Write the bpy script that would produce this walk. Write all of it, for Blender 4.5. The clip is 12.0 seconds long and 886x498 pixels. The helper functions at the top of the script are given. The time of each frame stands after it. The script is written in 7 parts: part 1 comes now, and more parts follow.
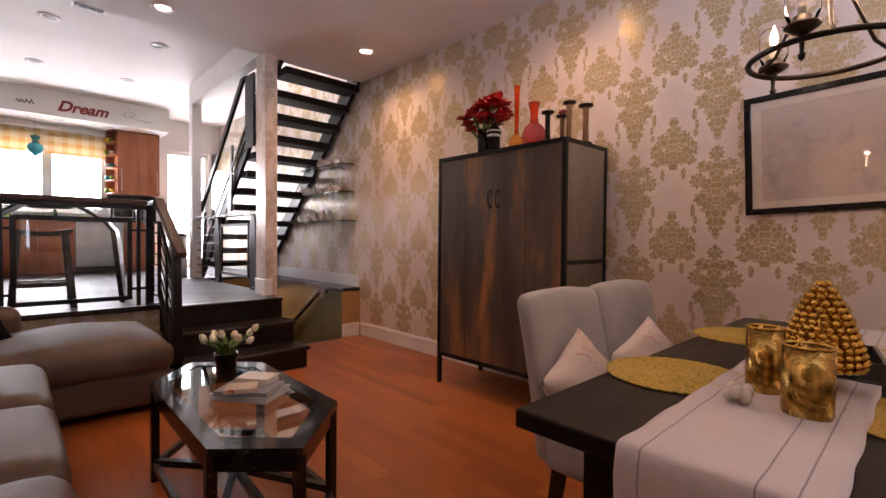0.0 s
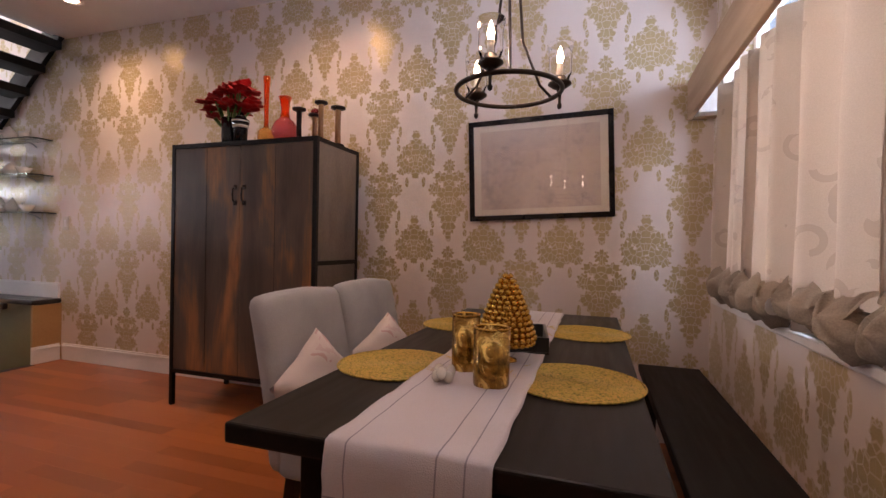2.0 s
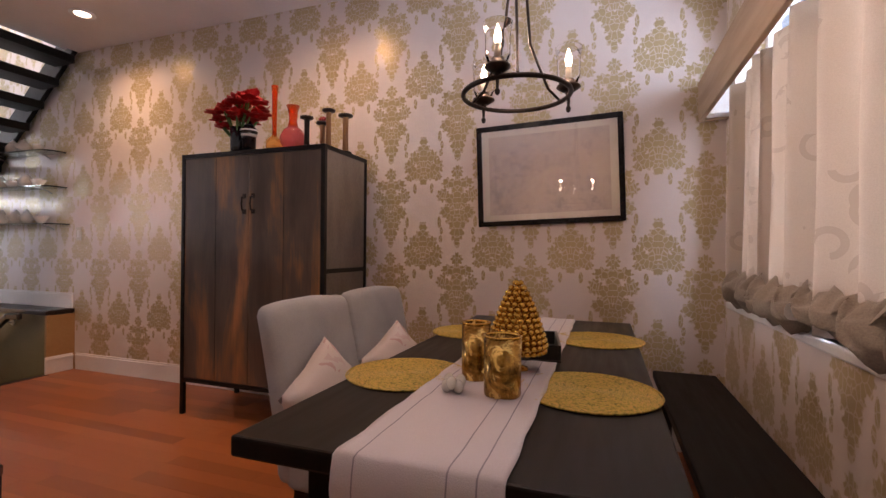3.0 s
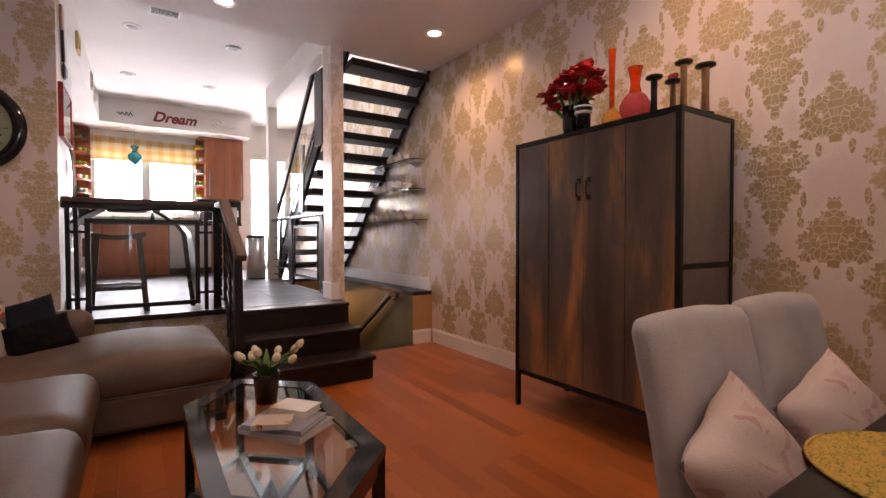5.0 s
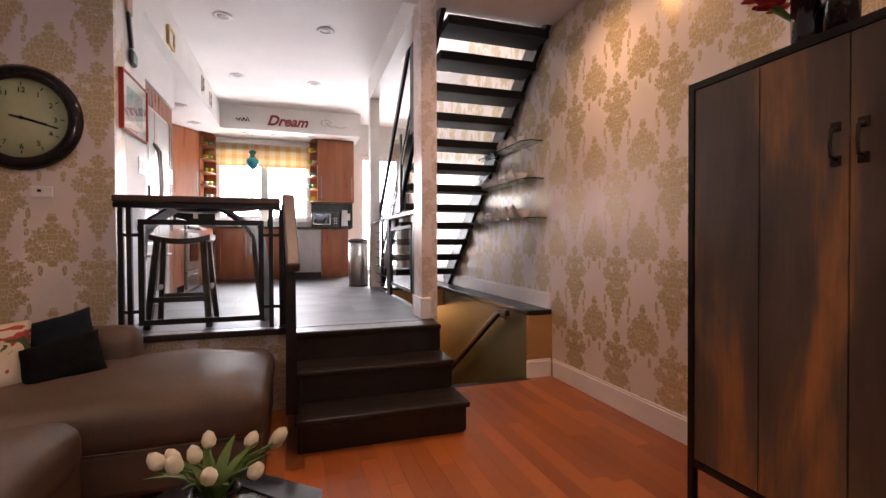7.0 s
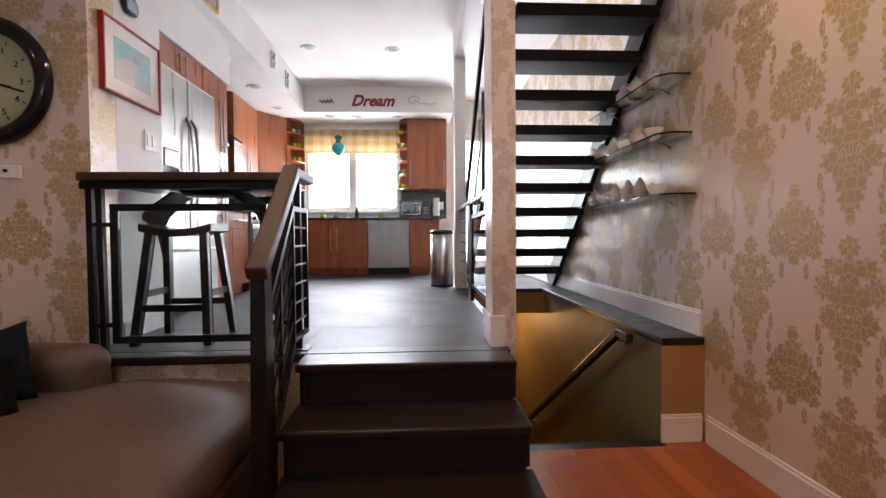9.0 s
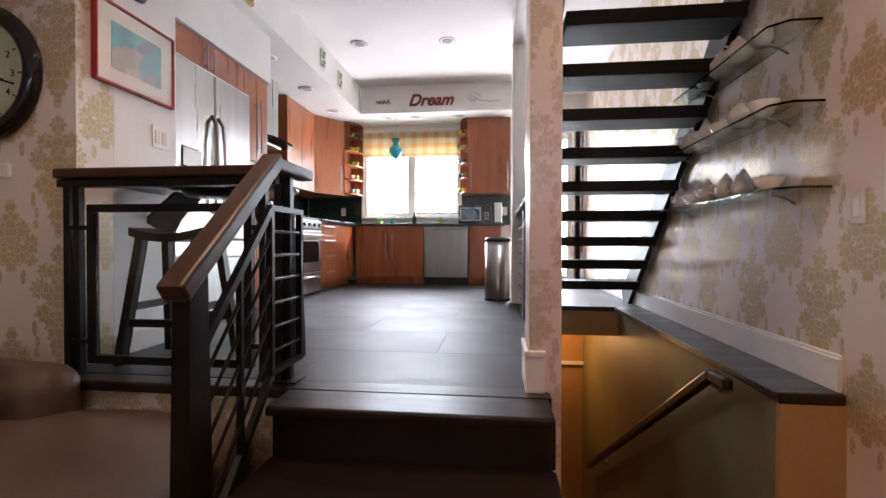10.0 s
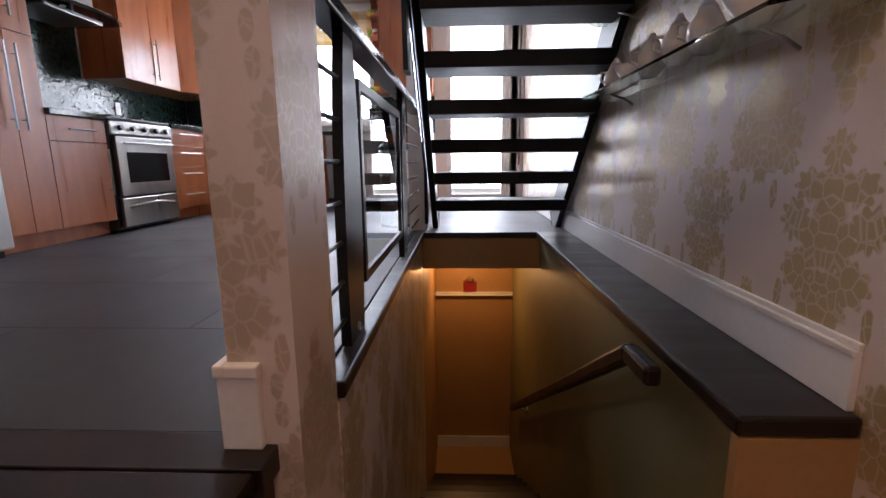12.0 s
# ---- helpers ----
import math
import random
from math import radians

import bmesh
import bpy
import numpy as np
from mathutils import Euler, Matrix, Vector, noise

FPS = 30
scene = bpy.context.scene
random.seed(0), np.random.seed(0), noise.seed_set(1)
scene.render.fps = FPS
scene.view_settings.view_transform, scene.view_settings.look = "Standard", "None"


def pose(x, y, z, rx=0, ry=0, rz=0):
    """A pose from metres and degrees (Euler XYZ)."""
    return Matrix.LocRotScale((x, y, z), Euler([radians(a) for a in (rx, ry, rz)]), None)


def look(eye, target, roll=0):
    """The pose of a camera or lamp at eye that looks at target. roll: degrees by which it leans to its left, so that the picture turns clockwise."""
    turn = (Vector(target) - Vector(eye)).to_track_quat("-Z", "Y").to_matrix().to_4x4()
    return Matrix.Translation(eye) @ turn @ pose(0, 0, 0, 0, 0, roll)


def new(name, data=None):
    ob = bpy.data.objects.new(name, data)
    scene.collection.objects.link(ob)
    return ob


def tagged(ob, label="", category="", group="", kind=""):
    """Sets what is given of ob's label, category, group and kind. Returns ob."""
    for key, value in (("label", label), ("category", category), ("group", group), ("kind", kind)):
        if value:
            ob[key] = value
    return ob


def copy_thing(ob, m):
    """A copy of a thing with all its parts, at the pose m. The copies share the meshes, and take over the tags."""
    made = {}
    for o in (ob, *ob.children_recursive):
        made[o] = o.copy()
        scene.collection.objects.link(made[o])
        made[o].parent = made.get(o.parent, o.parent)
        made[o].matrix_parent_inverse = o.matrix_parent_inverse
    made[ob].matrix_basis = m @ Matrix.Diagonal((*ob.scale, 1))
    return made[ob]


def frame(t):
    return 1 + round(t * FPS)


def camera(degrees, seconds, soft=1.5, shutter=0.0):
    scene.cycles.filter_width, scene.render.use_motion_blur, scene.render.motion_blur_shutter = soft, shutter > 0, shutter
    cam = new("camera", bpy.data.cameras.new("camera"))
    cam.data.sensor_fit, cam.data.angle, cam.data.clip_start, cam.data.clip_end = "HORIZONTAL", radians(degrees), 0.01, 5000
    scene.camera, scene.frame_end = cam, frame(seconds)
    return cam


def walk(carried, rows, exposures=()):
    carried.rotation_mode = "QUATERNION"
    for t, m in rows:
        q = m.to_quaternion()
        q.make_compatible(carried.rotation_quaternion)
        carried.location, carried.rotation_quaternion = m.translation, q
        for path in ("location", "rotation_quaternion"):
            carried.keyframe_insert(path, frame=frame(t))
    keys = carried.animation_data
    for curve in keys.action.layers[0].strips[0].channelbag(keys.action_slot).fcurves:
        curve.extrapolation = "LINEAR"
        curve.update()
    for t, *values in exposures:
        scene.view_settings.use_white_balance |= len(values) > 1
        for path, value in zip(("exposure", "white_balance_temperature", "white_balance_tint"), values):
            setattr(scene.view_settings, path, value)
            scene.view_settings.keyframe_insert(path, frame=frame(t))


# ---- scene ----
cam = camera(88.1, 12.0)
PATH = [
    (0, (0.072, -0.003, 1.125), (1.445, 1.451, 1.084), 0.5),
    (0.5, (0.1, -0.024, 1.123), (1.698, 1.177, 1.08), 0.8),
    (1, (0.125, -0.032, 1.113), (1.886, 0.915, 1.074), 1.3),
    (1.5, (0.139, -0.054, 1.112), (1.991, 0.7, 1.083), 1.4),
    (2, (0.15, -0.076, 1.114), (2.049, 0.55, 1.098), 1.1),
    (2.5, (0.163, -0.077, 1.118), (2.083, 0.483, 1.125), 0.6),
    (4.5, (0.26, 0.146, 1.111), (1.59, 1.64, 1.093), -0.0),
    (5, (0.39, 0.328, 1.124), (1.495, 1.994, 1.081), -0.1),
    (5.5, (0.525, 0.544, 1.134), (1.535, 2.27, 1.113), -0.6),
    (6, (0.666, 0.753, 1.133), (1.592, 2.526, 1.118), -0.9),
    (6.5, (0.847, 0.968, 1.124), (1.599, 2.822, 1.115), -0.4),
    (7, (0.997, 1.176, 1.122), (1.61, 3.079, 1.097), -0.2),
    (7.5, (1.134, 1.429, 1.117), (1.628, 3.367, 1.076), -0.1),
    (9.5, (1.65, 2.47, 1.114), (1.588, 4.468, 1.064), -0.2),
    (10, (1.767, 2.73, 1.115), (1.539, 4.717, 1.093), 0.1),
    (10.5, (1.865, 2.982, 1.121), (1.593, 4.963, 1.086), -0.3),
    (11, (1.997, 3.257, 1.096), (1.784, 5.242, 0.98), -0.8),
    (11.5, (2.161, 3.515, 1.066), (1.986, 5.492, 0.824), -0.7),
    (12, (2.293, 3.751, 1.048), (2.215, 5.714, 0.675), -0.6),
]
walk(cam, [(t, look(eye, target, roll)) for t, eye, target, roll in PATH], [(0.0, 0.78, 7150, 30), (2.0, 0.74, 6650, 26), (2.7, 0.74, 6650, 26), (4.5, 0.78, 7300, 30), (6.5, 0.78, 7300, 30), (7.5, 0.76, 7000, 25), (9.5, 0.76, 6650, 21), (10.5, 0.52, 6600, 23), (11.0, 0.36, 6550, 24), (12.0, 0.15, 6450, 25)])

import functools

# ---- light ----
world = bpy.data.worlds.new("sky")
scene.world = world
world.use_nodes = True
wt = world.node_tree
sky = wt.nodes.new("ShaderNodeTexSky")
sky.sky_type, sky.sun_disc = "NISHITA", False
sky.sun_elevation, sky.sun_rotation = radians(40), radians(51)
wt.nodes["Background"].inputs[1].default_value = 0.14
wt.links.new(sky.outputs[0], wt.nodes["Background"].inputs[0])


def lamp(name, kind, eye, target, power, color, size=0.1, size_y=0.0, angle=0.0):
    data = bpy.data.lights.new(name, kind)
    data.energy, data.color = power, color
    if kind == "AREA":
        data.shape, data.size, data.size_y = "RECTANGLE", size, size_y or size
    elif kind == "SUN":
        data.angle = radians(angle)
    else:
        data.shadow_soft_size = size
    if kind == "SPOT":
        data.spot_size, data.spot_blend = radians(150), 1.0
    ob = new(name, data)
    ob.matrix_world = look(eye, target)
    return ob


lamp("sun", "SUN", (5.2, 11.8, 5.0), (1.15, 8.5, 0.56), 5.0, (1.0, 0.93, 0.83), angle=0.5)
WINDOW_LAMPS = [
    lamp("window_light_kitchen", "AREA", (0.5, 9.66, 2.1), (0.5, 4.0, 1.6), 70, (0.84, 0.92, 1.0), 1.5, 1.0),
    lamp("window_light_door", "AREA", (2.5, 9.9, 1.75), (2.5, 4.0, 1.4), 72, (0.84, 0.92, 1.0), 0.8, 2.1),
    lamp("upstairs_daylight", "AREA", (2.5, 5.4, 4.95), (2.5, 5.6, 0.0), 30, (0.88, 0.94, 1.0), 0.8, 1.6),
    lamp("window_light_dining", "AREA", (1.5, -0.95, 1.6), (1.6, 2.0, 1.5), 72, (0.66, 0.80, 1.0), 2.5, 1.35),
]

# ---- materials ----


class Nodes:
    """Short hand for node trees."""

    def __init__(self, name):
        self.mat = bpy.data.materials.new(name)
        self.mat.use_nodes = True
        self.t = self.mat.node_tree
        self.bsdf = self.t.nodes["Principled BSDF"]

    def put(self, socket, value):
        if isinstance(value, bpy.types.NodeSocket):
            self.t.links.new(value, socket)
        elif isinstance(value, tuple) and len(value) == 3 and socket.type == "RGBA":
            socket.default_value = (*value, 1)
        else:
            socket.default_value = value

    def m(self, op, a, b=0.0, c=0.0):
        n = self.t.nodes.new("ShaderNodeMath")
        n.operation = op
        for i, v in enumerate((a, b, c)):
            self.put(n.inputs[i], v)
        return n.outputs[0]

    def coords(self, kind="Object", scale=(1, 1, 1), rot=(0, 0, 0)):
        n = self.t.nodes.new("ShaderNodeTexCoord")
        k = self.t.nodes.new("ShaderNodeMapping")
        self.t.links.new(n.outputs[kind], k.inputs[0])
        k.inputs["Scale"].default_value = scale
        k.inputs["Rotation"].default_value = rot
        return k.outputs[0]

    def position(self):
        n = self.t.nodes.new("ShaderNodeNewGeometry")
        s = self.t.nodes.new("ShaderNodeSeparateXYZ")
        self.t.links.new(n.outputs["Position"], s.inputs[0])
        return s.outputs[0], s.outputs[1], s.outputs[2]

    def world_vector(self, scale):
        n = self.t.nodes.new("ShaderNodeNewGeometry")
        k = self.t.nodes.new("ShaderNodeMapping")
        self.t.links.new(n.outputs["Position"], k.inputs[0])
        k.inputs["Scale"].default_value = scale
        return k.outputs[0]

    def noise(self, vec, scale=5.0, detail=3.0, rough=0.5, distortion=0.0):
        n = self.t.nodes.new("ShaderNodeTexNoise")
        self.put(n.inputs["Vector"], vec)
        n.inputs["Scale"].default_value, n.inputs["Detail"].default_value = scale, detail
        n.inputs["Roughness"].default_value, n.inputs["Distortion"].default_value = rough, distortion
        return n.outputs[0]

    def random(self):
        return self.t.nodes.new("ShaderNodeObjectInfo").outputs["Random"]

    def ramp(self, fac, *stops):
        n = self.t.nodes.new("ShaderNodeValToRGB")
        self.put(n.inputs[0], fac)
        e = n.color_ramp.elements
        while len(e) < len(stops):
            e.new(0.5)
        for i, (p, c) in enumerate(stops):
            e[i].position = p
            e[i].color = (*c, 1) if isinstance(c, tuple) else (c, c, c, 1)
        return n.outputs[0]

    def mix(self, fac, a, b, blend="MIX"):
        n = self.t.nodes.new("ShaderNodeMix")
        n.data_type, n.blend_type = "RGBA", blend
        self.put(n.inputs[0], fac)
        self.put(n.inputs[6], a)
        self.put(n.inputs[7], b)
        return n.outputs[2]

    def bump(self, height, strength=0.3, distance=0.002):
        n = self.t.nodes.new("ShaderNodeBump")
        n.inputs["Strength"].default_value, n.inputs["Distance"].default_value = strength, distance
        self.put(n.inputs["Height"], height)
        self.put(self.bsdf.inputs["Normal"], n.outputs[0])

    def set(self, **kw):
        for k, v in kw.items():
            self.put(self.bsdf.inputs[k.replace("_", " ")], v)
        return self.mat


def mottled(name, a, b, scale=6.0, rough=0.5, metal=0.0, bump=0.15, stretch=(1, 1, 1), rough_b=None, fine=60.0, **kw):
    """A surface of two close colours, mottled at two scales, with fine relief."""
    n = Nodes(name)
    v = n.coords("Object", stretch)
    big, small = n.noise(v, scale, 4), n.noise(v, fine, 2)
    f = n.m("ADD", n.m("MULTIPLY", big, 0.7), n.m("MULTIPLY", small, 0.3))
    col = n.ramp(f, (0.36, a), (0.64, b))
    if bump:
        n.bump(small, bump)
    r = n.ramp(big, (0.3, rough), (0.7, rough if rough_b is None else rough_b))
    return n.set(Base_Color=col, Roughness=r, Metallic=metal, **kw)


def wallpaper(name, gold_lo=(0.45, 0.35, 0.18), gold_hi=(0.56, 0.45, 0.26)):
    """Damask: rows of crowned medallions with leaf scrolls, each second column dropped by half."""
    n = Nodes(name)
    x, y, z = n.position()
    PW, PH = 0.485, 0.58
    u0 = n.m("ADD", n.m("DIVIDE", n.m("ADD", x, y), PW), 0.438)
    v0 = n.m("ADD", n.m("DIVIDE", z, PH), 0.069)
    wob = n.noise(n.world_vector((1, 1, 1)), 38, 2)

    def motif(du, dv, shapes):
        cu = n.m("SUBTRACT", n.m("FRACT", n.m("ADD", u0, du)), 0.5)
        cv = n.m("SUBTRACT", n.m("FRACT", n.m("ADD", v0, dv)), 0.5)
        a = n.m("ABSOLUTE", n.m("MULTIPLY", cu, PW * 0.98))
        b = n.m("MULTIPLY", cv, PH * 0.95)

        def ellipse(cx, cy, rx, ry, petals=0, depth=0.0, phase=0.0):
            p = n.m("DIVIDE", n.m("SUBTRACT", a, cx), rx)
            q = n.m("DIVIDE", n.m("SUBTRACT", b, cy), ry)
            r = n.m("SQRT", n.m("ADD", n.m("MULTIPLY", p, p), n.m("MULTIPLY", q, q)))
            edge = 1.0
            if petals:
                w = n.m("COSINE", n.m("ADD", n.m("MULTIPLY", n.m("ARCTAN2", q, p), petals), phase))
                edge = n.m("ADD", 1.0, n.m("MULTIPLY", w, depth))
            return n.m("SUBTRACT", edge, r)

        parts = [ellipse(*e) for e in shapes]
        s = functools.reduce(lambda p, q: n.m("MAXIMUM", p, q), parts)
        cell = n.t.nodes.new("ShaderNodeTexVoronoi")
        cell.feature = "DISTANCE_TO_EDGE"
        cell.inputs["Scale"].default_value = 1.0
        at = n.t.nodes.new("ShaderNodeCombineXYZ")
        n.put(at.inputs[0], n.m("MULTIPLY", a, 33.0))
        n.put(at.inputs[1], n.m("MULTIPLY", b, 29.0))
        n.put(cell.inputs["Vector"], at.outputs[0])
        soft = n.m("ADD", s, n.m("MULTIPLY", n.m("SUBTRACT", wob, 0.5), 0.55))
        solid = n.ramp(soft, (0.0, 0.0), (0.14, 1.0))
        leaf = n.ramp(cell.outputs["Distance"], (0.0, 0.30), (0.09, 1.0))
        return n.m("MULTIPLY", solid, leaf)

    # a flower that tapers to a point, and between its columns a crowned fan of leaves
    taper = [(0.0, 0.222, 0.040, 0.040, 9, 0.14), (0.062, 0.152, 0.046, 0.036, 8, 0.15, 0.5), (0.0, 0.135, 0.052, 0.062, 9, 0.12),
             (0.098, 0.078, 0.042, 0.046, 9, 0.14, 0.9), (0.0, 0.045, 0.085, 0.066, 10, 0.10, 0.4), (0.070, -0.030, 0.050, 0.046, 8, 0.14, 1.2),
             (0.0, -0.085, 0.074, 0.070, 9, 0.12, 0.8), (0.0, -0.165, 0.050, 0.055, 8, 0.12), (0.0, -0.225, 0.022, 0.038), (0.122, -0.095, 0.013, 0.040),
             (0.108, -0.150, 0.012, 0.026)]
    fan = [(0.0, 0.150, 0.030, 0.040, 7, 0.12), (0.0, 0.095, 0.054, 0.042, 9, 0.14), (0.062, 0.052, 0.040, 0.042, 8, 0.14, 0.6),
           (0.0, 0.022, 0.070, 0.062, 9, 0.10), (0.100, -0.010, 0.040, 0.048, 9, 0.15, 0.3), (0.055, -0.055, 0.058, 0.044, 8, 0.14, 1.0),
           (0.0, -0.092, 0.034, 0.040, 7, 0.12), (0.098, -0.078, 0.034, 0.026, 7, 0.14), (0.124, 0.075, 0.014, 0.024), (0.060, -0.150, 0.014, 0.034)]
    f = n.m("MAXIMUM", motif(0.0, 0.0, taper), motif(0.5, 0.5, fan))
    grain = n.noise(n.world_vector((1, 1, 1)), 220, 2)
    ground = n.mix(grain, (0.67, 0.585, 0.545), (0.75, 0.66, 0.61))
    gold = n.mix(grain, gold_lo, gold_hi)
    n.bump(f, 0.1, 0.001)
    return n.set(Base_Color=n.mix(f, ground, gold), Roughness=n.ramp(f, (0.0, 0.36), (1.0, 0.30)), Metallic=n.m("MULTIPLY", f, 0.25))


def plank_wood(name, a, b, c, rough=0.28, axis=0, grain=1.0):
    """Boards: long grain along one axis; each board its own tone."""
    n = Nodes(name)
    st = [7.0, 7.0, 7.0]
    st[axis] = 1.1
    v = n.world_vector(tuple(st))
    r = n.random()
    off = n.t.nodes.new("ShaderNodeVectorMath")
    off.operation = "ADD"
    n.put(off.inputs[0], v)
    comb = n.t.nodes.new("ShaderNodeCombineXYZ")
    n.put(comb.inputs[2], n.m("MULTIPLY", r, 37.0))
    n.put(off.inputs[1], comb.outputs[0])
    soft = n.noise(off.outputs[0], 0.5 * grain, 1, 0.4)
    col = n.mix(soft, b, c)
    col = n.mix(n.m("MULTIPLY", r, 0.7), col, a)
    return n.set(Base_Color=col, Roughness=rough + 0.05)


def glass(name, color=(0.9, 0.97, 0.95), rough=0.0):
    n = Nodes(name)
    return n.set(Base_Color=color, Roughness=rough, Transmission_Weight=1.0, IOR=1.45)


def glow(name, color, strength):
    n = Nodes(name)
    return n.set(Base_Color=(0.8, 0.8, 0.8), Emission_Color=color, Emission_Strength=strength)


M_PAPER = wallpaper("damask_wallpaper")
# same paper with weaker gold: the sheen on the stair post, put into the colour
M_PAPER_SHEEN = wallpaper("sheen_pale_damask_wallpaper", (0.52, 0.43, 0.33), (0.60, 0.51, 0.41))
M_WHITE = mottled("white_wall_paint", (0.74, 0.72, 0.69), (0.80, 0.78, 0.75), 2.5, 0.6, bump=0.05)
M_CEIL = mottled("ceiling_paint", (0.74, 0.70, 0.67), (0.80, 0.76, 0.73), 1.5, 0.75, bump=0.05)
M_TRIM = mottled("white_gloss_trim", (0.74, 0.72, 0.70), (0.82, 0.80, 0.78), 3, 0.3, bump=0.03)
M_OLIVE = mottled("olive_green_paint", (0.155, 0.135, 0.055), (0.20, 0.175, 0.075), 2, 0.55, bump=0.06)
M_TAN = mottled("tan_paint", (0.36, 0.20, 0.075), (0.43, 0.25, 0.10), 2, 0.5, bump=0.06)
M_LAMINATE = plank_wood("orange_laminate", (0.19, 0.042, 0.009), (0.38, 0.105, 0.024), (0.46, 0.140, 0.038), 0.25, 1)
M_DARKWOOD = mottled("dark_stained_wood", (0.009, 0.0055, 0.0048), (0.018, 0.0105, 0.0085), 3, 0.32, bump=0.0, stretch=(1, 5, 5), rough_b=0.46, Specular_IOR_Level=0.38)
M_SLATE = mottled("dark_floor_sheet", (0.021, 0.021, 0.025), (0.030, 0.030, 0.036), 1.6, 0.46, bump=0.0, rough_b=0.60, fine=40)
M_BLACK = mottled("black_steel", (0.010, 0.010, 0.011), (0.022, 0.021, 0.021), 8, 0.38, 0.6, 0.12)
M_IRON = mottled("dark_bronze_iron", (0.020, 0.015, 0.012), (0.045, 0.033, 0.025), 12, 0.42, 0.7, 0.2)
M_STEEL = mottled("brushed_steel", (0.38, 0.37, 0.36), (0.45, 0.44, 0.425), 2, 0.27, 1.0, 0.008, stretch=(6, 6, 0.5), rough_b=0.32, fine=12)
M_CHERRY = mottled("cherry_cabinet_wood", (0.29, 0.080, 0.025), (0.41, 0.130, 0.046), 2.2, 0.26, bump=0.08, stretch=(5, 5, 0.6), rough_b=0.36)
M_COUNTER = mottled("black_green_granite", (0.012, 0.020, 0.016), (0.05, 0.07, 0.06), 60, 0.1, bump=0.03, fine=160)
M_LEATHER = mottled("taupe_leather", (0.070, 0.047, 0.035), (0.105, 0.072, 0.054), 3, 0.47, bump=0.35, rough_b=0.58, fine=95)
M_LINEN = mottled("grey_linen", (0.32, 0.32, 0.33), (0.41, 0.41, 0.42), 5, 0.9, bump=0.5, fine=260)
M_TABLE = mottled("espresso_tabletop", (0.006, 0.005, 0.005), (0.012, 0.009, 0.008), 4, 0.36, bump=0.0, stretch=(1, 10, 10), rough_b=0.45)
M_TABLE.node_tree.nodes["Principled BSDF"].inputs["Specular IOR Level"].default_value = 0.25
M_BENCH = mottled("near_black_bench_wood", (0.005, 0.004, 0.004), (0.010, 0.007, 0.006), 4, 0.5, bump=0.0, stretch=(1, 10, 10), rough_b=0.6)
M_BENCH.node_tree.nodes["Principled BSDF"].inputs["Specular IOR Level"].default_value = 0.2
M_BLIND = mottled("plain", (0.6, 0.5, 0.4), (0.7, 0.6, 0.5), 4, 0.8)
M_GLASS = glass("clear_glass")
M_LAMP = glow("lamp_lens", (1.0, 0.80, 0.55), 14.0)

# ---- building helpers ----


def box(bm, x0, x1, y0, y1, z0, z1, bevel=0.0, seg=2):
    r = bmesh.ops.create_cube(bm, size=1.0)
    vs = r["verts"]
    for v in vs:
        v.co = Vector(((x0 + x1) / 2 + v.co.x * (x1 - x0), (y0 + y1) / 2 + v.co.y * (y1 - y0), (z0 + z1) / 2 + v.co.z * (z1 - z0)))
    if bevel:
        es = {e for v in vs for e in v.link_edges}
        bmesh.ops.bevel(bm, geom=list(es), offset=bevel, segments=seg, affect="EDGES", profile=0.5)
    return bm


def slab(x0, x1, y0, y1, z0, z1, bevel=0.0, seg=2):
    return box(bmesh.new(), x0, x1, y0, y1, z0, z1, bevel, seg)


def bar(bm, a, b, w, h, up=(0, 0, 1), bevel=0.0):
    """A square bar from a to b, w wide and h high across."""
    a, b = Vector(a), Vector(b)
    d = (b - a).normalized()
    side = d.cross(Vector(up))
    side = side.normalized() if side.length > 1e-4 else Vector((1, 0, 0))
    top = side.cross(d).normalized()
    start = len(bm.verts)
    r = bmesh.ops.create_cube(bm, size=1.0)
    for v in r["verts"]:
        c = v.co.copy()
        v.co = (a + b) / 2 + side * c.x * w + top * c.z * h + d * c.y * (b - a).length
    if bevel:
        bmesh.ops.bevel(bm, geom=list({e for v in r["verts"] for e in v.link_edges}), offset=bevel, segments=2, affect="EDGES", profile=0.5)
    return bm


def rod(bm, a, b, r0, r1=None, seg=12):
    a, b = Vector(a), Vector(b)
    m = Matrix.Translation((a + b) / 2) @ (b - a).to_track_quat("Z", "Y").to_matrix().to_4x4()
    bmesh.ops.create_cone(bm, cap_ends=True, segments=seg, radius1=r0, radius2=r0 if r1 is None else r1, depth=(b - a).length, matrix=m)
    return bm


def lathe(profile, seg=28, bm=None, at=(0, 0, 0)):
    """A turned form from (radius, height) pairs."""
    bm = bm or bmesh.new()
    rings = []
    for r, z in profile:
        rings.append([bm.verts.new((at[0] + max(r, 1e-4) * math.cos(2 * math.pi * i / seg), at[1] + max(r, 1e-4) * math.sin(2 * math.pi * i / seg), at[2] + z)) for i in range(seg)])
    for a, b in zip(rings, rings[1:]):
        for i in range(seg):
            bm.faces.new((a[i], a[(i + 1) % seg], b[(i + 1) % seg], b[i]))
    if profile[0][0] < 1e-3 or profile[-1][0] < 1e-3:
        bm.faces.new(list(reversed(rings[0])))
        bm.faces.new(rings[-1])
    else:
        for i in range(seg):
            bm.faces.new((rings[-1][i], rings[-1][(i + 1) % seg], rings[0][(i + 1) % seg], rings[0][i]))
    for f in bm.faces:
        f.smooth = True
    return bm


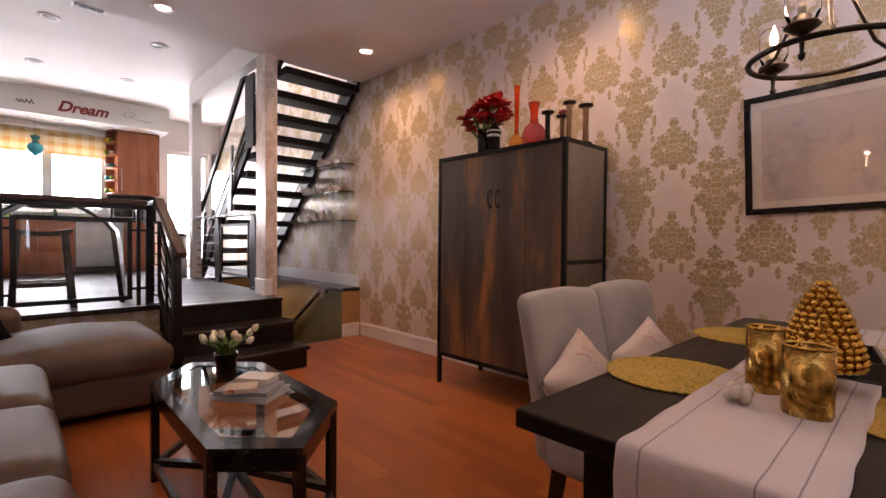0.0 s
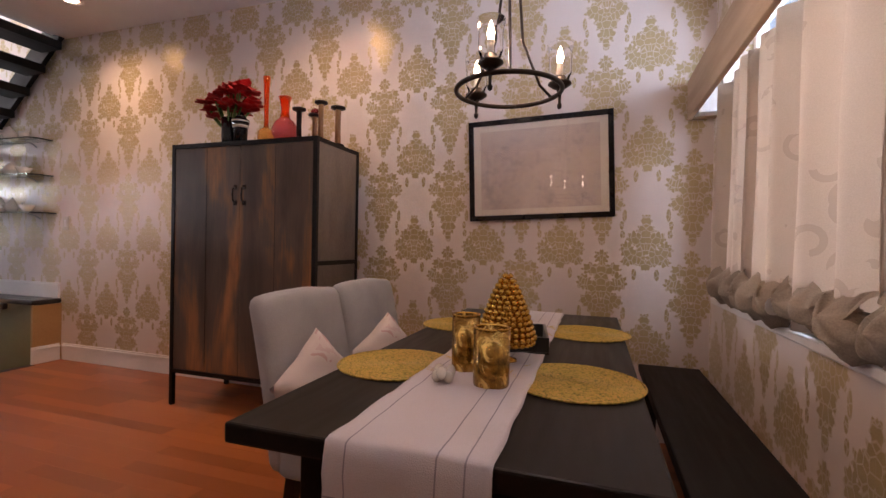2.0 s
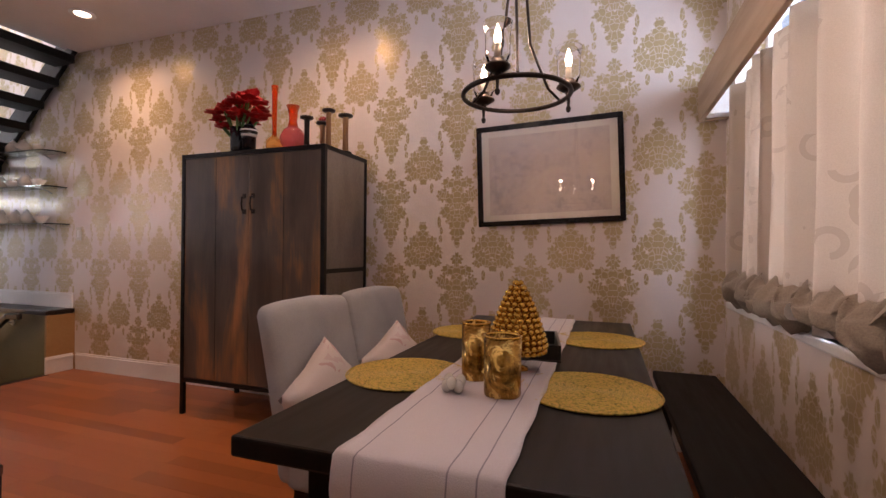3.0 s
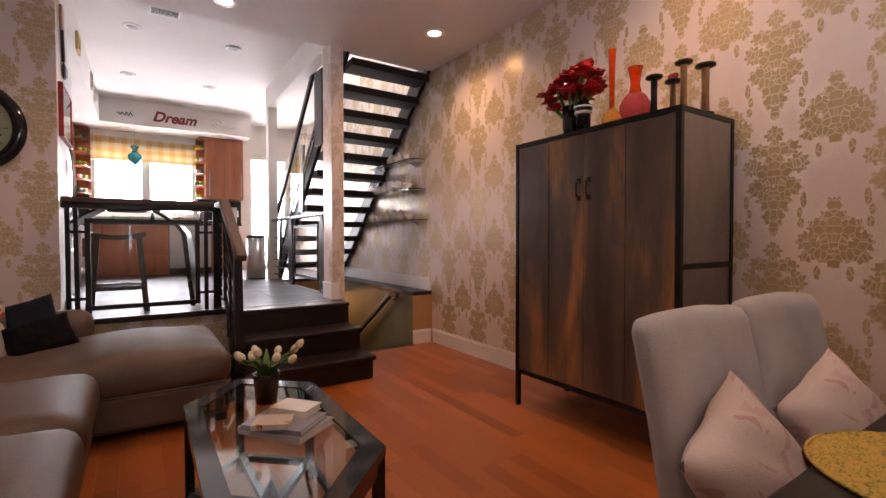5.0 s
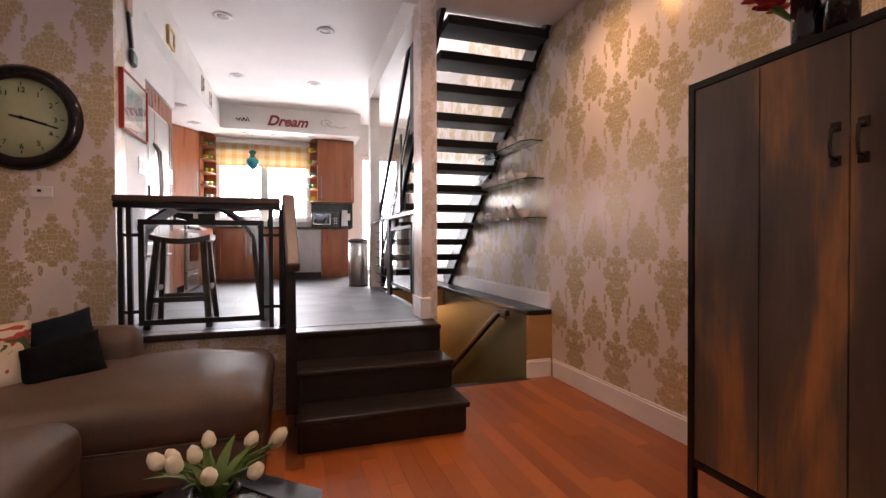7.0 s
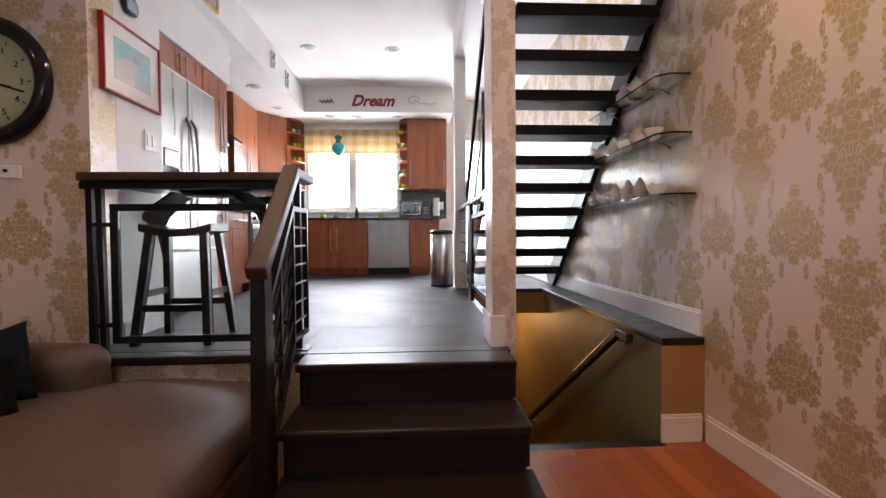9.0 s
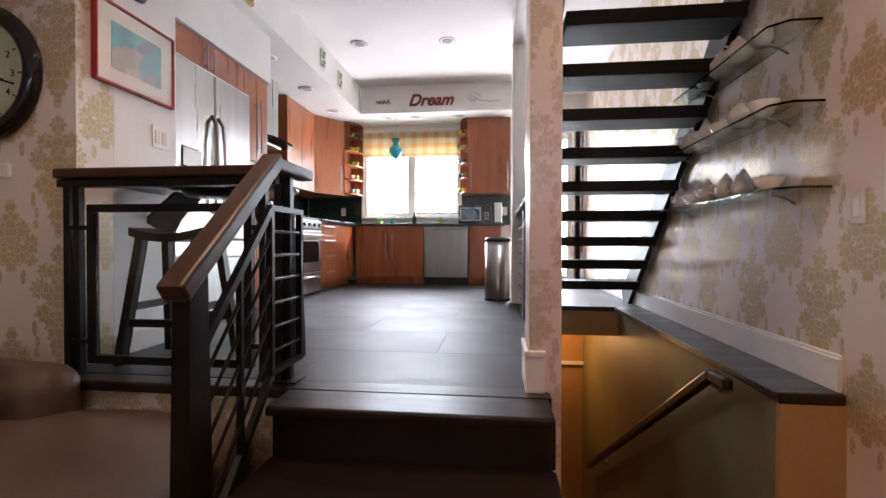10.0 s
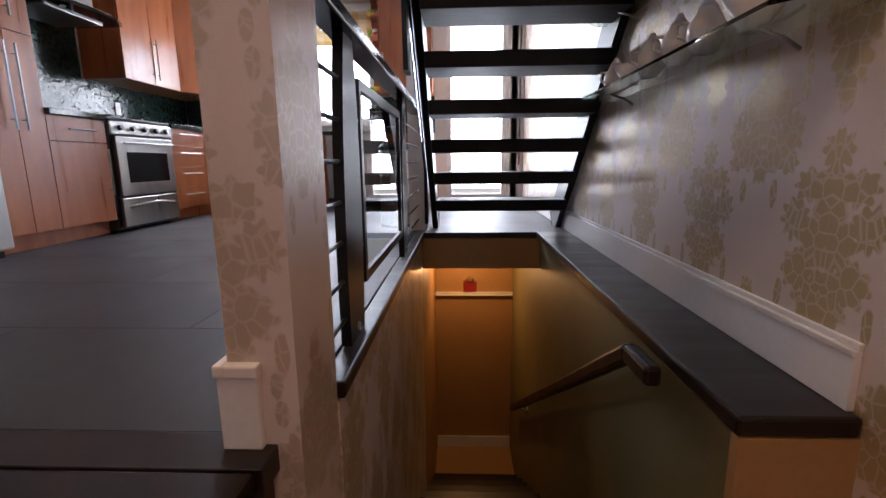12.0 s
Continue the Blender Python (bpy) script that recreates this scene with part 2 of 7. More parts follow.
def tube(points, r, seg=8, bm=None):
    """A round tube along points."""
    bm = bm or bmesh.new()
    pts = [Vector(p) for p in points]
    rings = []
    for i, p in enumerate(pts):
        d = (pts[min(i + 1, len(pts) - 1)] - pts[max(i - 1, 0)]).normalized()
        s = d.cross(Vector((0, 0, 1)))
        s = s.normalized() if s.length > 1e-3 else Vector((1, 0, 0))
        t = s.cross(d)
        rr = r[i] if isinstance(r, (list, tuple)) else r
        rings.append([bm.verts.new(p + (s * math.cos(2 * math.pi * k / seg) + t * math.sin(2 * math.pi * k / seg)) * rr) for k in range(seg)])
    for a, b in zip(rings, rings[1:]):
        for k in range(seg):
            bm.faces.new((a[k], a[(k + 1) % seg], b[(k + 1) % seg], b[k]))
    bm.faces.new(list(reversed(rings[0])))
    bm.faces.new(rings[-1])
    for f in bm.faces:
        f.smooth = True
    return bm


def prism(outline, z0, z1, bm=None):
    """An upright solid over an outline of (x, y)."""
    bm = bm or bmesh.new()
    lo = [bm.verts.new((x, y, z0)) for x, y in outline]
    hi = [bm.verts.new((x, y, z1)) for x, y in outline]
    k = len(outline)
    for i in range(k):
        bm.faces.new((lo[i], lo[(i + 1) % k], hi[(i + 1) % k], hi[i]))
    bm.faces.new(list(reversed(lo)))
    bm.faces.new(hi)
    return bm


def puff(bm, cx, cy, cz, sx, sy, sz, power=3.5, seg=20, sag=0.0, seed=0):
    """A soft padded block: a rounded superellipsoid with slight unevenness."""
    r = bmesh.ops.create_uvsphere(bm, u_segments=seg * 2, v_segments=seg, radius=1.0)
    for v in r["verts"]:
        c = v.co
        k = (abs(c.x) ** power + abs(c.y) ** power + abs(c.z) ** power) ** (-1.0 / power)
        q = c * k
        w = 1 + 0.03 * noise.noise(Vector((q.x * 1.7 + seed, q.y * 1.7, q.z * 1.7)))
        v.co = Vector((cx + q.x * sx / 2 * w, cy + q.y * sy / 2 * w, cz + q.z * sz / 2 * w - sag * max(0, q.z) * (1 - q.x * q.x) * (1 - q.y * q.y)))
    for f in bm.faces:
        f.smooth = True
    return bm


def soft_box(bm, cx, cy, cz, sx, sy, sz, r, cuts=9, crown=0.0, seed=0):
    """A padded block with rounded edges, a crowned top and slight creases."""
    start = set(bm.verts)
    ret = bmesh.ops.create_cube(bm, size=2.0)
    es = list({e for v in ret["verts"] for e in v.link_edges})
    bmesh.ops.subdivide_edges(bm, edges=es, cuts=cuts, use_grid_fill=True)
    h = Vector((sx / 2, sy / 2, sz / 2))
    for v in bm.verts:
        if v in start:
            continue
        q = v.co.copy()
        q = Vector([math.copysign(abs(a) ** 0.75, a) for a in q])
        p = Vector((q.x * h.x, q.y * h.y, q.z * h.z))
        rr = [min(r, a * 0.98) for a in h]
        inner = Vector([max(-(h[i] - rr[i]), min(h[i] - rr[i], p[i])) for i in range(3)])
        d = p - inner
        if d.length > 1e-6:
            n_ = Vector([d[i] / rr[i] for i in range(3)]).normalized()
            p = inner + Vector([n_[i] * rr[i] for i in range(3)])
        w = 0.010 * noise.noise(Vector((p.x * 5 + seed, p.y * 5, p.z * 5)))
        p.z += crown * (1 - q.x ** 2) * (1 - q.y ** 2) * (1 if q.z > 0 else 0) + w
        v.co = p + Vector((cx, cy, cz))
    for f in bm.faces:
        f.smooth = True
    return bm


def part(name, bm, material, parent=None, label="", kind="", smooth=False, origin=None):
    bmesh.ops.recalc_face_normals(bm, faces=bm.faces)
    me = bpy.data.meshes.new(name)
    if smooth:
        for f in bm.faces:
            f.smooth = True
    bm.to_mesh(me)
    bm.free()
    me.materials.append(material)
    ob = new(name, me)
    ob.parent = parent
    return tagged(ob, label, kind=kind)


def thing(name, label, category, at=(0, 0, 0), rz=0.0, group=""):
    ob = new(name)
    ob.empty_display_size = 0.1
    ob.matrix_world = pose(*at, 0, 0, rz)
    return tagged(ob, label, category, group)


def fixed(name, bm, material, label=""):
    ob = part(name, bm, material, None, label, "structure")
    return ob


# ---- structure ----
XF = -0.20         # cabinet fronts of the west run
LZ = 0.56          # landing and kitchen floor
CL, CK = 2.94, 3.27  # ceilings of the living room and the kitchen
XR = 3.06          # the long papered wall
XA = -0.085        # art wall
YW = -0.70         # window wall

# living floor slab, with the stairwell left open beyond it
bm = slab(-2.7, 3.2, -0.9, 4.57, -0.2, -0.016)
floor_living = fixed("floor", bm, M_LAMINATE, "orange-red laminate floor laid in long boards")
# walls
fixed("wall_east", slab(XR, 3.3, -0.9, 9.82, -2.4, 5.0), M_PAPER, "long wall with gold damask wallpaper")
fixed("wall_west", slab(-2.9, -2.7, -0.9, 4.8, -0.2, 3.2), M_PAPER, "side wall with gold damask wallpaper")
bm = bmesh.new()
WX0, WX1, WZ0, WZ1 = 0.15, 2.88, 0.86, 2.30
box(bm, -2.9, WX0, YW - 0.2, YW, -0.2, 3.2)
box(bm, WX1, XR, YW - 0.2, YW, -0.2, 3.2)
box(bm, WX0, WX1, YW - 0.2, YW, -0.2, WZ0)
box(bm, WX0, WX1, YW - 0.2, YW, WZ1, 3.2)
fixed("wall_south", bm, M_PAPER, "window wall with gold damask wallpaper")
bm = slab(-2.7, XA, 4.57, 4.77, -0.2, 3.2)
fixed("wall_north", bm, M_PAPER, "wallpapered wall beside the raised kitchen")
fixed("wall_art", slab(XA - 0.2, XA, 4.772, 5.21, LZ, CK), M_WHITE, "short white wall with a framed print")
fixed("wall_landing_front", slab(XA, 0.985, 4.45, 4.72, -0.2, LZ - 0.045), M_PAPER, "low wallpapered wall under the landing")
fixed("wall_kitchen_west", slab(-1.32, -1.12, 4.8, 9.9, LZ - 0.2, CK), M_WHITE)
# back wall with the window and the garden door
KY = 9.55
bm = bmesh.new()
VX0, VX1, VZ0, VZ1 = -0.235, 1.235, 1.52, 2.66
box(bm, -1.32, VX0, KY, KY + 0.2, LZ - 0.2, CK)
box(bm, VX1, 2.12, KY, KY + 0.2, LZ - 0.2, CK)
box(bm, VX0, VX1, KY, KY + 0.2, LZ - 0.2, VZ0)
box(bm, VX0, VX1, KY, KY + 0.2, VZ1, CK)
box(bm, 2.12, 2.86, KY, KY + 0.2, 2.72, CK)
box(bm, 2.86, XR, KY, KY + 0.2, LZ - 0.2, CK)
box(bm, 2.12, 2.86, KY, KY + 0.2, LZ - 0.2, LZ)
fixed("wall_kitchen_north", bm, M_WHITE, "white back wall with window and glazed door")
# ceilings
fixed("ceiling", slab(-2.9, 3.06, -0.9, 4.57, CL, CL + 0.25), M_CEIL, "white living room ceiling with recessed lamps")
bm = bmesh.new()
box(bm, -1.32, 1.92, 4.57, KY + 0.2, CK, CK + 0.2)
box(bm, 1.92, 3.06, 6.6, KY + 0.2, CK, CK + 0.2)
fixed("ceiling_kitchen", bm, M_CEIL, "white kitchen ceiling with recessed lamps")
fixed("ceiling_upper", slab(1.72, 3.06, 4.0, 7.0, 5.0, 5.1), M_CEIL)
bm = bmesh.new()
box(bm, 1.92, 2.04, 4.7, 7.06, 2.98, 5.0)
box(bm, 2.04, XR, 4.57, 4.66, 2.96, 5.0)
box(bm, 2.04, XR, 6.5, 6.6, CK, 5.0)
fixed("wall_over_stairs", bm, M_WHITE, "white header and walls round the stair opening")
fixed("header_step", slab(-2.9, 1.92, 4.57, 4.60, CL + 0.25, CK + 0.2), M_WHITE)
# soffits
fixed("soffit_west", slab(-1.12, XA, 5.21, KY, 2.90, CK), M_WHITE, "white boxed soffit over the cabinets")
fixed("soffit_west_low", slab(-1.12, XF + 0.02, 5.21, 6.53, 2.50, 2.899), M_WHITE, "lower white soffit over the fridge")
fixed("soffit_north", slab(XA, 2.04, 8.88, KY, 2.90, CK), M_WHITE, "white soffit with wooden words on it")
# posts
fixed("post_front", slab(1.893, 2.012, 4.47, 4.70, -2.2, CL + 0.02), M_PAPER_SHEEN, "square wallpapered post at the stairs")
fixed("post_back", slab(1.92, 2.04, 7.06, 7.2, LZ, CK), M_WHITE, "square white post at the stairs")
# landing slab and nosings
bm = bmesh.new()
box(bm, -1.12, 1.98, 4.506, KY, LZ - 0.25, LZ - 0.012)
box(bm, 1.98, XR, 6.97, KY, LZ - 0.25, LZ - 0.006)
floor_kitchen = fixed("floor_kitchen", bm, M_SLATE, "dark grey sheet floor with few seams")
bm = bmesh.new()
box(bm, XA, 0.985, 4.40, 4.505, LZ - 0.042, LZ, 0.008)
fixed("landing_nosing", bm, M_DARKWOOD, "dark wood nosing at the landing edge")
# stairwell
fixed("wall_stairwell_west", slab(1.90, 2.015, 4.701, 6.97, -2.2, LZ - 0.045), M_PAPER, "stairwell wall, wallpaper above olive paint")
fixed("wall_stairwell_east", slab(2.85, XR, 4.60, 8.57, -2.2, LZ - 0.045), M_OLIVE, "glossy olive green stairwell wall")
fixed("wall_stairwell_end", slab(2.83, XR, 4.575, 4.60, 0.0, LZ - 0.045), M_TAN, "tan painted wall end")
fixed("stairwell_lip", slab(2.02, 2.85, 6.94, 6.97, LZ - 0.26, LZ - 0.045), M_TAN)
fixed("floor_basement", slab(1.4, 3.2, 4.4, 9.1, -2.4, -2.2), M_TAN, "pale basement floor")
fixed("wall_basement_north", slab(1.4, 3.2, 8.57, 8.77, -2.2, LZ - 0.25), M_TAN, "orange-tan basement wall")
fixed("wall_basement_west", slab(1.9, 2.015, 6.97, 8.57, -2.2, LZ - 0.25), M_TAN)
fixed("wall_under_floor", slab(2.04, 3.06, 4.3, 4.57, -2.2, -0.2), M_OLIVE)
bm = bmesh.new()
box(bm, 2.825, XR, 4.575, 6.97, LZ - 0.042, LZ, 0.008)
fixed("stairwell_ledge", bm, M_DARKWOOD, "dark polished wood ledge over the stairwell wall")
fixed("side_ledge", slab(1.97, 2.03, 4.703, 6.97, LZ - 0.042, LZ + 0.001, 0.008), M_DARKWOOD, "dark wood nosing beside the stairwell")

# ---- trim ----
def skirting(a, b, z, inward, name="baseboard", h=0.13):
    """A moulded skirting board from a to b on the wall."""
    (x0, y0), (x1, y1) = a, b
    ix, iy = inward
    bm = bmesh.new()
    for t0, t1, d in ((0.0, h * 0.8, 0.016), (h * 0.8, h * 0.9, 0.020), (h * 0.9, h, 0.010)):
        xs = sorted((x0, x1)) if iy else sorted((x0, x0 + ix * d))
        ys = sorted((y0, y1)) if ix else sorted((y0, y0 + iy * d))
        box(bm, xs[0], xs[1], ys[0], ys[1], z + t0, z + t1, 0.002, 1)
    fixed(name, bm, M_TRIM, "white moulded skirting board")


skirting((XR, YW), (XR, 4.54), 0.0, (-1, 0), h=0.15)
skirting((2.815, 4.574), (XR - 0.02, 4.574), 0.0, (0, -1), h=0.15)
skirting((-2.7, 4.569), (0.0, 4.569), 0.0, (0, -1))
skirting((XR, 4.60), (XR, 8.9), LZ, (-1, 0), h=0.14)
skirting((XA, 4.78), (XA, 5.20), LZ, (1, 0), h=0.10)
bm = bmesh.new()
box(bm, 1.880, 1.950, 4.452, 4.469, LZ + 0.001, LZ + 0.135, 0.003)
box(bm, 1.880, 1.892, 4.47, 4.70, LZ + 0.001, LZ + 0.135, 0.003)
box(bm, 1.876, 1.892, 4.447, 4.702, LZ + 0.135, LZ + 0.158, 0.004)
box(bm, 1.893, 1.953, 4.447, 4.469, LZ + 0.135, LZ + 0.158, 0.004)
fixed("post_baseboard", bm, M_TRIM, "white moulded base round the post")

# ---- windows, door ----
def garden_window():
    w = thing("window_1", "bright double kitchen window in a white frame", "window")
    w["kind"] = "structure"
    bm = bmesh.new()
    for x0, x1 in ((VX0, VX0 + 0.05), (VX1 - 0.05, VX1), (0.44, 0.56)):
        box(bm, x0, x1, KY + 0.02, KY + 0.09, VZ0, VZ1, 0.004)
    for z0, z1 in ((VZ0, VZ0 + 0.05), (VZ1 - 0.05, VZ1)):
        for x0, x1 in ((VX0 + 0.05, 0.44), (0.56, VX1 - 0.05)):
            box(bm, x0, x1, KY + 0.022, KY + 0.088, z0, z1, 0.004)
    part("window_frame", bm, M_TRIM, w)
    for x0, x1 in ((VX0 + 0.05, 0.44), (0.56, VX1 - 0.05)):
        p = part("pane", slab(x0, x1, KY + 0.05, KY + 0.056, VZ0 + 0.05, VZ1 - 0.05), M_GLASS, w)
        p.visible_shadow = False
    part("window_sill", slab(VX0 - 0.02, VX1 + 0.02, KY - 0.06, KY + 0.02, VZ0 - 0.03, VZ0, 0.005), M_TRIM, w)


garden_window()


def garden_door():
    d = thing("door_1", "tall glazed garden door in a white frame", "door")
    d["kind"] = "structure"
    bm = bmesh.new()
    for x0, x1 in ((2.12, 2.18), (2.80, 2.86)):
        box(bm, x0, x1, KY + 0.03, KY + 0.12, LZ, 2.72, 0.004)
    for z0, z1 in ((LZ, LZ + 0.09), (2.64, 2.72)):
        box(bm, 2.18, 2.80, KY + 0.032, KY + 0.118, z0, z1, 0.004)
    part("door_frame", bm, M_TRIM, d)
    p = part("pane", slab(2.18, 2.80, KY + 0.07, KY + 0.076, LZ + 0.09, 2.64), M_GLASS, d)
    p.visible_shadow = False
    part("door_handle", bar(bmesh.new(), (2.77, KY + 0.0, 1.5), (2.77, KY + 0.0, 1.7), 0.02, 0.02, bevel=0.004), M_STEEL, d, "steel pull handle")


garden_door()
t = thing("curtain_strip", "narrow hanging red and grey cloth strips beside the door", "curtain")
part("strip", slab(2.90, 2.99, 9.55, 9.585, LZ + 0.02, 2.75, 0.006), mottled("grey_cloth", (0.28, 0.27, 0.27), (0.36, 0.35, 0.34), 4, 0.8), t)
part("strip", slab(2.995, 3.03, 9.55, 9.585, 1.0, 2.75, 0.006), mottled("red_cloth", (0.36, 0.02, 0.015), (0.45, 0.04, 0.03), 4, 0.8), t, "red cloth strip")

# dining window
def dining_window():
    w = thing("window_2", "wide dining room window with white frame and sill", "window")
    w["kind"] = "structure"
    bm = bmesh.new()
    y0, y1 = YW - 0.19, YW - 0.13
    for x in (WX0, 1.07, 1.98, WX1 - 0.05):
        box(bm, x, x + 0.05, y0, y1, WZ0, WZ1, 0.004)
    for z in (WZ0, WZ1 - 0.05):
        box(bm, WX0 + 0.05, WX1 - 0.05, y0 + 0.002, y1 - 0.002, z, z + 0.05, 0.003)
    part("window_frame", bm, M_TRIM, w)
    for x0, x1 in ((WX0 + 0.05, 1.07), (1.12, 1.98), (2.03, WX1 - 0.05)):
        p = part("pane", slab(x0, x1, y0 + 0.03, y0 + 0.035, WZ0 + 0.05, WZ1 - 0.05), M_GLASS, w)
        p.visible_shadow = False
    part("window_sill", slab(WX0 - 0.04, WX1 + 0.10, YW - 0.125, YW + 0.016, WZ0 - 0.035, WZ0, 0.008), M_TRIM, w)


dining_window()


def sheer_cloth(name):
    n = Nodes(name)
    v = n.coords("Object")
    sp = n.t.nodes.new("ShaderNodeTexVoronoi")
    sp.inputs["Scale"].default_value = 7
    n.put(sp.inputs["Vector"], v)
    f = n.m("MULTIPLY", n.m("LESS_THAN", n.m("ABSOLUTE", n.m("SUBTRACT", sp.outputs["Distance"], 0.33)), 0.06), n.m("GREATER_THAN", n.noise(v, 9, 3), 0.52))
    weave = n.noise(v, 300, 2)
    col = n.mix(f, n.mix(weave, (0.54, 0.44, 0.35), (0.66, 0.55, 0.46)), (0.51, 0.41, 0.33))
    n.bump(weave, 0.3)
    n.set(Base_Color=col, Roughness=0.9)
    tr = n.t.nodes.new("ShaderNodeBsdfTranslucent")
    n.put(tr.inputs[0], col)
    mx = n.t.nodes.new("ShaderNodeMixShader")
    mx.inputs[0].default_value = 0.45
    n.t.links.new(n.bsdf.outputs[0], mx.inputs[1])
    n.t.links.new(tr.outputs[0], mx.inputs[2])
    n.t.links.new(mx.outputs[0], n.t.nodes["Material Output"].inputs[0])
    return n.mat


M_SHEER = sheer_cloth("cream_curtain_cloth")
M_HEM = mottled("thick_beige_cloth", (0.20, 0.155, 0.11), (0.36, 0.29, 0.22), 6, 0.9, bump=0.3, fine=200)


def curtain(x0, x1, seed):
    """A cloth panel with folds, its hem knotted up into a full bunched roll on the sill."""
    c = thing("curtain", "cream patterned curtain, its hem bunched in a knot on the sill", "curtain", group="curtains at the dining window")
    bm = bmesh.new()
    nx, nz, top, low = 56, 18, 1.97, WZ0 + 0.012
    ph = seed * 1.3
    rows = []
    for j in range(nz + 1):
        s = j / nz
        row = []
        for i in range(nx + 1):
            u = i / nx
            f = math.sin(u * 2 * math.pi * 2.5 + ph) * (0.038 + 0.016 * s) + 0.014 * math.sin(u * 23 + seed)
            row.append(bm.verts.new((x0 + (x1 - x0) * u + 0.006 * math.sin(9 * s + seed + u * 5), YW - 0.020 + f, top + (low - top) * s)))
        rows.append(row)
    for a, b in zip(rows, rows[1:]):
        for i in range(nx):
            bm.faces.new((a[i], a[i + 1], b[i + 1], b[i]))
    p = part("cloth", bm, M_SHEER, c, smooth=True)
    mod = p.modifiers.new("thickness", "SOLIDIFY")
    mod.thickness = 0.002
    bm = bmesh.new()
    rnd = random.Random(seed + 20)
    k, nx, nz = 3, 72, 14
    sizes = [rnd.uniform(0.68, 0.9) for _ in range(k + 1)]
    rows = []
    for j in range(nz + 1):
        s = j / nz
        row = []
        for i in range(nx + 1):
            u = i / nx
            q = u * k + 0.18 * math.sin(s * 3 + seed * 2)
            a = abs(math.sin(q * math.pi)) ** 0.7
            sz = sizes[min(k, max(0, int(q)))]
            b = max(0.0, math.sin(math.pi * (0.06 + 0.90 * s))) ** 0.7
            y = YW - 0.01 + b * (0.035 + 0.085 * a) * sz + 0.010 * math.sin(q * 15 + s * 9) * b
            z = 1.015 - s * (0.12 + 0.075 * a) * sz + 0.016 * math.sin(q * 6.28 + seed) * (1 - s) + 0.008 * math.sin(s * 16 + q * 5)
            if y < YW + 0.024:
                z = max(z, WZ0 + 0.001)
            row.append(bm.verts.new((x0 + (x1 - x0) * u + 0.03 * math.sin(s * 5 + q * 3) * b, y, z)))
        rows.append(row)
    for r0, r1 in zip(rows, rows[1:]):
        for i in range(nx):
            bm.faces.new((r0[i], r0[i + 1], r1[i + 1], r1[i]))
    part("hem", bm, M_HEM, c, "bunched and knotted curtain hem", smooth=True)


for i, (a, b) in enumerate(((0.28, 0.88), (0.86, 1.43), (1.42, 1.96), (1.95, 2.41), (2.40, 2.86))):
    curtain(a, b, i)
t = thing("curtain_rod", "thin white curtain rod behind the pelmet", "curtain rod")
part("rod", rod(bmesh.new(), (0.2, YW - 0.035, 1.98), (2.88, YW - 0.035, 1.98), 0.009), M_TRIM, t)
M_PELMET = mottled("beige_pelmet_cloth", (0.36, 0.26, 0.17), (0.48, 0.36, 0.25), 3, 0.75, bump=0.3, stretch=(0.6, 1, 6), fine=200)
t = thing("pelmet", "beige covered box pelmet over the dining window", "pelmet")
part("front_board", slab(0.1, 3.02, -0.58, -0.555, 1.84, 2.06, 0.004), M_PELMET, t)
part("end_board", slab(2.99, 3.015, YW + 0.002, -0.581, 1.84, 2.06, 0.004), M_PELMET, t)
part("lining", slab(2.90, 2.988, YW + 0.002, -0.59, 1.85, 2.04, 0.004), M_TRIM, t, "white lining of the pelmet end")

# ---- stairs ----
def steps():
    s = thing("entry_steps", "three dark stained wooden steps up to the kitchen", "stairs", (0, 0, 0))
    for i, (y, z) in enumerate(((3.69, 0.187), (3.95, 0.374), (4.205, LZ))):
        y1 = y + 0.30 if i < 2 else 4.40
        part("tread", slab(0.985, 1.975 - 0.008 * i, y, y1, z - 0.035, z, 0.009), M_DARKWOOD, s)
        part("riser", slab(1.02, 1.945, y + 0.03, y + 0.05, max(0, z - 0.187), z - 0.036), M_DARKWOOD, s)
        part("side_panel", slab(1.00, 1.019, y + 0.03, 4.449, max(0, z - 0.187 + 0.001), z - 0.036), M_DARKWOOD, s)
        part("side_panel", slab(1.946, 1.965, y + 0.05, 4.449, max(0, z - 0.187 + 0.001), z - 0.036), M_DARKWOOD, s)
    part("top_board", slab(0.987, 1.969, 4.401, 4.505, LZ - 0.05, LZ + 0.001, 0.002), M_DARKWOOD, s, "worn dark landing board")


steps()


def upper_stair():
    s = thing("open_riser_staircase", "black open-riser staircase rising along the papered wall", "stairs", (0, 0, 0))
    k = 0.9
    for i in range(0, 12):
        z = 0.80 + i * 0.19
        y = 6.86 - i * 0.19 / k
        part("tread", slab(2.125, 3.0, y - 0.02, y + 0.25, z - 0.080, z - 0.006, 0.006), M_TREAD, s)
    for x in (2.10, 3.022):
        a, b = (x, 7.33, LZ + 0.02), (x, 4.47, LZ + 0.02 + 2.86 * k)
        part("stringer", bar(bmesh.new(), a, b, 0.04, 0.20, bevel=0.004), M_BLACK, s)
    return s


M_TREAD = mottled("black_brown_tread", (0.005, 0.004, 0.004), (0.010, 0.008, 0.007), 4, 0.48, bump=0.0, stretch=(1, 8, 8), rough_b=0.55, Specular_IOR_Level=0.22)
upper_stair()

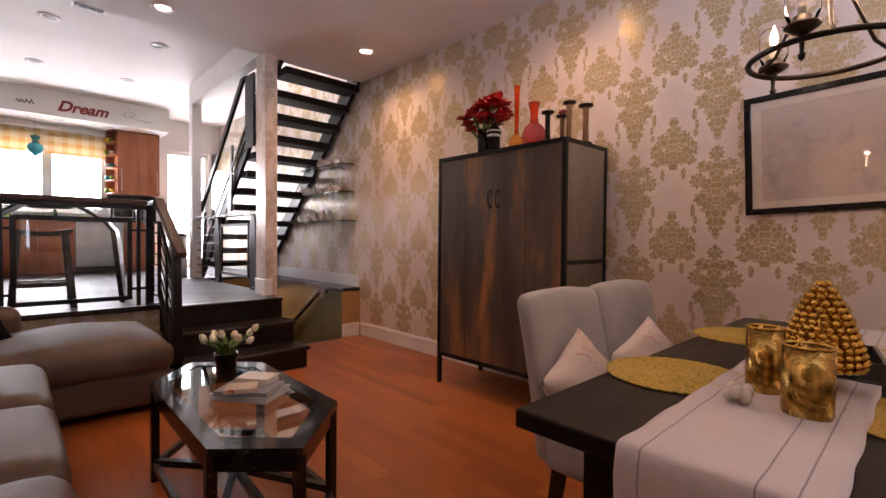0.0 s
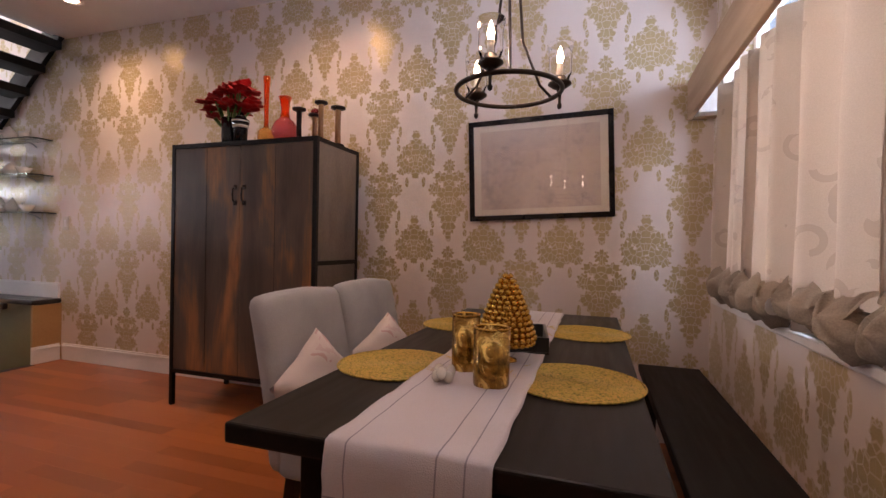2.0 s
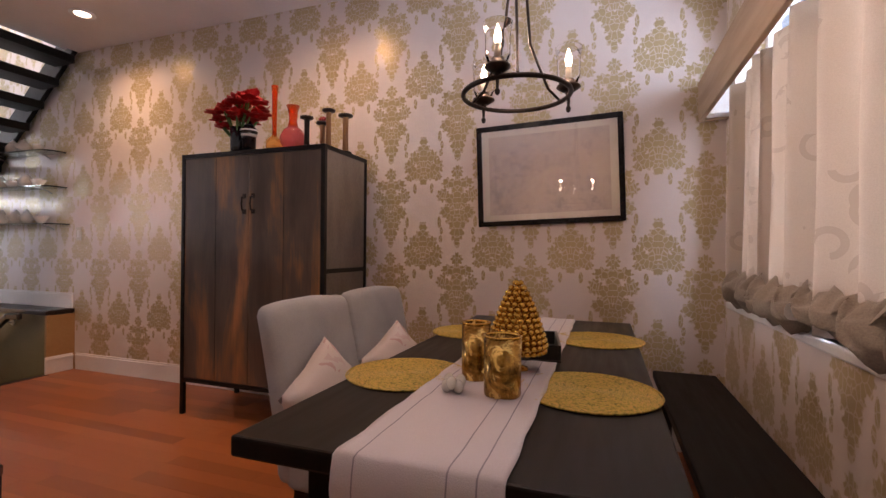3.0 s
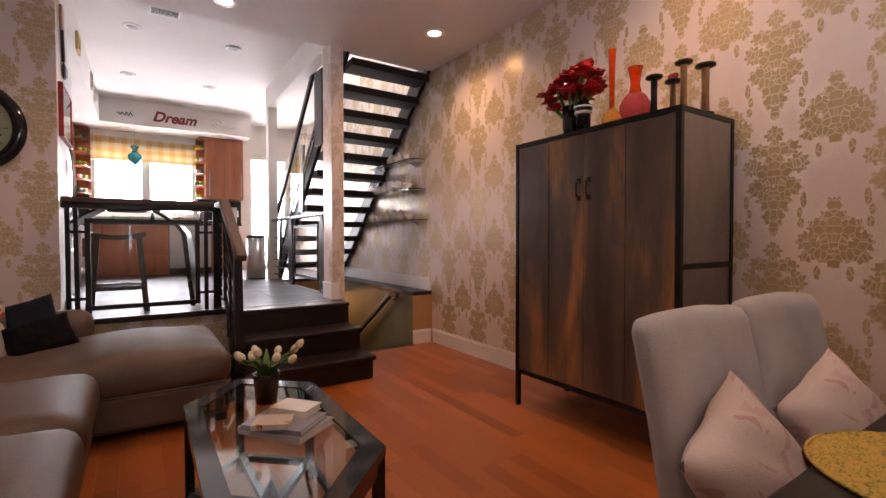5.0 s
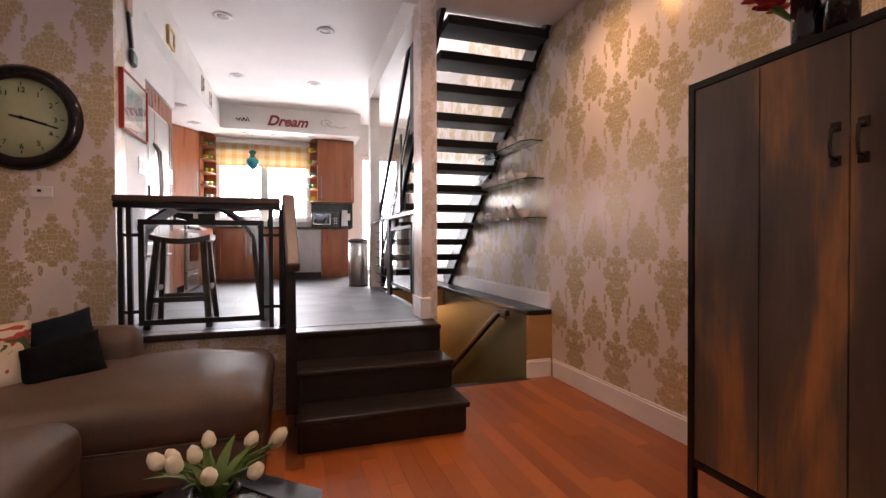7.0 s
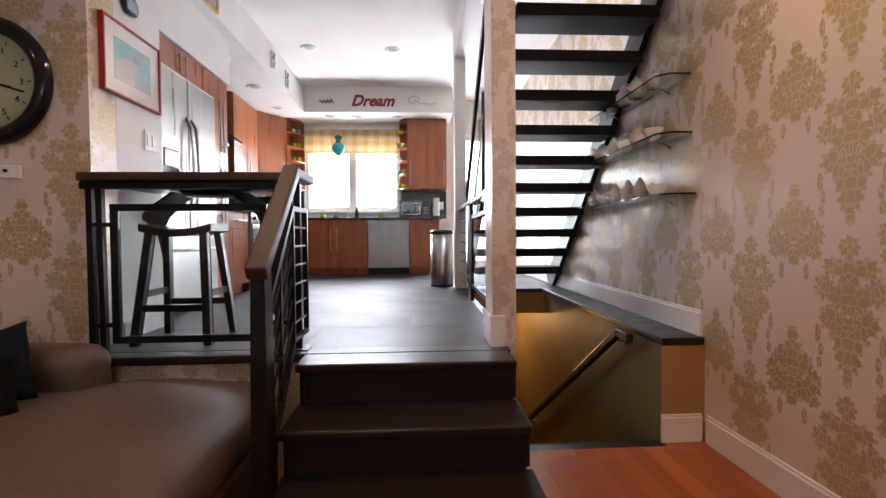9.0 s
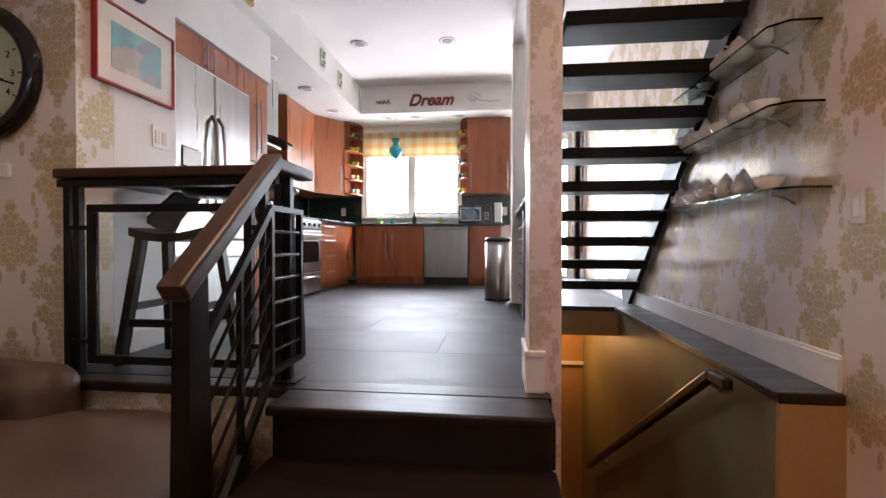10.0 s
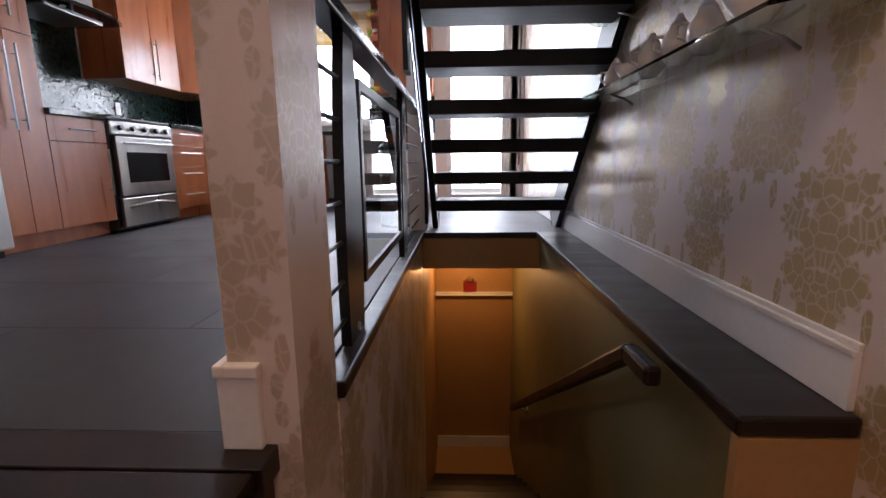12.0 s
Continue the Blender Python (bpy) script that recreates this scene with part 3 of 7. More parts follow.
def stair_rail():
    r = thing("stair_railing", "black steel railing of the upper staircase", "railing")
    k = 0.9
    part("handrail", bar(bmesh.new(), (2.05, 7.22, 1.42), (2.05, 5.1, 1.42 + 2.12 * k), 0.035, 0.06, bevel=0.006), M_BLACK, r)
    part("lower_rail", bar(bmesh.new(), (2.05, 6.98, 0.98), (2.05, 5.0, 0.98 + 1.98 * k), 0.02, 0.035), M_BLACK, r)
    for y, z in ((7.02, 0.62), (5.95, 1.45), (5.05, 2.3)):
        bm = prism([(-0.01, -0.055), (0.012, -0.055), (0.012, 0.055), (-0.01, 0.055)], 0, 1.0)
        for v in bm.verts:
            w = 1.0 if v.co.z < 0.5 else 0.45
            v.co = Vector((2.05 + v.co.x, y + v.co.y * w * 1.2 - 0.10 * v.co.z, z + v.co.z * (0.86 if y > 7 else 0.8)))
        part("baluster", bm, M_BLACK, r)
    part("newel_board", slab(2.035, 2.062, 5.15, 5.40, 2.15, 2.96, 0.003), M_BLACK, r)
    g = part("panel", bar(bmesh.new(), (2.05, 6.8, 1.35), (2.05, 5.2, 1.35 + 1.6 * k), 0.008, 0.5), M_DIMGLASS, r, "clear railing panel")


M_DIMGLASS = glass("panel_glass", (0.93, 0.97, 0.96))
stair_rail()


def basement_stair():
    s = thing("basement_staircase", "dark wooden stairs down to the basement", "stairs")
    n = 12
    rise, run = 2.2 / n, 0.292
    part("nosing", slab(2.02, 2.83, 4.52, 4.60, -0.035, 0.001, 0.006), M_DARKWOOD, s)
    for i in range(1, n):
        z = -i * rise
        y = 4.60 + (i - 1) * run
        part("tread", slab(2.017, 2.848, y, y + run + 0.03, z - 0.035, z, 0.006), M_DARKWOOD, s)
        part("riser", slab(2.018, 2.847, y + 0.0, y + 0.018, z, z + rise - 0.037), M_DARKWOOD, s)


basement_stair()


def wall_handrail():
    r = thing("wall_handrail", "dark wooden handrail on the olive stairwell wall", "handrail")
    part("rail", bar(bmesh.new(), (2.785, 5.02, 0.50), (2.785, 7.86, -1.31), 0.045, 0.06, bevel=0.015), M_DARKWOOD, r)
    part("end_cap", bar(bmesh.new(), (2.785, 4.86, 0.50), (2.785, 5.03, 0.495), 0.045, 0.055, bevel=0.012), M_DARKWOOD, r)
    for y, z in ((5.08, 0.46), (7.3, -0.98)):
        b = part("bracket", tube([(2.85, y, z - 0.03), (2.82, y, z - 0.03), (2.79, y, z - 0.0)], 0.008), M_STEEL, r, "steel handrail bracket")
        part("rosette", rod(bmesh.new(), (2.85, y, z - 0.03), (2.84, y, z - 0.03), 0.03), M_STEEL, b)


wall_handrail()

# ---- railings round the landing ----
def landing_rail():
    r = thing("landing_railing", "black steel landing railing with a brown wooden top", "railing")
    y = 4.48
    part("top_rail", slab(XA + 0.02, 0.90, y - 0.045, y + 0.065, 1.385, 1.427, 0.008), M_RAILWOOD, r, "dark brown wooden top rail")
    part("under_rail", slab(XA + 0.02, 0.90, y - 0.025, y + 0.025, 1.35, 1.383, 0.004), M_BLACK, r)
    part("pane", slab(0.10, 0.76, y - 0.003, y + 0.003, 0.645, 1.245), M_DIMGLASS, r, "clear pane in the railing")
    part("frame_panel", bmesh_frame(0.065, 0.795, 0.612, 1.278, 0.033, y - 0.015, y + 0.015), M_BLACK, r)
    for xt, xb in ((-0.03, -0.03), (0.015, 0.02), (0.84, 0.84), (0.905, 0.905)):
        part("baluster", bar(bmesh.new(), (xb, y, LZ), (xt, y, 1.352), 0.028, 0.028, (0, 1, 0)), M_BLACK, r)
    for z in (0.70, 1.18):
        part("crossbar", bar(bmesh.new(), (-0.03, y, z), (0.065, y, z), 0.02, 0.02), M_BLACK, r)
        part("crossbar", bar(bmesh.new(), (0.795, y, z), (0.905, y, z), 0.02, 0.02), M_BLACK, r)
    # panel at the head of the steps, with level bars
    x = 0.955
    part("side_frame", bmesh_frame_y(4.30, 4.57, 0.635, 1.255, 0.020, x - 0.012, x + 0.012), M_BLACK, r)
    for i in range(6):
        z = 0.72 + i * 0.088
        part("side_bar", rod(bmesh.new(), (x, 4.30, z), (x, 4.57, z), 0.006, seg=8), M_BLACK, r)
    part("post", bar(bmesh.new(), (x - 0.028, y + 0.02, LZ), (x - 0.028, y + 0.02, 1.39), 0.045, 0.03, (0, 1, 0)), M_BLACK, r)
    part("foot_plate", slab(x - 0.07, x + 0.03, y - 0.03, y + 0.07, LZ + 0.001, LZ + 0.007), M_BLACK, r)
    return r


def bmesh_frame(x0, x1, z0, z1, w, y0, y1):
    bm = bmesh.new()
    for a, b, c, d in ((x0, x1, z0, z0 + w), (x0, x1, z1 - w, z1), (x0, x0 + w, z0 + w, z1 - w), (x1 - w, x1, z0 + w, z1 - w)):
        box(bm, a, b, y0, y1, c, d)
    return bm


def bmesh_frame_y(y0, y1, z0, z1, w, x0, x1):
    bm = bmesh.new()
    for a, b, c, d in ((y0, y1, z0, z0 + w), (y0, y1, z1 - w, z1), (y0, y0 + w, z0 + w, z1 - w), (y1 - w, y1, z0 + w, z1 - w)):
        box(bm, x0, x1, a, b, c, d)
    return bm


M_RAILWOOD = mottled("brown_rail_wood", (0.034, 0.015, 0.008), (0.066, 0.028, 0.014), 4, 0.38, bump=0.0, stretch=(6, 1, 6), rough_b=0.5)
landing_rail()


def step_rail():
    r = thing("step_railing", "black newel with a sloping brown wooden handrail", "railing")
    x = 0.965
    bm = bmesh.new()
    bm = prism([(x - 0.025, 3.80), (x + 0.038, 3.80), (x + 0.038, 3.90), (x - 0.025, 3.90)], 0.188, 1.03)
    for v in bm.verts:
        if v.co.z > 1:
            v.co.x = x + 0.006 + (v.co.x - x - 0.006) * 0.75
            v.co.y = 3.85 + (v.co.y - 3.85) * 0.75
    part("newel", bm, M_DARKSTEEL, r)
    bm = bmesh.new()
    bar(bm, (0.985, 3.76, 0.99), (0.955, 4.34, 1.425), 0.072, 0.055, bevel=0.010)
    part("handrail", bm, M_RAILWOOD, r, "brown wooden sloping handrail")
    part("handrail_end", bar(bmesh.new(), (0.955, 4.31, 1.405), (0.955, 4.62, 1.405), 0.076, 0.046, bevel=0.008), M_RAILWOOD, r)
    # sloping panel: frame and thin bars
    k = (1.34 - 0.92) / (4.40 - 3.90)
    for z0, z1, w in ((0.83, 1.235, 0.026), (0.24, 0.63, 0.026)):
        part("slope_bar", bar(bmesh.new(), (0.965, 3.90, z0), (0.957, 4.30, z1), 0.022, w), M_BLACK, r)
    for i in range(1, 6):
        z0, z1 = 0.24 + i * 0.098, 0.63 + i * 0.10
        part("thin_bar", rod(bmesh.new(), (0.965, 3.90, z0), (0.957, 4.30, z1), 0.006, seg=8), M_BLACK, r)
    part("upright", bar(bmesh.new(), (0.965, 3.91, 0.22), (0.965, 3.91, 0.85), 0.022, 0.022, (0, 1, 0)), M_BLACK, r)
    part("upright", bar(bmesh.new(), (0.961, 4.10, 0.43), (0.961, 4.10, 1.03), 0.018, 0.018, (0, 1, 0)), M_BLACK, r)


M_DARKSTEEL = mottled("oiled_dark_steel", (0.009, 0.008, 0.007), (0.018, 0.014, 0.012), 9, 0.40, 0.4, 0.15)
step_rail()


def side_rail():
    """The railing between the two posts, beside the stairwell."""
    r = thing("stairwell_railing", "black steel railing with clear panel beside the stairwell", "railing")
    x = 1.985
    part("top_rail", slab(x - 0.04, x + 0.04, 4.705, 7.055, 1.372, 1.41, 0.006), M_BLACKGLOSS, r)
    for y in (4.99, 6.17):
        bm = prism([(x - 0.014, y - 0.085), (x + 0.014, y - 0.085), (x + 0.014, y + 0.085), (x - 0.014, y + 0.085)], LZ + 0.002, 1.372)
        bmesh.ops.subdivide_edges(bm, edges=[e for e in bm.edges if abs(e.verts[0].co.z - e.verts[1].co.z) > 0.1], cuts=8)
        for v in bm.verts:
            s = (v.co.z - LZ) / 0.82
            v.co.y = y + 0.03 * s + (v.co.y - y) * (0.55 + 0.6 * math.sin(math.pi * max(0.0, 1 - s) ** 0.8 * 0.75) ** 1.0)
        part("post", bm, M_BLACK, r)
        part("foot_bolt", rod(bmesh.new(), (x - 0.02, y, LZ + 0.03), (x + 0.02, y, LZ + 0.03), 0.012, seg=10), M_STEEL, r)
    part("frame_panel", bmesh_frame_y(5.14, 6.05, 0.68, 1.29, 0.03, x - 0.012, x + 0.012), M_BLACK, r)
    part("pane", slab(x - 0.004, x + 0.004, 5.17, 6.02, 0.71, 1.26), M_DIMGLASS, r, "clear pane")
    for i in range(7):
        z = 0.64 + i * 0.103
        part("crossbar", rod(bmesh.new(), (x, 4.70, z), (x, 4.96, z), 0.006, seg=8), M_BLACK, r)
        part("crossbar", rod(bmesh.new(), (x, 6.20, z), (x, 7.06, z), 0.006, seg=8), M_BLACK, r)
    for z in (0.80, 1.17):
        part("crossbar", rod(bmesh.new(), (x, 5.02, z), (x, 5.15, z), 0.008, seg=8), M_BLACK, r)
        part("crossbar", rod(bmesh.new(), (x, 6.04, z), (x, 6.14, z), 0.008, seg=8), M_BLACK, r)


M_BLACKGLOSS = mottled("black_gloss_rail", (0.012, 0.012, 0.013), (0.03, 0.03, 0.032), 5, 0.2, 0.5, 0.05)
side_rail()

# ---- ceiling fittings ----
def downlight(x, y, z, on, group):
    d = thing("downlight", "white recessed ceiling lamp, " + ("lit warm" if on else "switched off"), "ceiling lamp", (x, y, z), group=group)
    part("trim_ring", lathe([(0.052, 0.0), (0.085, -0.0), (0.088, -0.006), (0.06, -0.010), (0.052, -0.004)], 28), M_TRIM, d)
    part("lens", lathe([(0.0, 0.0), (0.053, 0.0), (0.053, -0.004), (0.0, -0.005)], 24), M_LAMP if on else M_OFFLAMP, d, "glowing warm lens" if on else "unlit lens")
    return d


M_OFFLAMP = mottled("unlit_lens", (0.35, 0.33, 0.31), (0.42, 0.40, 0.38), 8, 0.3)
# last two are unseen fill lamps, added for brightness; third inferred from wall glow
LIT_AND_FILL = [(2.58, 3.76), (0.96, 4.18), (2.45, 1.75), (-0.7, 0.9), (-1.0, 2.6)]
for x, y in LIT_AND_FILL:
    downlight(x, y, CL - 0.002, True, "lit downlights in the living room")
    lamp("downlight_beam", "SPOT", (x, y, CL - 0.03), (x, y, 0), 34 if y > 3 and x > 2 else 26 if x > 2 else 14 if y < 1 else 34, (1.0, 0.66, 0.38) if x > 2 else (1.0, 0.70, 0.47), 0.06)
for x, y in ((0.36, 5.93), (1.30, 5.95), (0.30, 7.55), (1.25, 7.57)):
    downlight(x, y, CK - 0.002, False, "unlit downlights in the kitchen")
for x, y in ((-0.40, 6.9), (-0.40, 7.8), (-0.40, 8.7)):
    downlight(x, y, 2.898, False, "unlit downlights in the soffit")
for x in (0.25, 0.65, 1.25):
    downlight(x, 9.12, 2.898, False, "unlit downlights in the soffit")
t = thing("ceiling_vent", "small white slatted vent in the kitchen ceiling", "vent", (0.62, 5.4, CK - 0.001))
part("frame", slab(-0.13, 0.13, -0.08, 0.08, -0.012, 0.0, 0.003), M_TRIM, t)
for i in range(5):
    part("slat", slab(-0.11, 0.11, -0.06 + i * 0.027, -0.05 + i * 0.027, -0.017, -0.012), M_DARKWOOD, t)

# ---- living room things ----


def weathered(name):
    n = Nodes(name)
    v = n.coords("Object", (1, 3.0, 0.7))
    a = n.noise(v, 1.5, 4, 0.55, 0.5)
    b = n.noise(n.coords("Object", (1, 60, 3)), 1.5, 4)
    f = n.m("ADD", n.m("MULTIPLY", a, 0.88), n.m("MULTIPLY", b, 0.12))
    col = n.ramp(f, (0.34, (0.066, 0.048, 0.038)), (0.48, (0.115, 0.080, 0.056)), (0.545, (0.22, 0.112, 0.048)), (0.66, (0.42, 0.180, 0.060)))
    n.bump(b, 0.2)
    return n.set(Base_Color=col, Roughness=n.ramp(a, (0.3, 0.30), (0.7, 0.45)))


def armoire():
    wood = weathered("weathered_brown_board")
    panel = mottled("aged_metal_panel", (0.20, 0.18, 0.17), (0.32, 0.28, 0.25), 2.5, 0.28, 0.85, 0.1, stretch=(3, 3, 1), rough_b=0.45)
    a = thing("armoire", "tall weathered two-door armoire in a black steel frame on legs", "cabinet", (0, 0, 0))
    X0, X1, Y0, Y1, Z0, Z1, w = 2.515, 3.03, 1.508, 2.643, 0.22, 1.757, 0.028
    for x in (X0, X1 - w):
        for y in (Y0, Y1 - w):
            part("leg", slab(x, x + w, y, y + w, 0.0, Z1, 0.002), M_BLACK, a)
    for z in (Z0, Z1 - w):
        for y in (Y0, Y1 - w):
            part("rail", slab(X0 + w, X1 - w, y + 0.001, y + w - 0.001, z, z + w - 0.001), M_BLACK, a)
        for x in (X0, X1 - w):
            part("rail", slab(x + 0.001, x + w - 0.001, Y0 + w, Y1 - w, z, z + w - 0.001), M_BLACK, a)
    part("side_rail", slab(X0 + w, X1 - w, Y0 + 0.001, Y0 + w - 0.002, 0.975, 1.003), M_BLACK, a)
    ym = (Y0 + Y1) / 2
    for n_, (y0, y1) in enumerate(((Y0 + w + 0.002, ym - 0.002), (ym + 0.002, Y1 - w - 0.002))):
        d = part("door", slab(X0 + 0.004, X0 + 0.024, y0, y1, Z0 + w + 0.002, Z1 - w - 0.003, 0.002), wood, a, "weathered brown wooden door")
        for y in ((y0 + y1) / 2,):
            part("board_seam", slab(X0 + 0.0025, X0 + 0.0039, y - 0.001, y + 0.001, Z0 + w + 0.01, Z1 - w - 0.01), M_BLACK, d)
        yh = ym - 0.035 if n_ == 0 else ym + 0.035
        h = part("handle", tube([(X0 + 0.004, yh, 1.365), (X0 - 0.02, yh, 1.37), (X0 - 0.024, yh, 1.41), (X0 - 0.02, yh, 1.45), (X0 + 0.004, yh, 1.455)], 0.006), M_IRON, d, "black iron pull handle")
        for z in (1.345, 1.445):
            part("handle_plate", slab(X0 + 0.0, X0 + 0.0035, yh - 0.014, yh + 0.014, z, z + 0.03, 0.001), M_IRON, d)
    part("top_board", slab(X0 + w, X1 - w, Y0 + w, Y1 - w, Z1 - 0.02, Z1 - 0.004), wood, a)
    part("bottom_board", slab(X0 + w, X1 - w, Y0 + w, Y1 - w, Z0 + 0.004, Z0 + 0.02), wood, a)
    part("back_panel", slab(X1 - w, X1 - 0.01, Y0 + w, Y1 - w, Z0 + w, Z1 - w), wood, a)
    for y in (Y0 + 0.006, Y1 - 0.016):
        for z0, z1 in ((Z0 + w, 0.974), (1.004, Z1 - w)):
            part("side_panel", slab(X0 + w, X1 - w, y, y + 0.01, z0, z1), panel, a, "bronze metal side panel")


armoire()


def red_bouquet(x, y, z):
    v = thing("vase", "tall black vase packed with red amaryllis flowers", "vase", (x, y, z))
    part("body", lathe([(0.0, 0), (0.045, 0), (0.048, 0.02), (0.05, 0.17), (0.046, 0.17), (0.044, 0.03), (0, 0.03)]), M_GLOSSBLACK, v)
    red = mottled("red_petal", (0.33, 0.006, 0.010), (0.55, 0.02, 0.02), 20, 0.5, bump=0.3)
    rnd = random.Random(5)
    for i in range(26):
        c = Vector((0.0 + rnd.uniform(-0.07, 0.07), rnd.uniform(-0.16, 0.12), 0.22 + rnd.uniform(-0.03, 0.16)))
        if i < 3:
            c = Vector((-0.02, 0.11 + 0.03 * i, 0.17 + 0.05 * i))
        bm = bmesh.new()
        for k in range(7):
            a = k * 2 * math.pi / 7 + rnd.random()
            tilt = rnd.uniform(0.2, 1.1)
            dirv = Vector((math.cos(a) * math.cos(tilt), math.sin(a) * math.cos(tilt), math.sin(tilt)))
            side = dirv.cross(Vector((0, 0, 1))).normalized()
            L, W = rnd.uniform(0.065, 0.10), rnd.uniform(0.028, 0.042)
            pts = [c + dirv * (L * s) + Vector((0, 0, -0.02 * s * s)) for s in (0, 0.35, 0.7, 1.0)]
            ws = (0.3, 1.0, 0.9, 0.1)
            rows = [[bm.verts.new(p - side * W * q), bm.verts.new(p + Vector((0, 0, 0.006))), bm.verts.new(p + side * W * q)] for p, q in zip(pts, ws)]
            for r0, r1 in zip(rows, rows[1:]):
                for j in (0, 1):
                    bm.faces.new((r0[j], r0[j + 1], r1[j + 1], r1[j]))
        part("flower", bm, red, v, "red amaryllis bloom", smooth=True)
        part("stem", rod(bmesh.new(), (0, 0, 0.05), tuple(c), 0.005, seg=6), M_STEM, v)
    return v


M_GLOSSBLACK = mottled("black_ceramic", (0.008, 0.008, 0.010), (0.016, 0.016, 0.018), 8, 0.1, bump=0.02)
M_STEM = mottled("green_stem", (0.05, 0.12, 0.02), (0.09, 0.18, 0.04), 20, 0.5)
M_CREAM = mottled("cream_ceramic", (0.62, 0.58, 0.50), (0.72, 0.68, 0.60), 6, 0.25, bump=0.03)
red_bouquet(2.59, 2.235, 1.757)
t = thing("jar", "black lidded jar with white shoulder bands", "jar", (2.575, 2.13, 1.757))
part("body", lathe([(0, 0), (0.042, 0), (0.044, 0.10), (0.055, 0.13), (0.055, 0.145), (0.03, 0.165), (0, 0.165)]), M_GLOSSBLACK, t)
part("band", lathe([(0.0445, 0.095), (0.050, 0.107), (0.050, 0.112), (0.0445, 0.104)]), M_CREAM, t, "white band")
part("band", lathe([(0.0562, 0.132), (0.0562, 0.142), (0.0552, 0.142), (0.0552, 0.132)]), M_CREAM, t, "white band")
part("lid", lathe([(0, 0.166), (0.034, 0.166), (0.02, 0.185), (0.012, 0.20), (0, 0.205)]), M_GLOSSBLACK, t)
M_ORANGE = Nodes("orange_glass").set(Base_Color=(0.95, 0.16, 0.02), Roughness=0.06, Transmission_Weight=0.75, IOR=1.4)
M_AMBER = Nodes("amber_glass").set(Base_Color=(0.95, 0.50, 0.12), Roughness=0.06, Transmission_Weight=0.7, IOR=1.4)
M_RUBY = Nodes("rose_glass").set(Base_Color=(0.70, 0.12, 0.13), Roughness=0.06, Transmission_Weight=0.65, IOR=1.4)
t = thing("bottle_vase", "slim orange glass bottle vase with amber foot", "vase", (2.62, 1.965, 1.757))
part("body", lathe([(0, 0), (0.045, 0), (0.055, 0.03), (0.050, 0.07), (0.02, 0.10), (0.017, 0.10), (0, 0.10)]), M_AMBER, t, "amber glass bulb")
part("neck", lathe([(0.016, 0.10), (0.014, 0.15), (0.018, 0.38), (0.023, 0.43), (0.019, 0.43), (0.010, 0.15), (0, 0.11)]), M_ORANGE, t)
t = thing("round_vase", "round rose glass vase with flared orange neck", "vase", (2.62, 1.82, 1.757))
part("body", lathe([(0, 0), (0.05, 0), (0.078, 0.04), (0.082, 0.08), (0.06, 0.125), (0.035, 0.15), (0, 0.15)]), M_RUBY, t)
part("neck", lathe([(0.033, 0.15), (0.024, 0.19), (0.030, 0.25), (0.042, 0.285), (0.038, 0.285), (0.02, 0.19), (0, 0.16)]), M_ORANGE, t, "orange glass neck")


def spool(x, y, h, r, wood, dark=False):
    s = thing("spool", "old turned wooden bobbin with flat round ends", "spool", (x, y, 1.757), group="bobbins on the armoire")
    m = M_DARKWOOD if dark else wood
    part("foot", lathe([(0, 0), (r, 0), (r, 0.012), (r * 0.6, 0.018), (0, 0.018)], 20), M_DARKWOOD, s)
    part("barrel", lathe([(0, 0.019), (r * 0.48, 0.019), (r * 0.42, h * 0.5), (r * 0.48, h - 0.02), (0, h - 0.02)], 20), m, s)
    part("flange", lathe([(0, h - 0.019), (r * 0.7, h - 0.019), (r * 1.15, h - 0.012), (r * 1.15, h), (0, h)], 20), M_DARKWOOD, s)


M_SPOOL = mottled("worn_bobbin_wood", (0.20, 0.09, 0.035), (0.34, 0.17, 0.07), 8, 0.45, stretch=(6, 6, 1))
for x, y, h, r, dk in ((2.60, 1.70, 0.20, 0.036, True), (2.74, 1.68, 0.20, 0.036, False), (2.66, 1.58, 0.25, 0.036, False), (2.82, 1.555, 0.26, 0.042, False)):
    spool(x, y, h, r, M_SPOOL, dk)
t = thing("carved_bird", "small red carved bird figure on a bobbin", "figurine", (2.74, 1.68, 1.757 + 0.201))
bm = bmesh.new()
puff(bm, 0, 0, 0.02, 0.03, 0.06, 0.035, 2, 8)
part("body", bm, M_RUBY, t)
t["label"] = "small red carved bird on a bobbin"


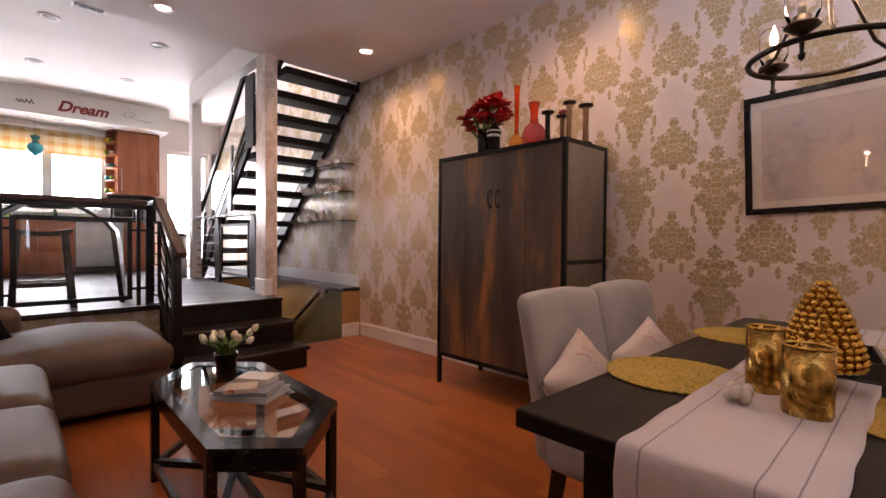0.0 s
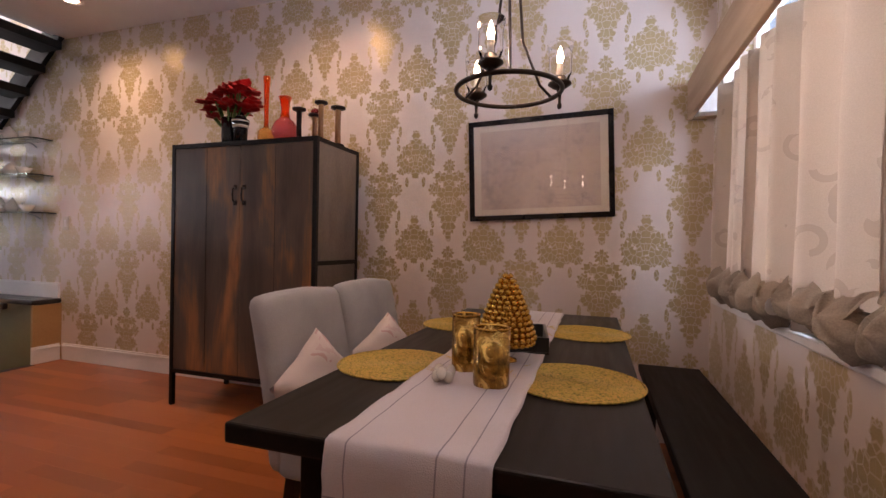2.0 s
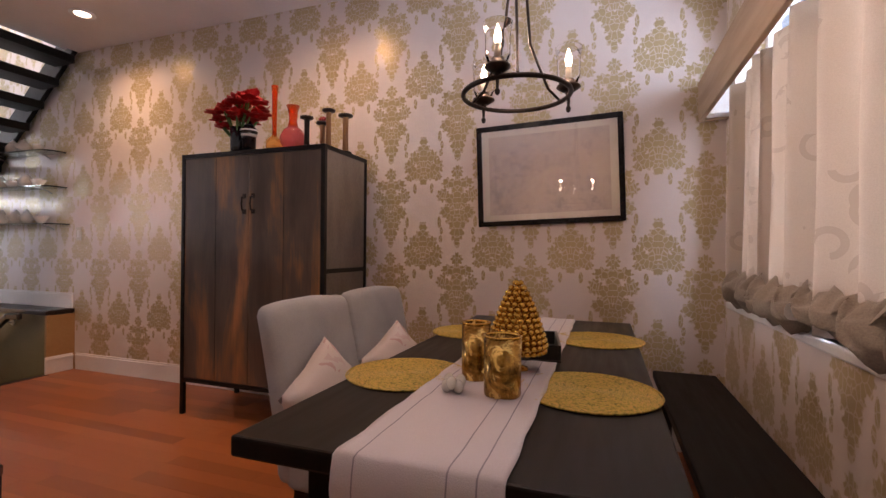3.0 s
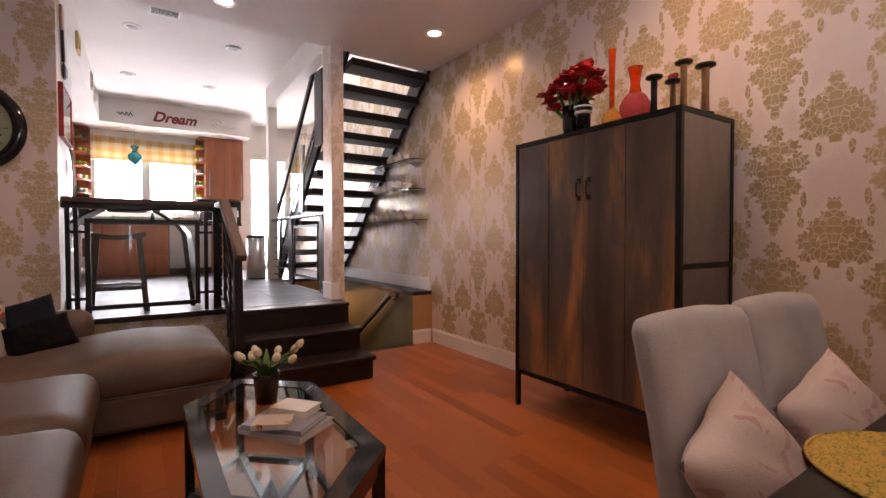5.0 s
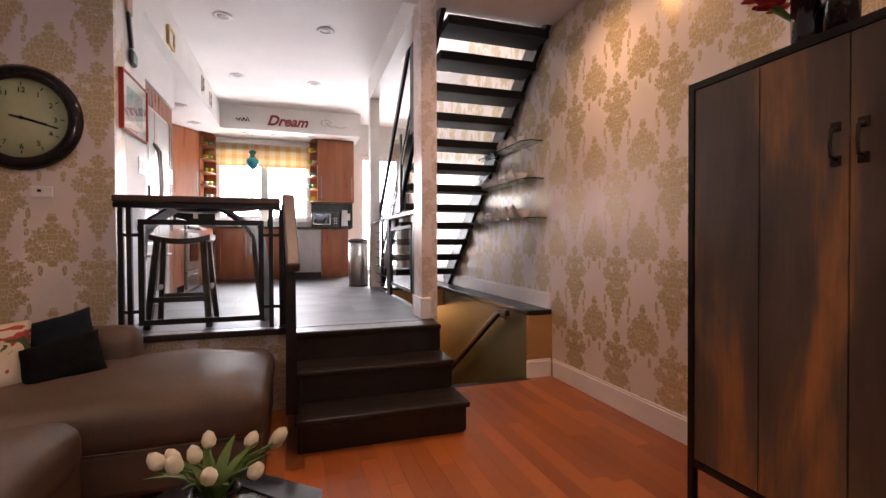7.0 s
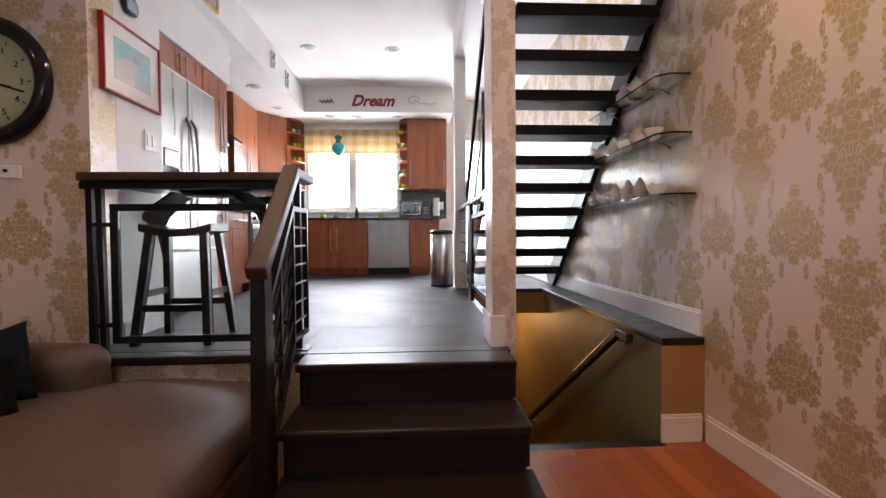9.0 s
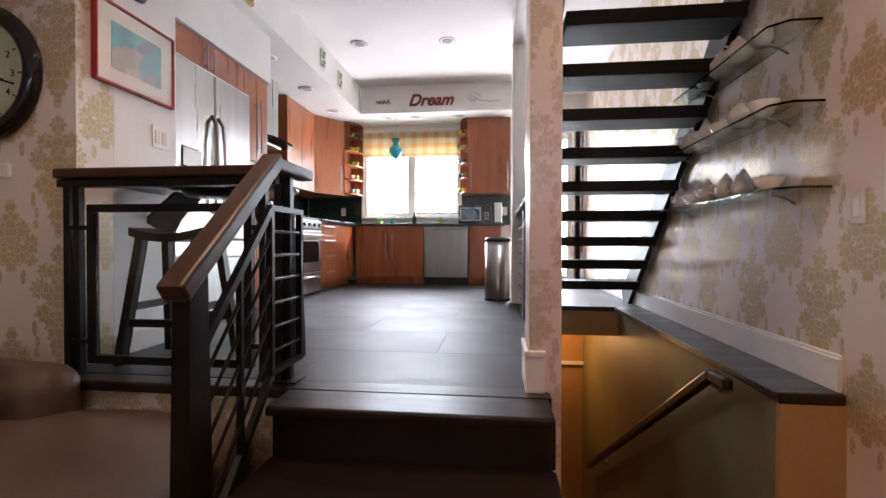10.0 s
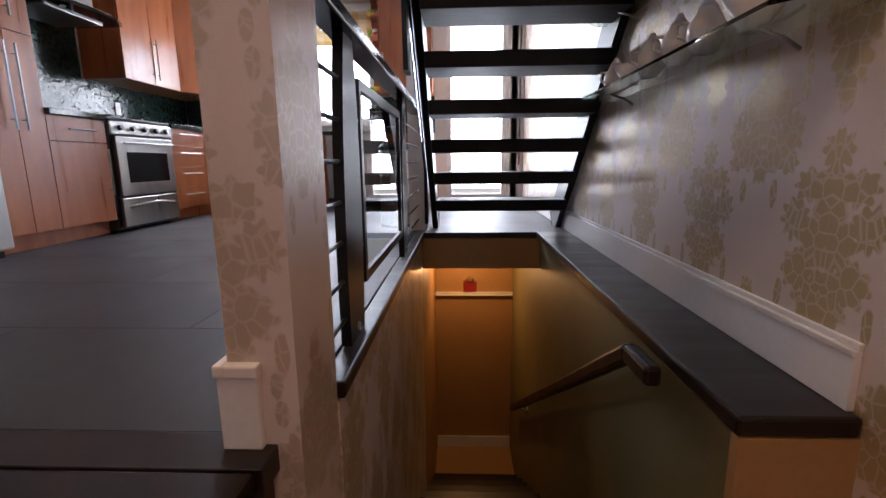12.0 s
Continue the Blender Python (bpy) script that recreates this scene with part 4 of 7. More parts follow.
def wall_clock():
    c = thing("wall_clock", "large round black wall clock with pale green dial", "clock", (-0.555, 4.57, 1.88), 0)
    ring = lathe([(0.235, 0.0), (0.31, 0.0), (0.315, 0.02), (0.29, 0.045), (0.26, 0.05), (0.238, 0.03)], 56)
    for bm, nm, m, lab in ((ring, "case", M_GLOSSBLACK, ""), (lathe([(0, 0.001), (0.2345, 0.001), (0.2345, 0.012), (0, 0.012)], 48), "dial", M_DIAL, "pale green dial")):
        bmesh.ops.transform(bm, matrix=Matrix.Rotation(radians(90), 4, "X"), verts=bm.verts)
        d = part(nm, bm, m, c, lab)
    for i in range(60):
        a = i * math.pi / 30
        r0 = 0.205 if i % 5 else 0.195
        bm = bar(bmesh.new(), (math.sin(a) * r0, -0.0135, math.cos(a) * r0), (math.sin(a) * 0.215, -0.0135, math.cos(a) * 0.215), 0.002 if i % 5 else 0.005, 0.001, (0, 1, 0))
        if i % 5 == 0:
            part("tick", bm, M_GLOSSBLACK, c)
        else:
            bm.free()
    for k in range(1, 13):
        a = k * math.pi / 6
        text_part("numeral", str(k), 0.045, M_GLOSSBLACK, c, (math.sin(a) * 0.168, -0.0135, math.cos(a) * 0.168 - 0.017), 0.001, align="CENTER")
    for ang, L, w in ((105, 0.13, 0.014), (106, 0.19, 0.009), (-78, 0.06, 0.012)):
        a = radians(ang)
        part("clock_hand", bar(bmesh.new(), (0, -0.017 - w * 0.1, 0), (math.sin(a) * L, -0.017 - w * 0.1, math.cos(a) * L), w, 0.002, (0, 1, 0)), M_GLOSSBLACK, c)
    bm = rod(bmesh.new(), (0, -0.013, 0), (0, -0.023, 0), 0.012)
    part("hub", bm, M_GLOSSBLACK, c)


def text_part(name, words, size, material, parent, at, depth=0.002, align="LEFT", shear=0.0, rz=0.0, bold=0.0):
    cu = bpy.data.curves.new(name, "FONT")
    cu.offset = bold
    cu.body, cu.size, cu.extrude, cu.align_x, cu.shear = words, size, depth, align, shear
    tmp = bpy.data.objects.new(name, cu)
    me = bpy.data.meshes.new_from_object(tmp)
    bpy.data.objects.remove(tmp)
    bpy.data.curves.remove(cu)
    me.transform(Matrix.Translation(at) @ Matrix.Rotation(radians(rz), 4, "Z") @ Matrix.Rotation(radians(90), 4, "X"))
    me.materials.clear()
    me.materials.append(material)
    ob = new(name, me)
    ob.parent = parent
    return ob


M_DIAL = mottled("pale_green_dial", (0.42, 0.44, 0.24), (0.50, 0.52, 0.30), 3, 0.5, bump=0.02)
wall_clock()
t = thing("thermostat", "small pale wall thermostat with a slot", "thermostat", (-0.46, 4.57, 1.44))
part("cover", slab(-0.055, 0.055, -0.02, 0.0, -0.03, 0.035, 0.006), M_TRIM, t)
part("display", slab(-0.02, 0.0, -0.022, -0.0205, 0.0, 0.015), M_GLOSSBLACK, t)


def picture(name, label, at, axis, w, h, frame_w, frame_m, mat_w, art_m, depth=0.03):
    """A framed picture; axis x: its face looks along -x; X: along +x."""
    p = thing(name, label, "picture", at, {"x": -90, "X": 90, "y": 0}[axis])
    bm = bmesh.new()
    for a, b, c, d in ((-w / 2, w / 2, -h / 2, -h / 2 + frame_w), (-w / 2, w / 2, h / 2 - frame_w, h / 2), (-w / 2, -w / 2 + frame_w, -h / 2 + frame_w, h / 2 - frame_w), (w / 2 - frame_w, w / 2, -h / 2 + frame_w, h / 2 - frame_w)):
        box(bm, a, b, -depth, 0, c, d, 0.002, 1)
    part("frame", bm, frame_m, p)
    part("mount", slab(-w / 2 + frame_w, w / 2 - frame_w, -depth + 0.014, -0.004, -h / 2 + frame_w, h / 2 - frame_w), M_MOUNT, p, "pale mount board")
    if art_m:
        part("print", slab(-w / 2 + frame_w + mat_w, w / 2 - frame_w - mat_w, -depth + 0.012, -depth + 0.0135, -h / 2 + frame_w + mat_w * 0.85, h / 2 - frame_w - mat_w * 0.85), art_m, p, "printed sheet")
    g = part("glazing", slab(-w / 2 + frame_w, w / 2 - frame_w, -depth + 0.006, -depth + 0.008, -h / 2 + frame_w, h / 2 - frame_w), M_PICGLASS, p)
    g.visible_shadow = False
    return p


M_PICGLASS = glass("picture_glass", (1, 1, 1))
M_MOUNT = mottled("mount_board", (0.58, 0.55, 0.50), (0.64, 0.61, 0.56), 4, 0.8, bump=0.05)


def faint_print():
    n = Nodes("faint_old_map")
    v = n.coords("Object")
    a, b = n.noise(v, 5, 6, 0.65), n.noise(v, 30, 4, 0.7)
    col = n.ramp(n.m("ADD", n.m("MULTIPLY", a, 0.6), n.m("MULTIPLY", b, 0.4)), (0.36, (0.36, 0.32, 0.33)), (0.5, (0.50, 0.44, 0.42)), (0.6, (0.52, 0.46, 0.42)))
    return n.set(Base_Color=col, Roughness=0.8)


p = picture("framed_map", "wide faded print in a black frame on the papered wall", (XR - 0.002, 0.262, 1.608), "x", 0.885, 0.64, 0.032, M_GLOSSBLACK, 0.045, faint_print())
p.matrix_world = Matrix.Translation((XR - 0.002, 0.262, 1.608)) @ Matrix.Rotation(radians(-2.0), 4, "X") @ Matrix.Rotation(radians(-90), 4, "Z")
for dx in (-0.42, 0.42):
    part("clip", slab(dx - 0.012, dx + 0.012, -0.026, -0.0245, -0.06, -0.045), M_GLOSSBLACK, p)


def colour_blocks():
    n = Nodes("teal_abstract_print")
    v = n.coords("Object")
    vo = n.t.nodes.new("ShaderNodeTexVoronoi")
    vo.distance = "CHEBYCHEV"
    vo.inputs["Scale"].default_value = 9
    n.put(vo.inputs["Vector"], v)
    sep = n.t.nodes.new("ShaderNodeSeparateColor")
    n.put(sep.inputs[0], vo.outputs["Color"])
    col = n.ramp(sep.outputs[0], (0.0, (0.05, 0.22, 0.24)), (0.35, (0.12, 0.38, 0.38)), (0.6, (0.10, 0.12, 0.18)), (0.8, (0.45, 0.40, 0.34)), (1.0, (0.30, 0.06, 0.06)))
    return n.set(Base_Color=col, Roughness=0.6)


M_REDFRAME = mottled("red_lacquer_frame", (0.30, 0.02, 0.015), (0.38, 0.035, 0.025), 5, 0.3, bump=0.05)
M_GOLDFRAME = mottled("gilt_frame", (0.45, 0.28, 0.08), (0.60, 0.40, 0.14), 9, 0.35, 0.7, 0.2)
picture("framed_print", "teal abstract print with pale mount in a red frame", (XA, 4.905, 2.075), "X", 0.52, 0.395, 0.012, M_REDFRAME, 0.085, colour_blocks())
picture("gilt_picture", "small gilt-framed picture high on the soffit", (XA, 5.94, 3.0), "X", 0.21, 0.17, 0.025, M_GOLDFRAME, 0.03, None, 0.025)
M_GLAZEGREEN = mottled("green_glazed_ceramic", (0.05, 0.14, 0.05), (0.16, 0.28, 0.10), 20, 0.2)
t = thing("guitar_ornament", "small dark guitar shaped wall ornament", "wall ornament", (XA, 4.84, 2.50))
bm = bmesh.new()
puff(bm, 0.012, 0.06, -0.08, 0.02, 0.15, 0.12, 2.4, 10)
part("bowl", bm, M_BLACK, t)
part("face", slab(0.022, 0.028, 0.015, 0.105, -0.12, -0.05, 0.003), mottled("blue_grey_enamel", (0.16, 0.24, 0.28), (0.24, 0.33, 0.36), 6, 0.4), t, "blue grey face")
part("neck", bar(bmesh.new(), (0.012, 0.03, -0.02), (0.012, -0.03, 0.20), 0.02, 0.035), M_DARKWOOD, t)
part("figure", slab(0.002, 0.02, -0.07, 0.04, 0.20, 0.38, 0.006), mottled("rose_enamel", (0.42, 0.20, 0.16), (0.5, 0.3, 0.2), 12, 0.4), t, "rose painted plaque")
for y, z in ((7.48, 3.09), (8.02, 3.06)):
    t = thing("leaf_tile", "small green leaf-pattern ceramic ornament", "wall ornament", (XA, y, z), group="leaf ornaments on the soffit")
    part("body", slab(0, 0.018, -0.06, 0.06, -0.10, 0.10, 0.006), M_CREAM, t)
    for k in range(4):
        bm = bmesh.new()
        puff(bm, 0.02, -0.02 + 0.03 * (k % 2), -0.07 + 0.045 * k, 0.012, 0.075, 0.035, 2, 6)
        part("leaf", bm, M_GLAZEGREEN, t)
t = thing("light_switch", "white double light switch plate", "switch", (XA, 5.08, 1.70))
part("plate", slab(0, 0.006, -0.06, 0.06, -0.06, 0.06, 0.002), M_TRIM, t)
for dy in (-0.025, 0.025):
    part("rocker", slab(0.006, 0.010, dy - 0.016, dy + 0.016, -0.033, 0.033, 0.001), M_CREAM, t)
t = thing("light_switch", "small pale switch plate on the papered wall", "switch", (XR, 4.53, 1.25))
part("plate", slab(-0.006, 0, -0.035, 0.035, -0.06, 0.06, 0.002), M_CREAM, t)
part("rocker", slab(-0.010, -0.006, -0.016, 0.016, -0.033, 0.033, 0.001), M_TRIM, t)


# glass shelves with white china
def shelf(z, y0, y1, seed):
    s = thing("glass_shelf", "clear glass wall shelf with clipped corners on steel brackets", "shelf", group="glass shelves on the papered wall")
    part("pane", prism([(XR - 0.002, y0), (2.94, y0), (2.88, y0 + 0.06), (2.88, y1 - 0.08), (2.95, y1), (XR - 0.002, y1)], z - 0.010, z), M_SHELFGLASS, s)
    for y in (y0 + 0.22, y1 - 0.25):
        part("bracket", tube([(XR - 0.001, y, z - 0.055), (XR - 0.04, y, z - 0.03), (2.96, y, z - 0.013)], 0.005, 6), M_STEEL, s, "steel bracket")
    rnd = random.Random(seed)
    y = y0 + 0.26
    while y < y1 - 0.12:
        kind = rnd.choice(("teapot", "bowl", "cup", "jug"))
        china(kind, 2.97 + rnd.uniform(-0.01, 0.01), y, z, rnd)
        y += rnd.uniform(0.15, 0.22)


def china(kind, x, y, z, rnd):
    t = thing(kind, "plain white china %s on a glass shelf" % kind, kind, (x, y, z), rnd.uniform(-40, 40))
    t.matrix_world = t.matrix_world @ Matrix.Scale(1.12, 4)
    if kind == "bowl":
        part("body", lathe([(0, 0), (0.025, 0), (0.028, 0.01), (0.06, 0.06), (0.057, 0.06), (0.02, 0.014), (0, 0.013)]), M_CHINA, t)
    elif kind == "cup":
        part("body", lathe([(0, 0), (0.022, 0), (0.034, 0.03), (0.038, 0.065), (0.035, 0.065), (0.02, 0.008), (0, 0.008)]), M_CHINA, t)
        part("ear", tube([(0.034, 0, 0.05), (0.055, 0, 0.045), (0.055, 0, 0.025), (0.032, 0, 0.02)], 0.004, 6), M_CHINA, t)
    else:
        k = 1.0 if kind == "teapot" else 0.75
        part("body", lathe([(0, 0), (0.035 * k, 0), (0.058 * k, 0.03), (0.058 * k, 0.06), (0.035 * k, 0.09), (0.028 * k, 0.10), (0, 0.10)]), M_CHINA, t)
        part("spout", tube([(0.05 * k, 0, 0.04), (0.075 * k, 0, 0.055), (0.09 * k, 0, 0.09)], [0.013, 0.009, 0.006], 8), M_CHINA, t)
        part("ear", tube([(-0.05 * k, 0, 0.07), (-0.082 * k, 0, 0.07), (-0.085 * k, 0, 0.04), (-0.054 * k, 0, 0.03)], 0.005, 6), M_CHINA, t)
        part("lid", lathe([(0, 0.101), (0.03 * k, 0.101), (0.012, 0.115), (0.008, 0.125), (0, 0.128)], 16), M_CHINA, t)


M_SHELFGLASS = glass("green_edged_glass", (0.78, 0.93, 0.88))
M_CHINA = mottled("white_china", (0.66, 0.64, 0.62), (0.74, 0.72, 0.70), 5, 0.18, bump=0.02)
for z, y0, y1, sd in ((1.345, 4.66, 6.15, 3), (1.69, 4.70, 6.15, 8), (2.02, 4.72, 5.85, 5)):
    shelf(z, y0, y1, sd)


def sofa():
    s = thing("sectional_sofa", "taupe leather sectional sofa with chaise along the wallpapered wall", "sofa")
    # long run with its front towards +x
    part("base", slab(-0.85, 0.17, 0.98, 3.38, 0.05, 0.27, 0.02), M_LEATHER, s)
    for i, (y0, y1) in enumerate(((1.0, 1.78), (1.78, 2.54), (2.54, 3.34))):
        bm = bmesh.new()
        soft_box(bm, -0.32, (y0 + y1) / 2, 0.335, 1.06, y1 - y0 + 0.004, 0.22, 0.09, 13, 0.03, seed=i)
        c = part("seat_cushion", bm, M_LEATHER, s)
        part("seam", tube([(0.195, y0 + 0.05, 0.30), (0.20, (y0 + y1) / 2, 0.298), (0.195, y1 - 0.05, 0.30)], 0.004, 6), M_LEATHER, c)
        bm = bmesh.new()
        soft_box(bm, -0.80, (y0 + y1) / 2, 0.62, 0.30, y1 - y0, 0.50, 0.11, 11, 0.02, seed=i + 7)
        part("back_cushion", bm, M_LEATHER, s)
    # chaise along the landing wall
    part("chaise_base", slab(-0.85, 0.85, 3.40, 4.43, 0.05, 0.26, 0.03), M_LEATHER, s)
    bm = bmesh.new()
    soft_box(bm, 0.07, 3.90, 0.335, 1.59, 1.04, 0.22, 0.10, 17, 0.03, seed=3)
    for v in bm.verts:
        if v.co.z > 0.35:
            v.co.z += 0.05 * math.exp(-((v.co.x - 0.45) / 0.35) ** 2) * max(0.0, 1 - ((v.co.y - 3.9) / 0.6) ** 2)
    c = part("chaise_cushion", bm, M_LEATHER, s)
    part("seam", tube([(-0.6, 3.392, 0.255), (0.4, 3.388, 0.255), (0.85, 3.40, 0.258)], 0.005, 6), M_LEATHER, c)
    bm = bmesh.new()
    soft_box(bm, -0.41, 4.31, 0.48, 1.06, 0.24, 0.32, 0.09, 13, 0.02, seed=9)
    part("backrest", bm, M_LEATHER, s)
    for x, y in ((-0.75, 1.05), (0.1, 1.05), (0.80, 3.47), (0.78, 4.38), (-0.75, 4.38), (0.1, 3.3)):
        part("foot", slab(x - 0.03, x + 0.03, y - 0.03, y + 0.03, 0, 0.05), M_DARKWOOD, s)


sofa()


def pillow(name_label, at, rx, rz, size, mat, thick=0.14, category="cushion", tilt=0):
    p = thing("cushion", name_label, category, at)
    p.matrix_world = pose(*at, rx, tilt, rz)
    bm = bmesh.new()
    n = 14
    lo, hi = [], []
    for side, rows in ((-1, lo), (1, hi)):
        for j in range(n + 1):
            row = []
            for i in range(n + 1):
                u, v = i / n * 2 - 1, j / n * 2 - 1
                pinch = 1 - 0.07 * (1 - u * u) * abs(v) ** 2 - 0.0
                pinch2 = 1 - 0.07 * (1 - v * v) * abs(u) ** 2
                h = thick / 2 * max(0.0, (1 - u ** 4) * (1 - v ** 4)) ** 0.55
                row.append(bm.verts.new((u * size[0] / 2 * pinch2, side * h + 0.004 * math.sin(u * 7 + v * 5), v * size[1] / 2 * pinch)))
            rows.append(row)
    for rows in (lo, hi):
        for a, b in zip(rows, rows[1:]):
            for i in range(n):
                bm.faces.new((a[i], a[i + 1], b[i + 1], b[i]))
    bmesh.ops.remove_doubles(bm, verts=bm.verts, dist=0.003)
    part("cover", bm, mat, p, smooth=True)
    return p


M_NAVY = mottled("navy_velvet", (0.005, 0.008, 0.014), (0.012, 0.018, 0.028), 5, 0.9, bump=0.4, Specular_IOR_Level=0.15)
M_BLACKFUR = mottled("black_plush", (0.004, 0.004, 0.005), (0.009, 0.009, 0.010), 20, 0.95, bump=0.8, Specular_IOR_Level=0.1)


def floral(name, ground, a, b):
    n = Nodes(name)
    v = n.coords("Object")
    f = n.noise(v, 7, 2, 0.5, 1.5)
    g = n.noise(v, 9, 2, 0.5, 1.0)
    col = n.mix(n.m("GREATER_THAN", f, 0.57), ground, a)
    col = n.mix(n.m("GREATER_THAN", g, 0.61), col, b)
    n.bump(n.noise(v, 220, 2), 0.4)
    return n.set(Base_Color=col, Roughness=0.9)


pillow("navy blue velvet cushion propped on the leather sofa", (-0.20, 4.10, 0.59), -18, 14, (0.34, 0.32), M_NAVY, tilt=-14)
pillow("black plush cushion lying against the sofa back", (-0.11, 3.92, 0.535), -32, 20, (0.34, 0.25), M_BLACKFUR, tilt=-12)
pillow("cream cushion with red and green flowers on the sofa", (-0.42, 3.86, 0.575), -22, 34, (0.42, 0.36), floral("flower_print_cloth", (0.55, 0.47, 0.36), (0.36, 0.05, 0.04), (0.06, 0.09, 0.04)))


def coffee_table():
    c = thing("coffee_table", "black elongated hexagonal coffee table with inset glass top", "table", (0.78, 2.06, 0))
    out = [(-0.26, -0.50), (-0.03, -0.70), (0.27, -0.40), (0.28, 0.40), (0.0, 0.65), (-0.25, 0.38)]
    m = Vector((0, 0))
    inn = [(x * 0.76, y * 0.86) for x, y in out]
    for i in range(6):
        a, b, p, q = out[i], out[(i + 1) % 6], inn[(i + 1) % 6], inn[i]
        part("top_rail", prism([a, b, p, q], 0.425, 0.452), M_GLOSSBLACK, c)
    part("pane", prism([(x * 0.765, y * 0.863) for x, y in out], 0.440, 0.4485), M_TABLEGLASS, c, "greenish bevelled glass")
    for i, (x, y) in enumerate(out):
        bm = slab(x * 0.93 - 0.017, x * 0.93 + 0.017, y * 0.955 - 0.017, y * 0.955 + 0.017, 0, 0.425, 0.002)
        part("leg", bm, M_GLOSSBLACK, c)
        j = (i + 1) % 6
        part("apron", bar(bmesh.new(), (x * 0.93, y * 0.955, 0.395), (out[j][0] * 0.93, out[j][1] * 0.955, 0.395), 0.02, 0.055), M_GLOSSBLACK, c)
        part("stretcher", bar(bmesh.new(), (x * 0.93, y * 0.955, 0.09), (0, 0, 0.12), 0.028, 0.028), M_BLACKPAINT, c)
        part("low_rail", bar(bmesh.new(), (x * 0.93, y * 0.955, 0.075), (out[j][0] * 0.93, out[j][1] * 0.955, 0.075), 0.022, 0.03), M_BLACKPAINT, c)
    part("finial", lathe([(0, 0.10), (0.035, 0.105), (0.03, 0.14), (0.018, 0.15), (0.032, 0.18), (0.02, 0.21), (0.006, 0.235), (0, 0.24)], 20), M_BLACKPAINT, c)


M_BLACKPAINT = mottled("black_lacquer", (0.010, 0.010, 0.011), (0.020, 0.019, 0.019), 7, 0.30, bump=0.03)
M_TABLEGLASS = glass("table_glass", (0.72, 0.92, 0.90))
coffee_table()


def tulips(x, y, z):
    t = thing("tulip_pot", "black tapered pot of white tulips on the glass table", "potted plant", (x, y, z))
    part("pot", lathe([(0, 0), (0.042, 0), (0.052, 0.115), (0.056, 0.12), (0.048, 0.12), (0.044, 0.10), (0, 0.10)], 28), M_GLOSSBLACK, t)
    rnd = random.Random(2)
    for i in range(10):
        a = i * 2.4
        r = rnd.uniform(0.05, 0.13)
        top = Vector((math.cos(a) * r, math.sin(a) * r, rnd.uniform(0.18, 0.25) - r * 0.3))
        part("stem", tube([(math.cos(a) * 0.015, math.sin(a) * 0.015, 0.10), tuple(top * 0.6 + Vector((0, 0, 0.06))), tuple(top)], 0.003, 6), M_STEM, t)
        bm = lathe([(0.004, -0.002), (0.014, 0.006), (0.017, 0.018), (0.012, 0.034), (0.002, 0.042)], 10)
        d = (top - Vector((0, 0, 0.05))).normalized()
        bmesh.ops.transform(bm, matrix=Matrix.Translation(top) @ d.to_track_quat("Z", "Y").to_matrix().to_4x4(), verts=bm.verts)
        part("bloom", bm, M_TULIP, t, "white tulip bloom")
    for i in range(11):
        a = i * 1.9 + 0.6
        bm = bmesh.new()
        L = rnd.uniform(0.11, 0.17)
        side = Vector((-math.sin(a), math.cos(a), 0))
        rows = []
        for k in range(6):
            s = k / 5
            p = Vector((math.cos(a), math.sin(a), 0)) * (0.02 + L * 0.75 * s * s) + Vector((0, 0, 0.10 + L * s * (1.0 - 0.35 * s)))
            w = 0.013 * math.sin(math.pi * (0.15 + 0.85 * s)) + 0.0008
            rows.append([bm.verts.new(p - side * w), bm.verts.new(p + Vector((0, 0, -0.003))), bm.verts.new(p + side * w)])
        for r0, r1 in zip(rows, rows[1:]):
            for j in (0, 1):
                bm.faces.new((r0[j], r0[j + 1], r1[j + 1], r1[j]))
        part("leaf", bm, M_STEM, t, smooth=True)


M_TULIP = mottled("tulip_petal", (0.66, 0.60, 0.42), (0.78, 0.75, 0.62), 30, 0.6)
tulips(0.82, 2.30, 0.453)


def book(x, y, z, w, d, h, rz, cover, label):
    b = thing("book", label, "book", (x, y, z), rz)
    part("cover", slab(-w / 2, w / 2, -d / 2, d / 2, 0, 0.003), cover, b)
    part("cover", slab(-w / 2, w / 2, -d / 2, d / 2, h - 0.003, h), cover, b)
    part("spine", slab(-w / 2 - 0.003, -w / 2, -d / 2, d / 2, 0, h), cover, b)
    part("page_block", slab(-w / 2 + 0.001, w / 2 - 0.005, -d / 2 + 0.004, d / 2 - 0.004, 0.0032, h - 0.0032), M_MOUNT, b, "pale paper pages")


M_SKYBLUE = mottled("dull_blue_cover", (0.16, 0.20, 0.30), (0.28, 0.30, 0.36), 5, 0.35)
M_MAGBLUE = mottled("pale_blue_cover", (0.40, 0.42, 0.48), (0.5, 0.5, 0.55), 6, 0.35)
M_MAGRED = floral("patterned_cover", (0.55, 0.50, 0.44), (0.45, 0.16, 0.05), (0.40, 0.03, 0.05))
book(0.82, 1.98, 0.453, 0.19, 0.26, 0.024, 35, M_MAGBLUE, "thick pale blue picture book on the glass table")
book(0.81, 1.965, 0.478, 0.17, 0.23, 0.018, 42, M_SKYBLUE, "thin dull blue art book lying in the stack")
book(0.76, 1.93, 0.497, 0.09, 0.12, 0.018, 62, M_MAGRED, "small orange and red patterned book on the stack")
book(0.86, 2.01, 0.497, 0.10, 0.15, 0.024, 38, M_CREAM, "short cream paperback on top of the stack")


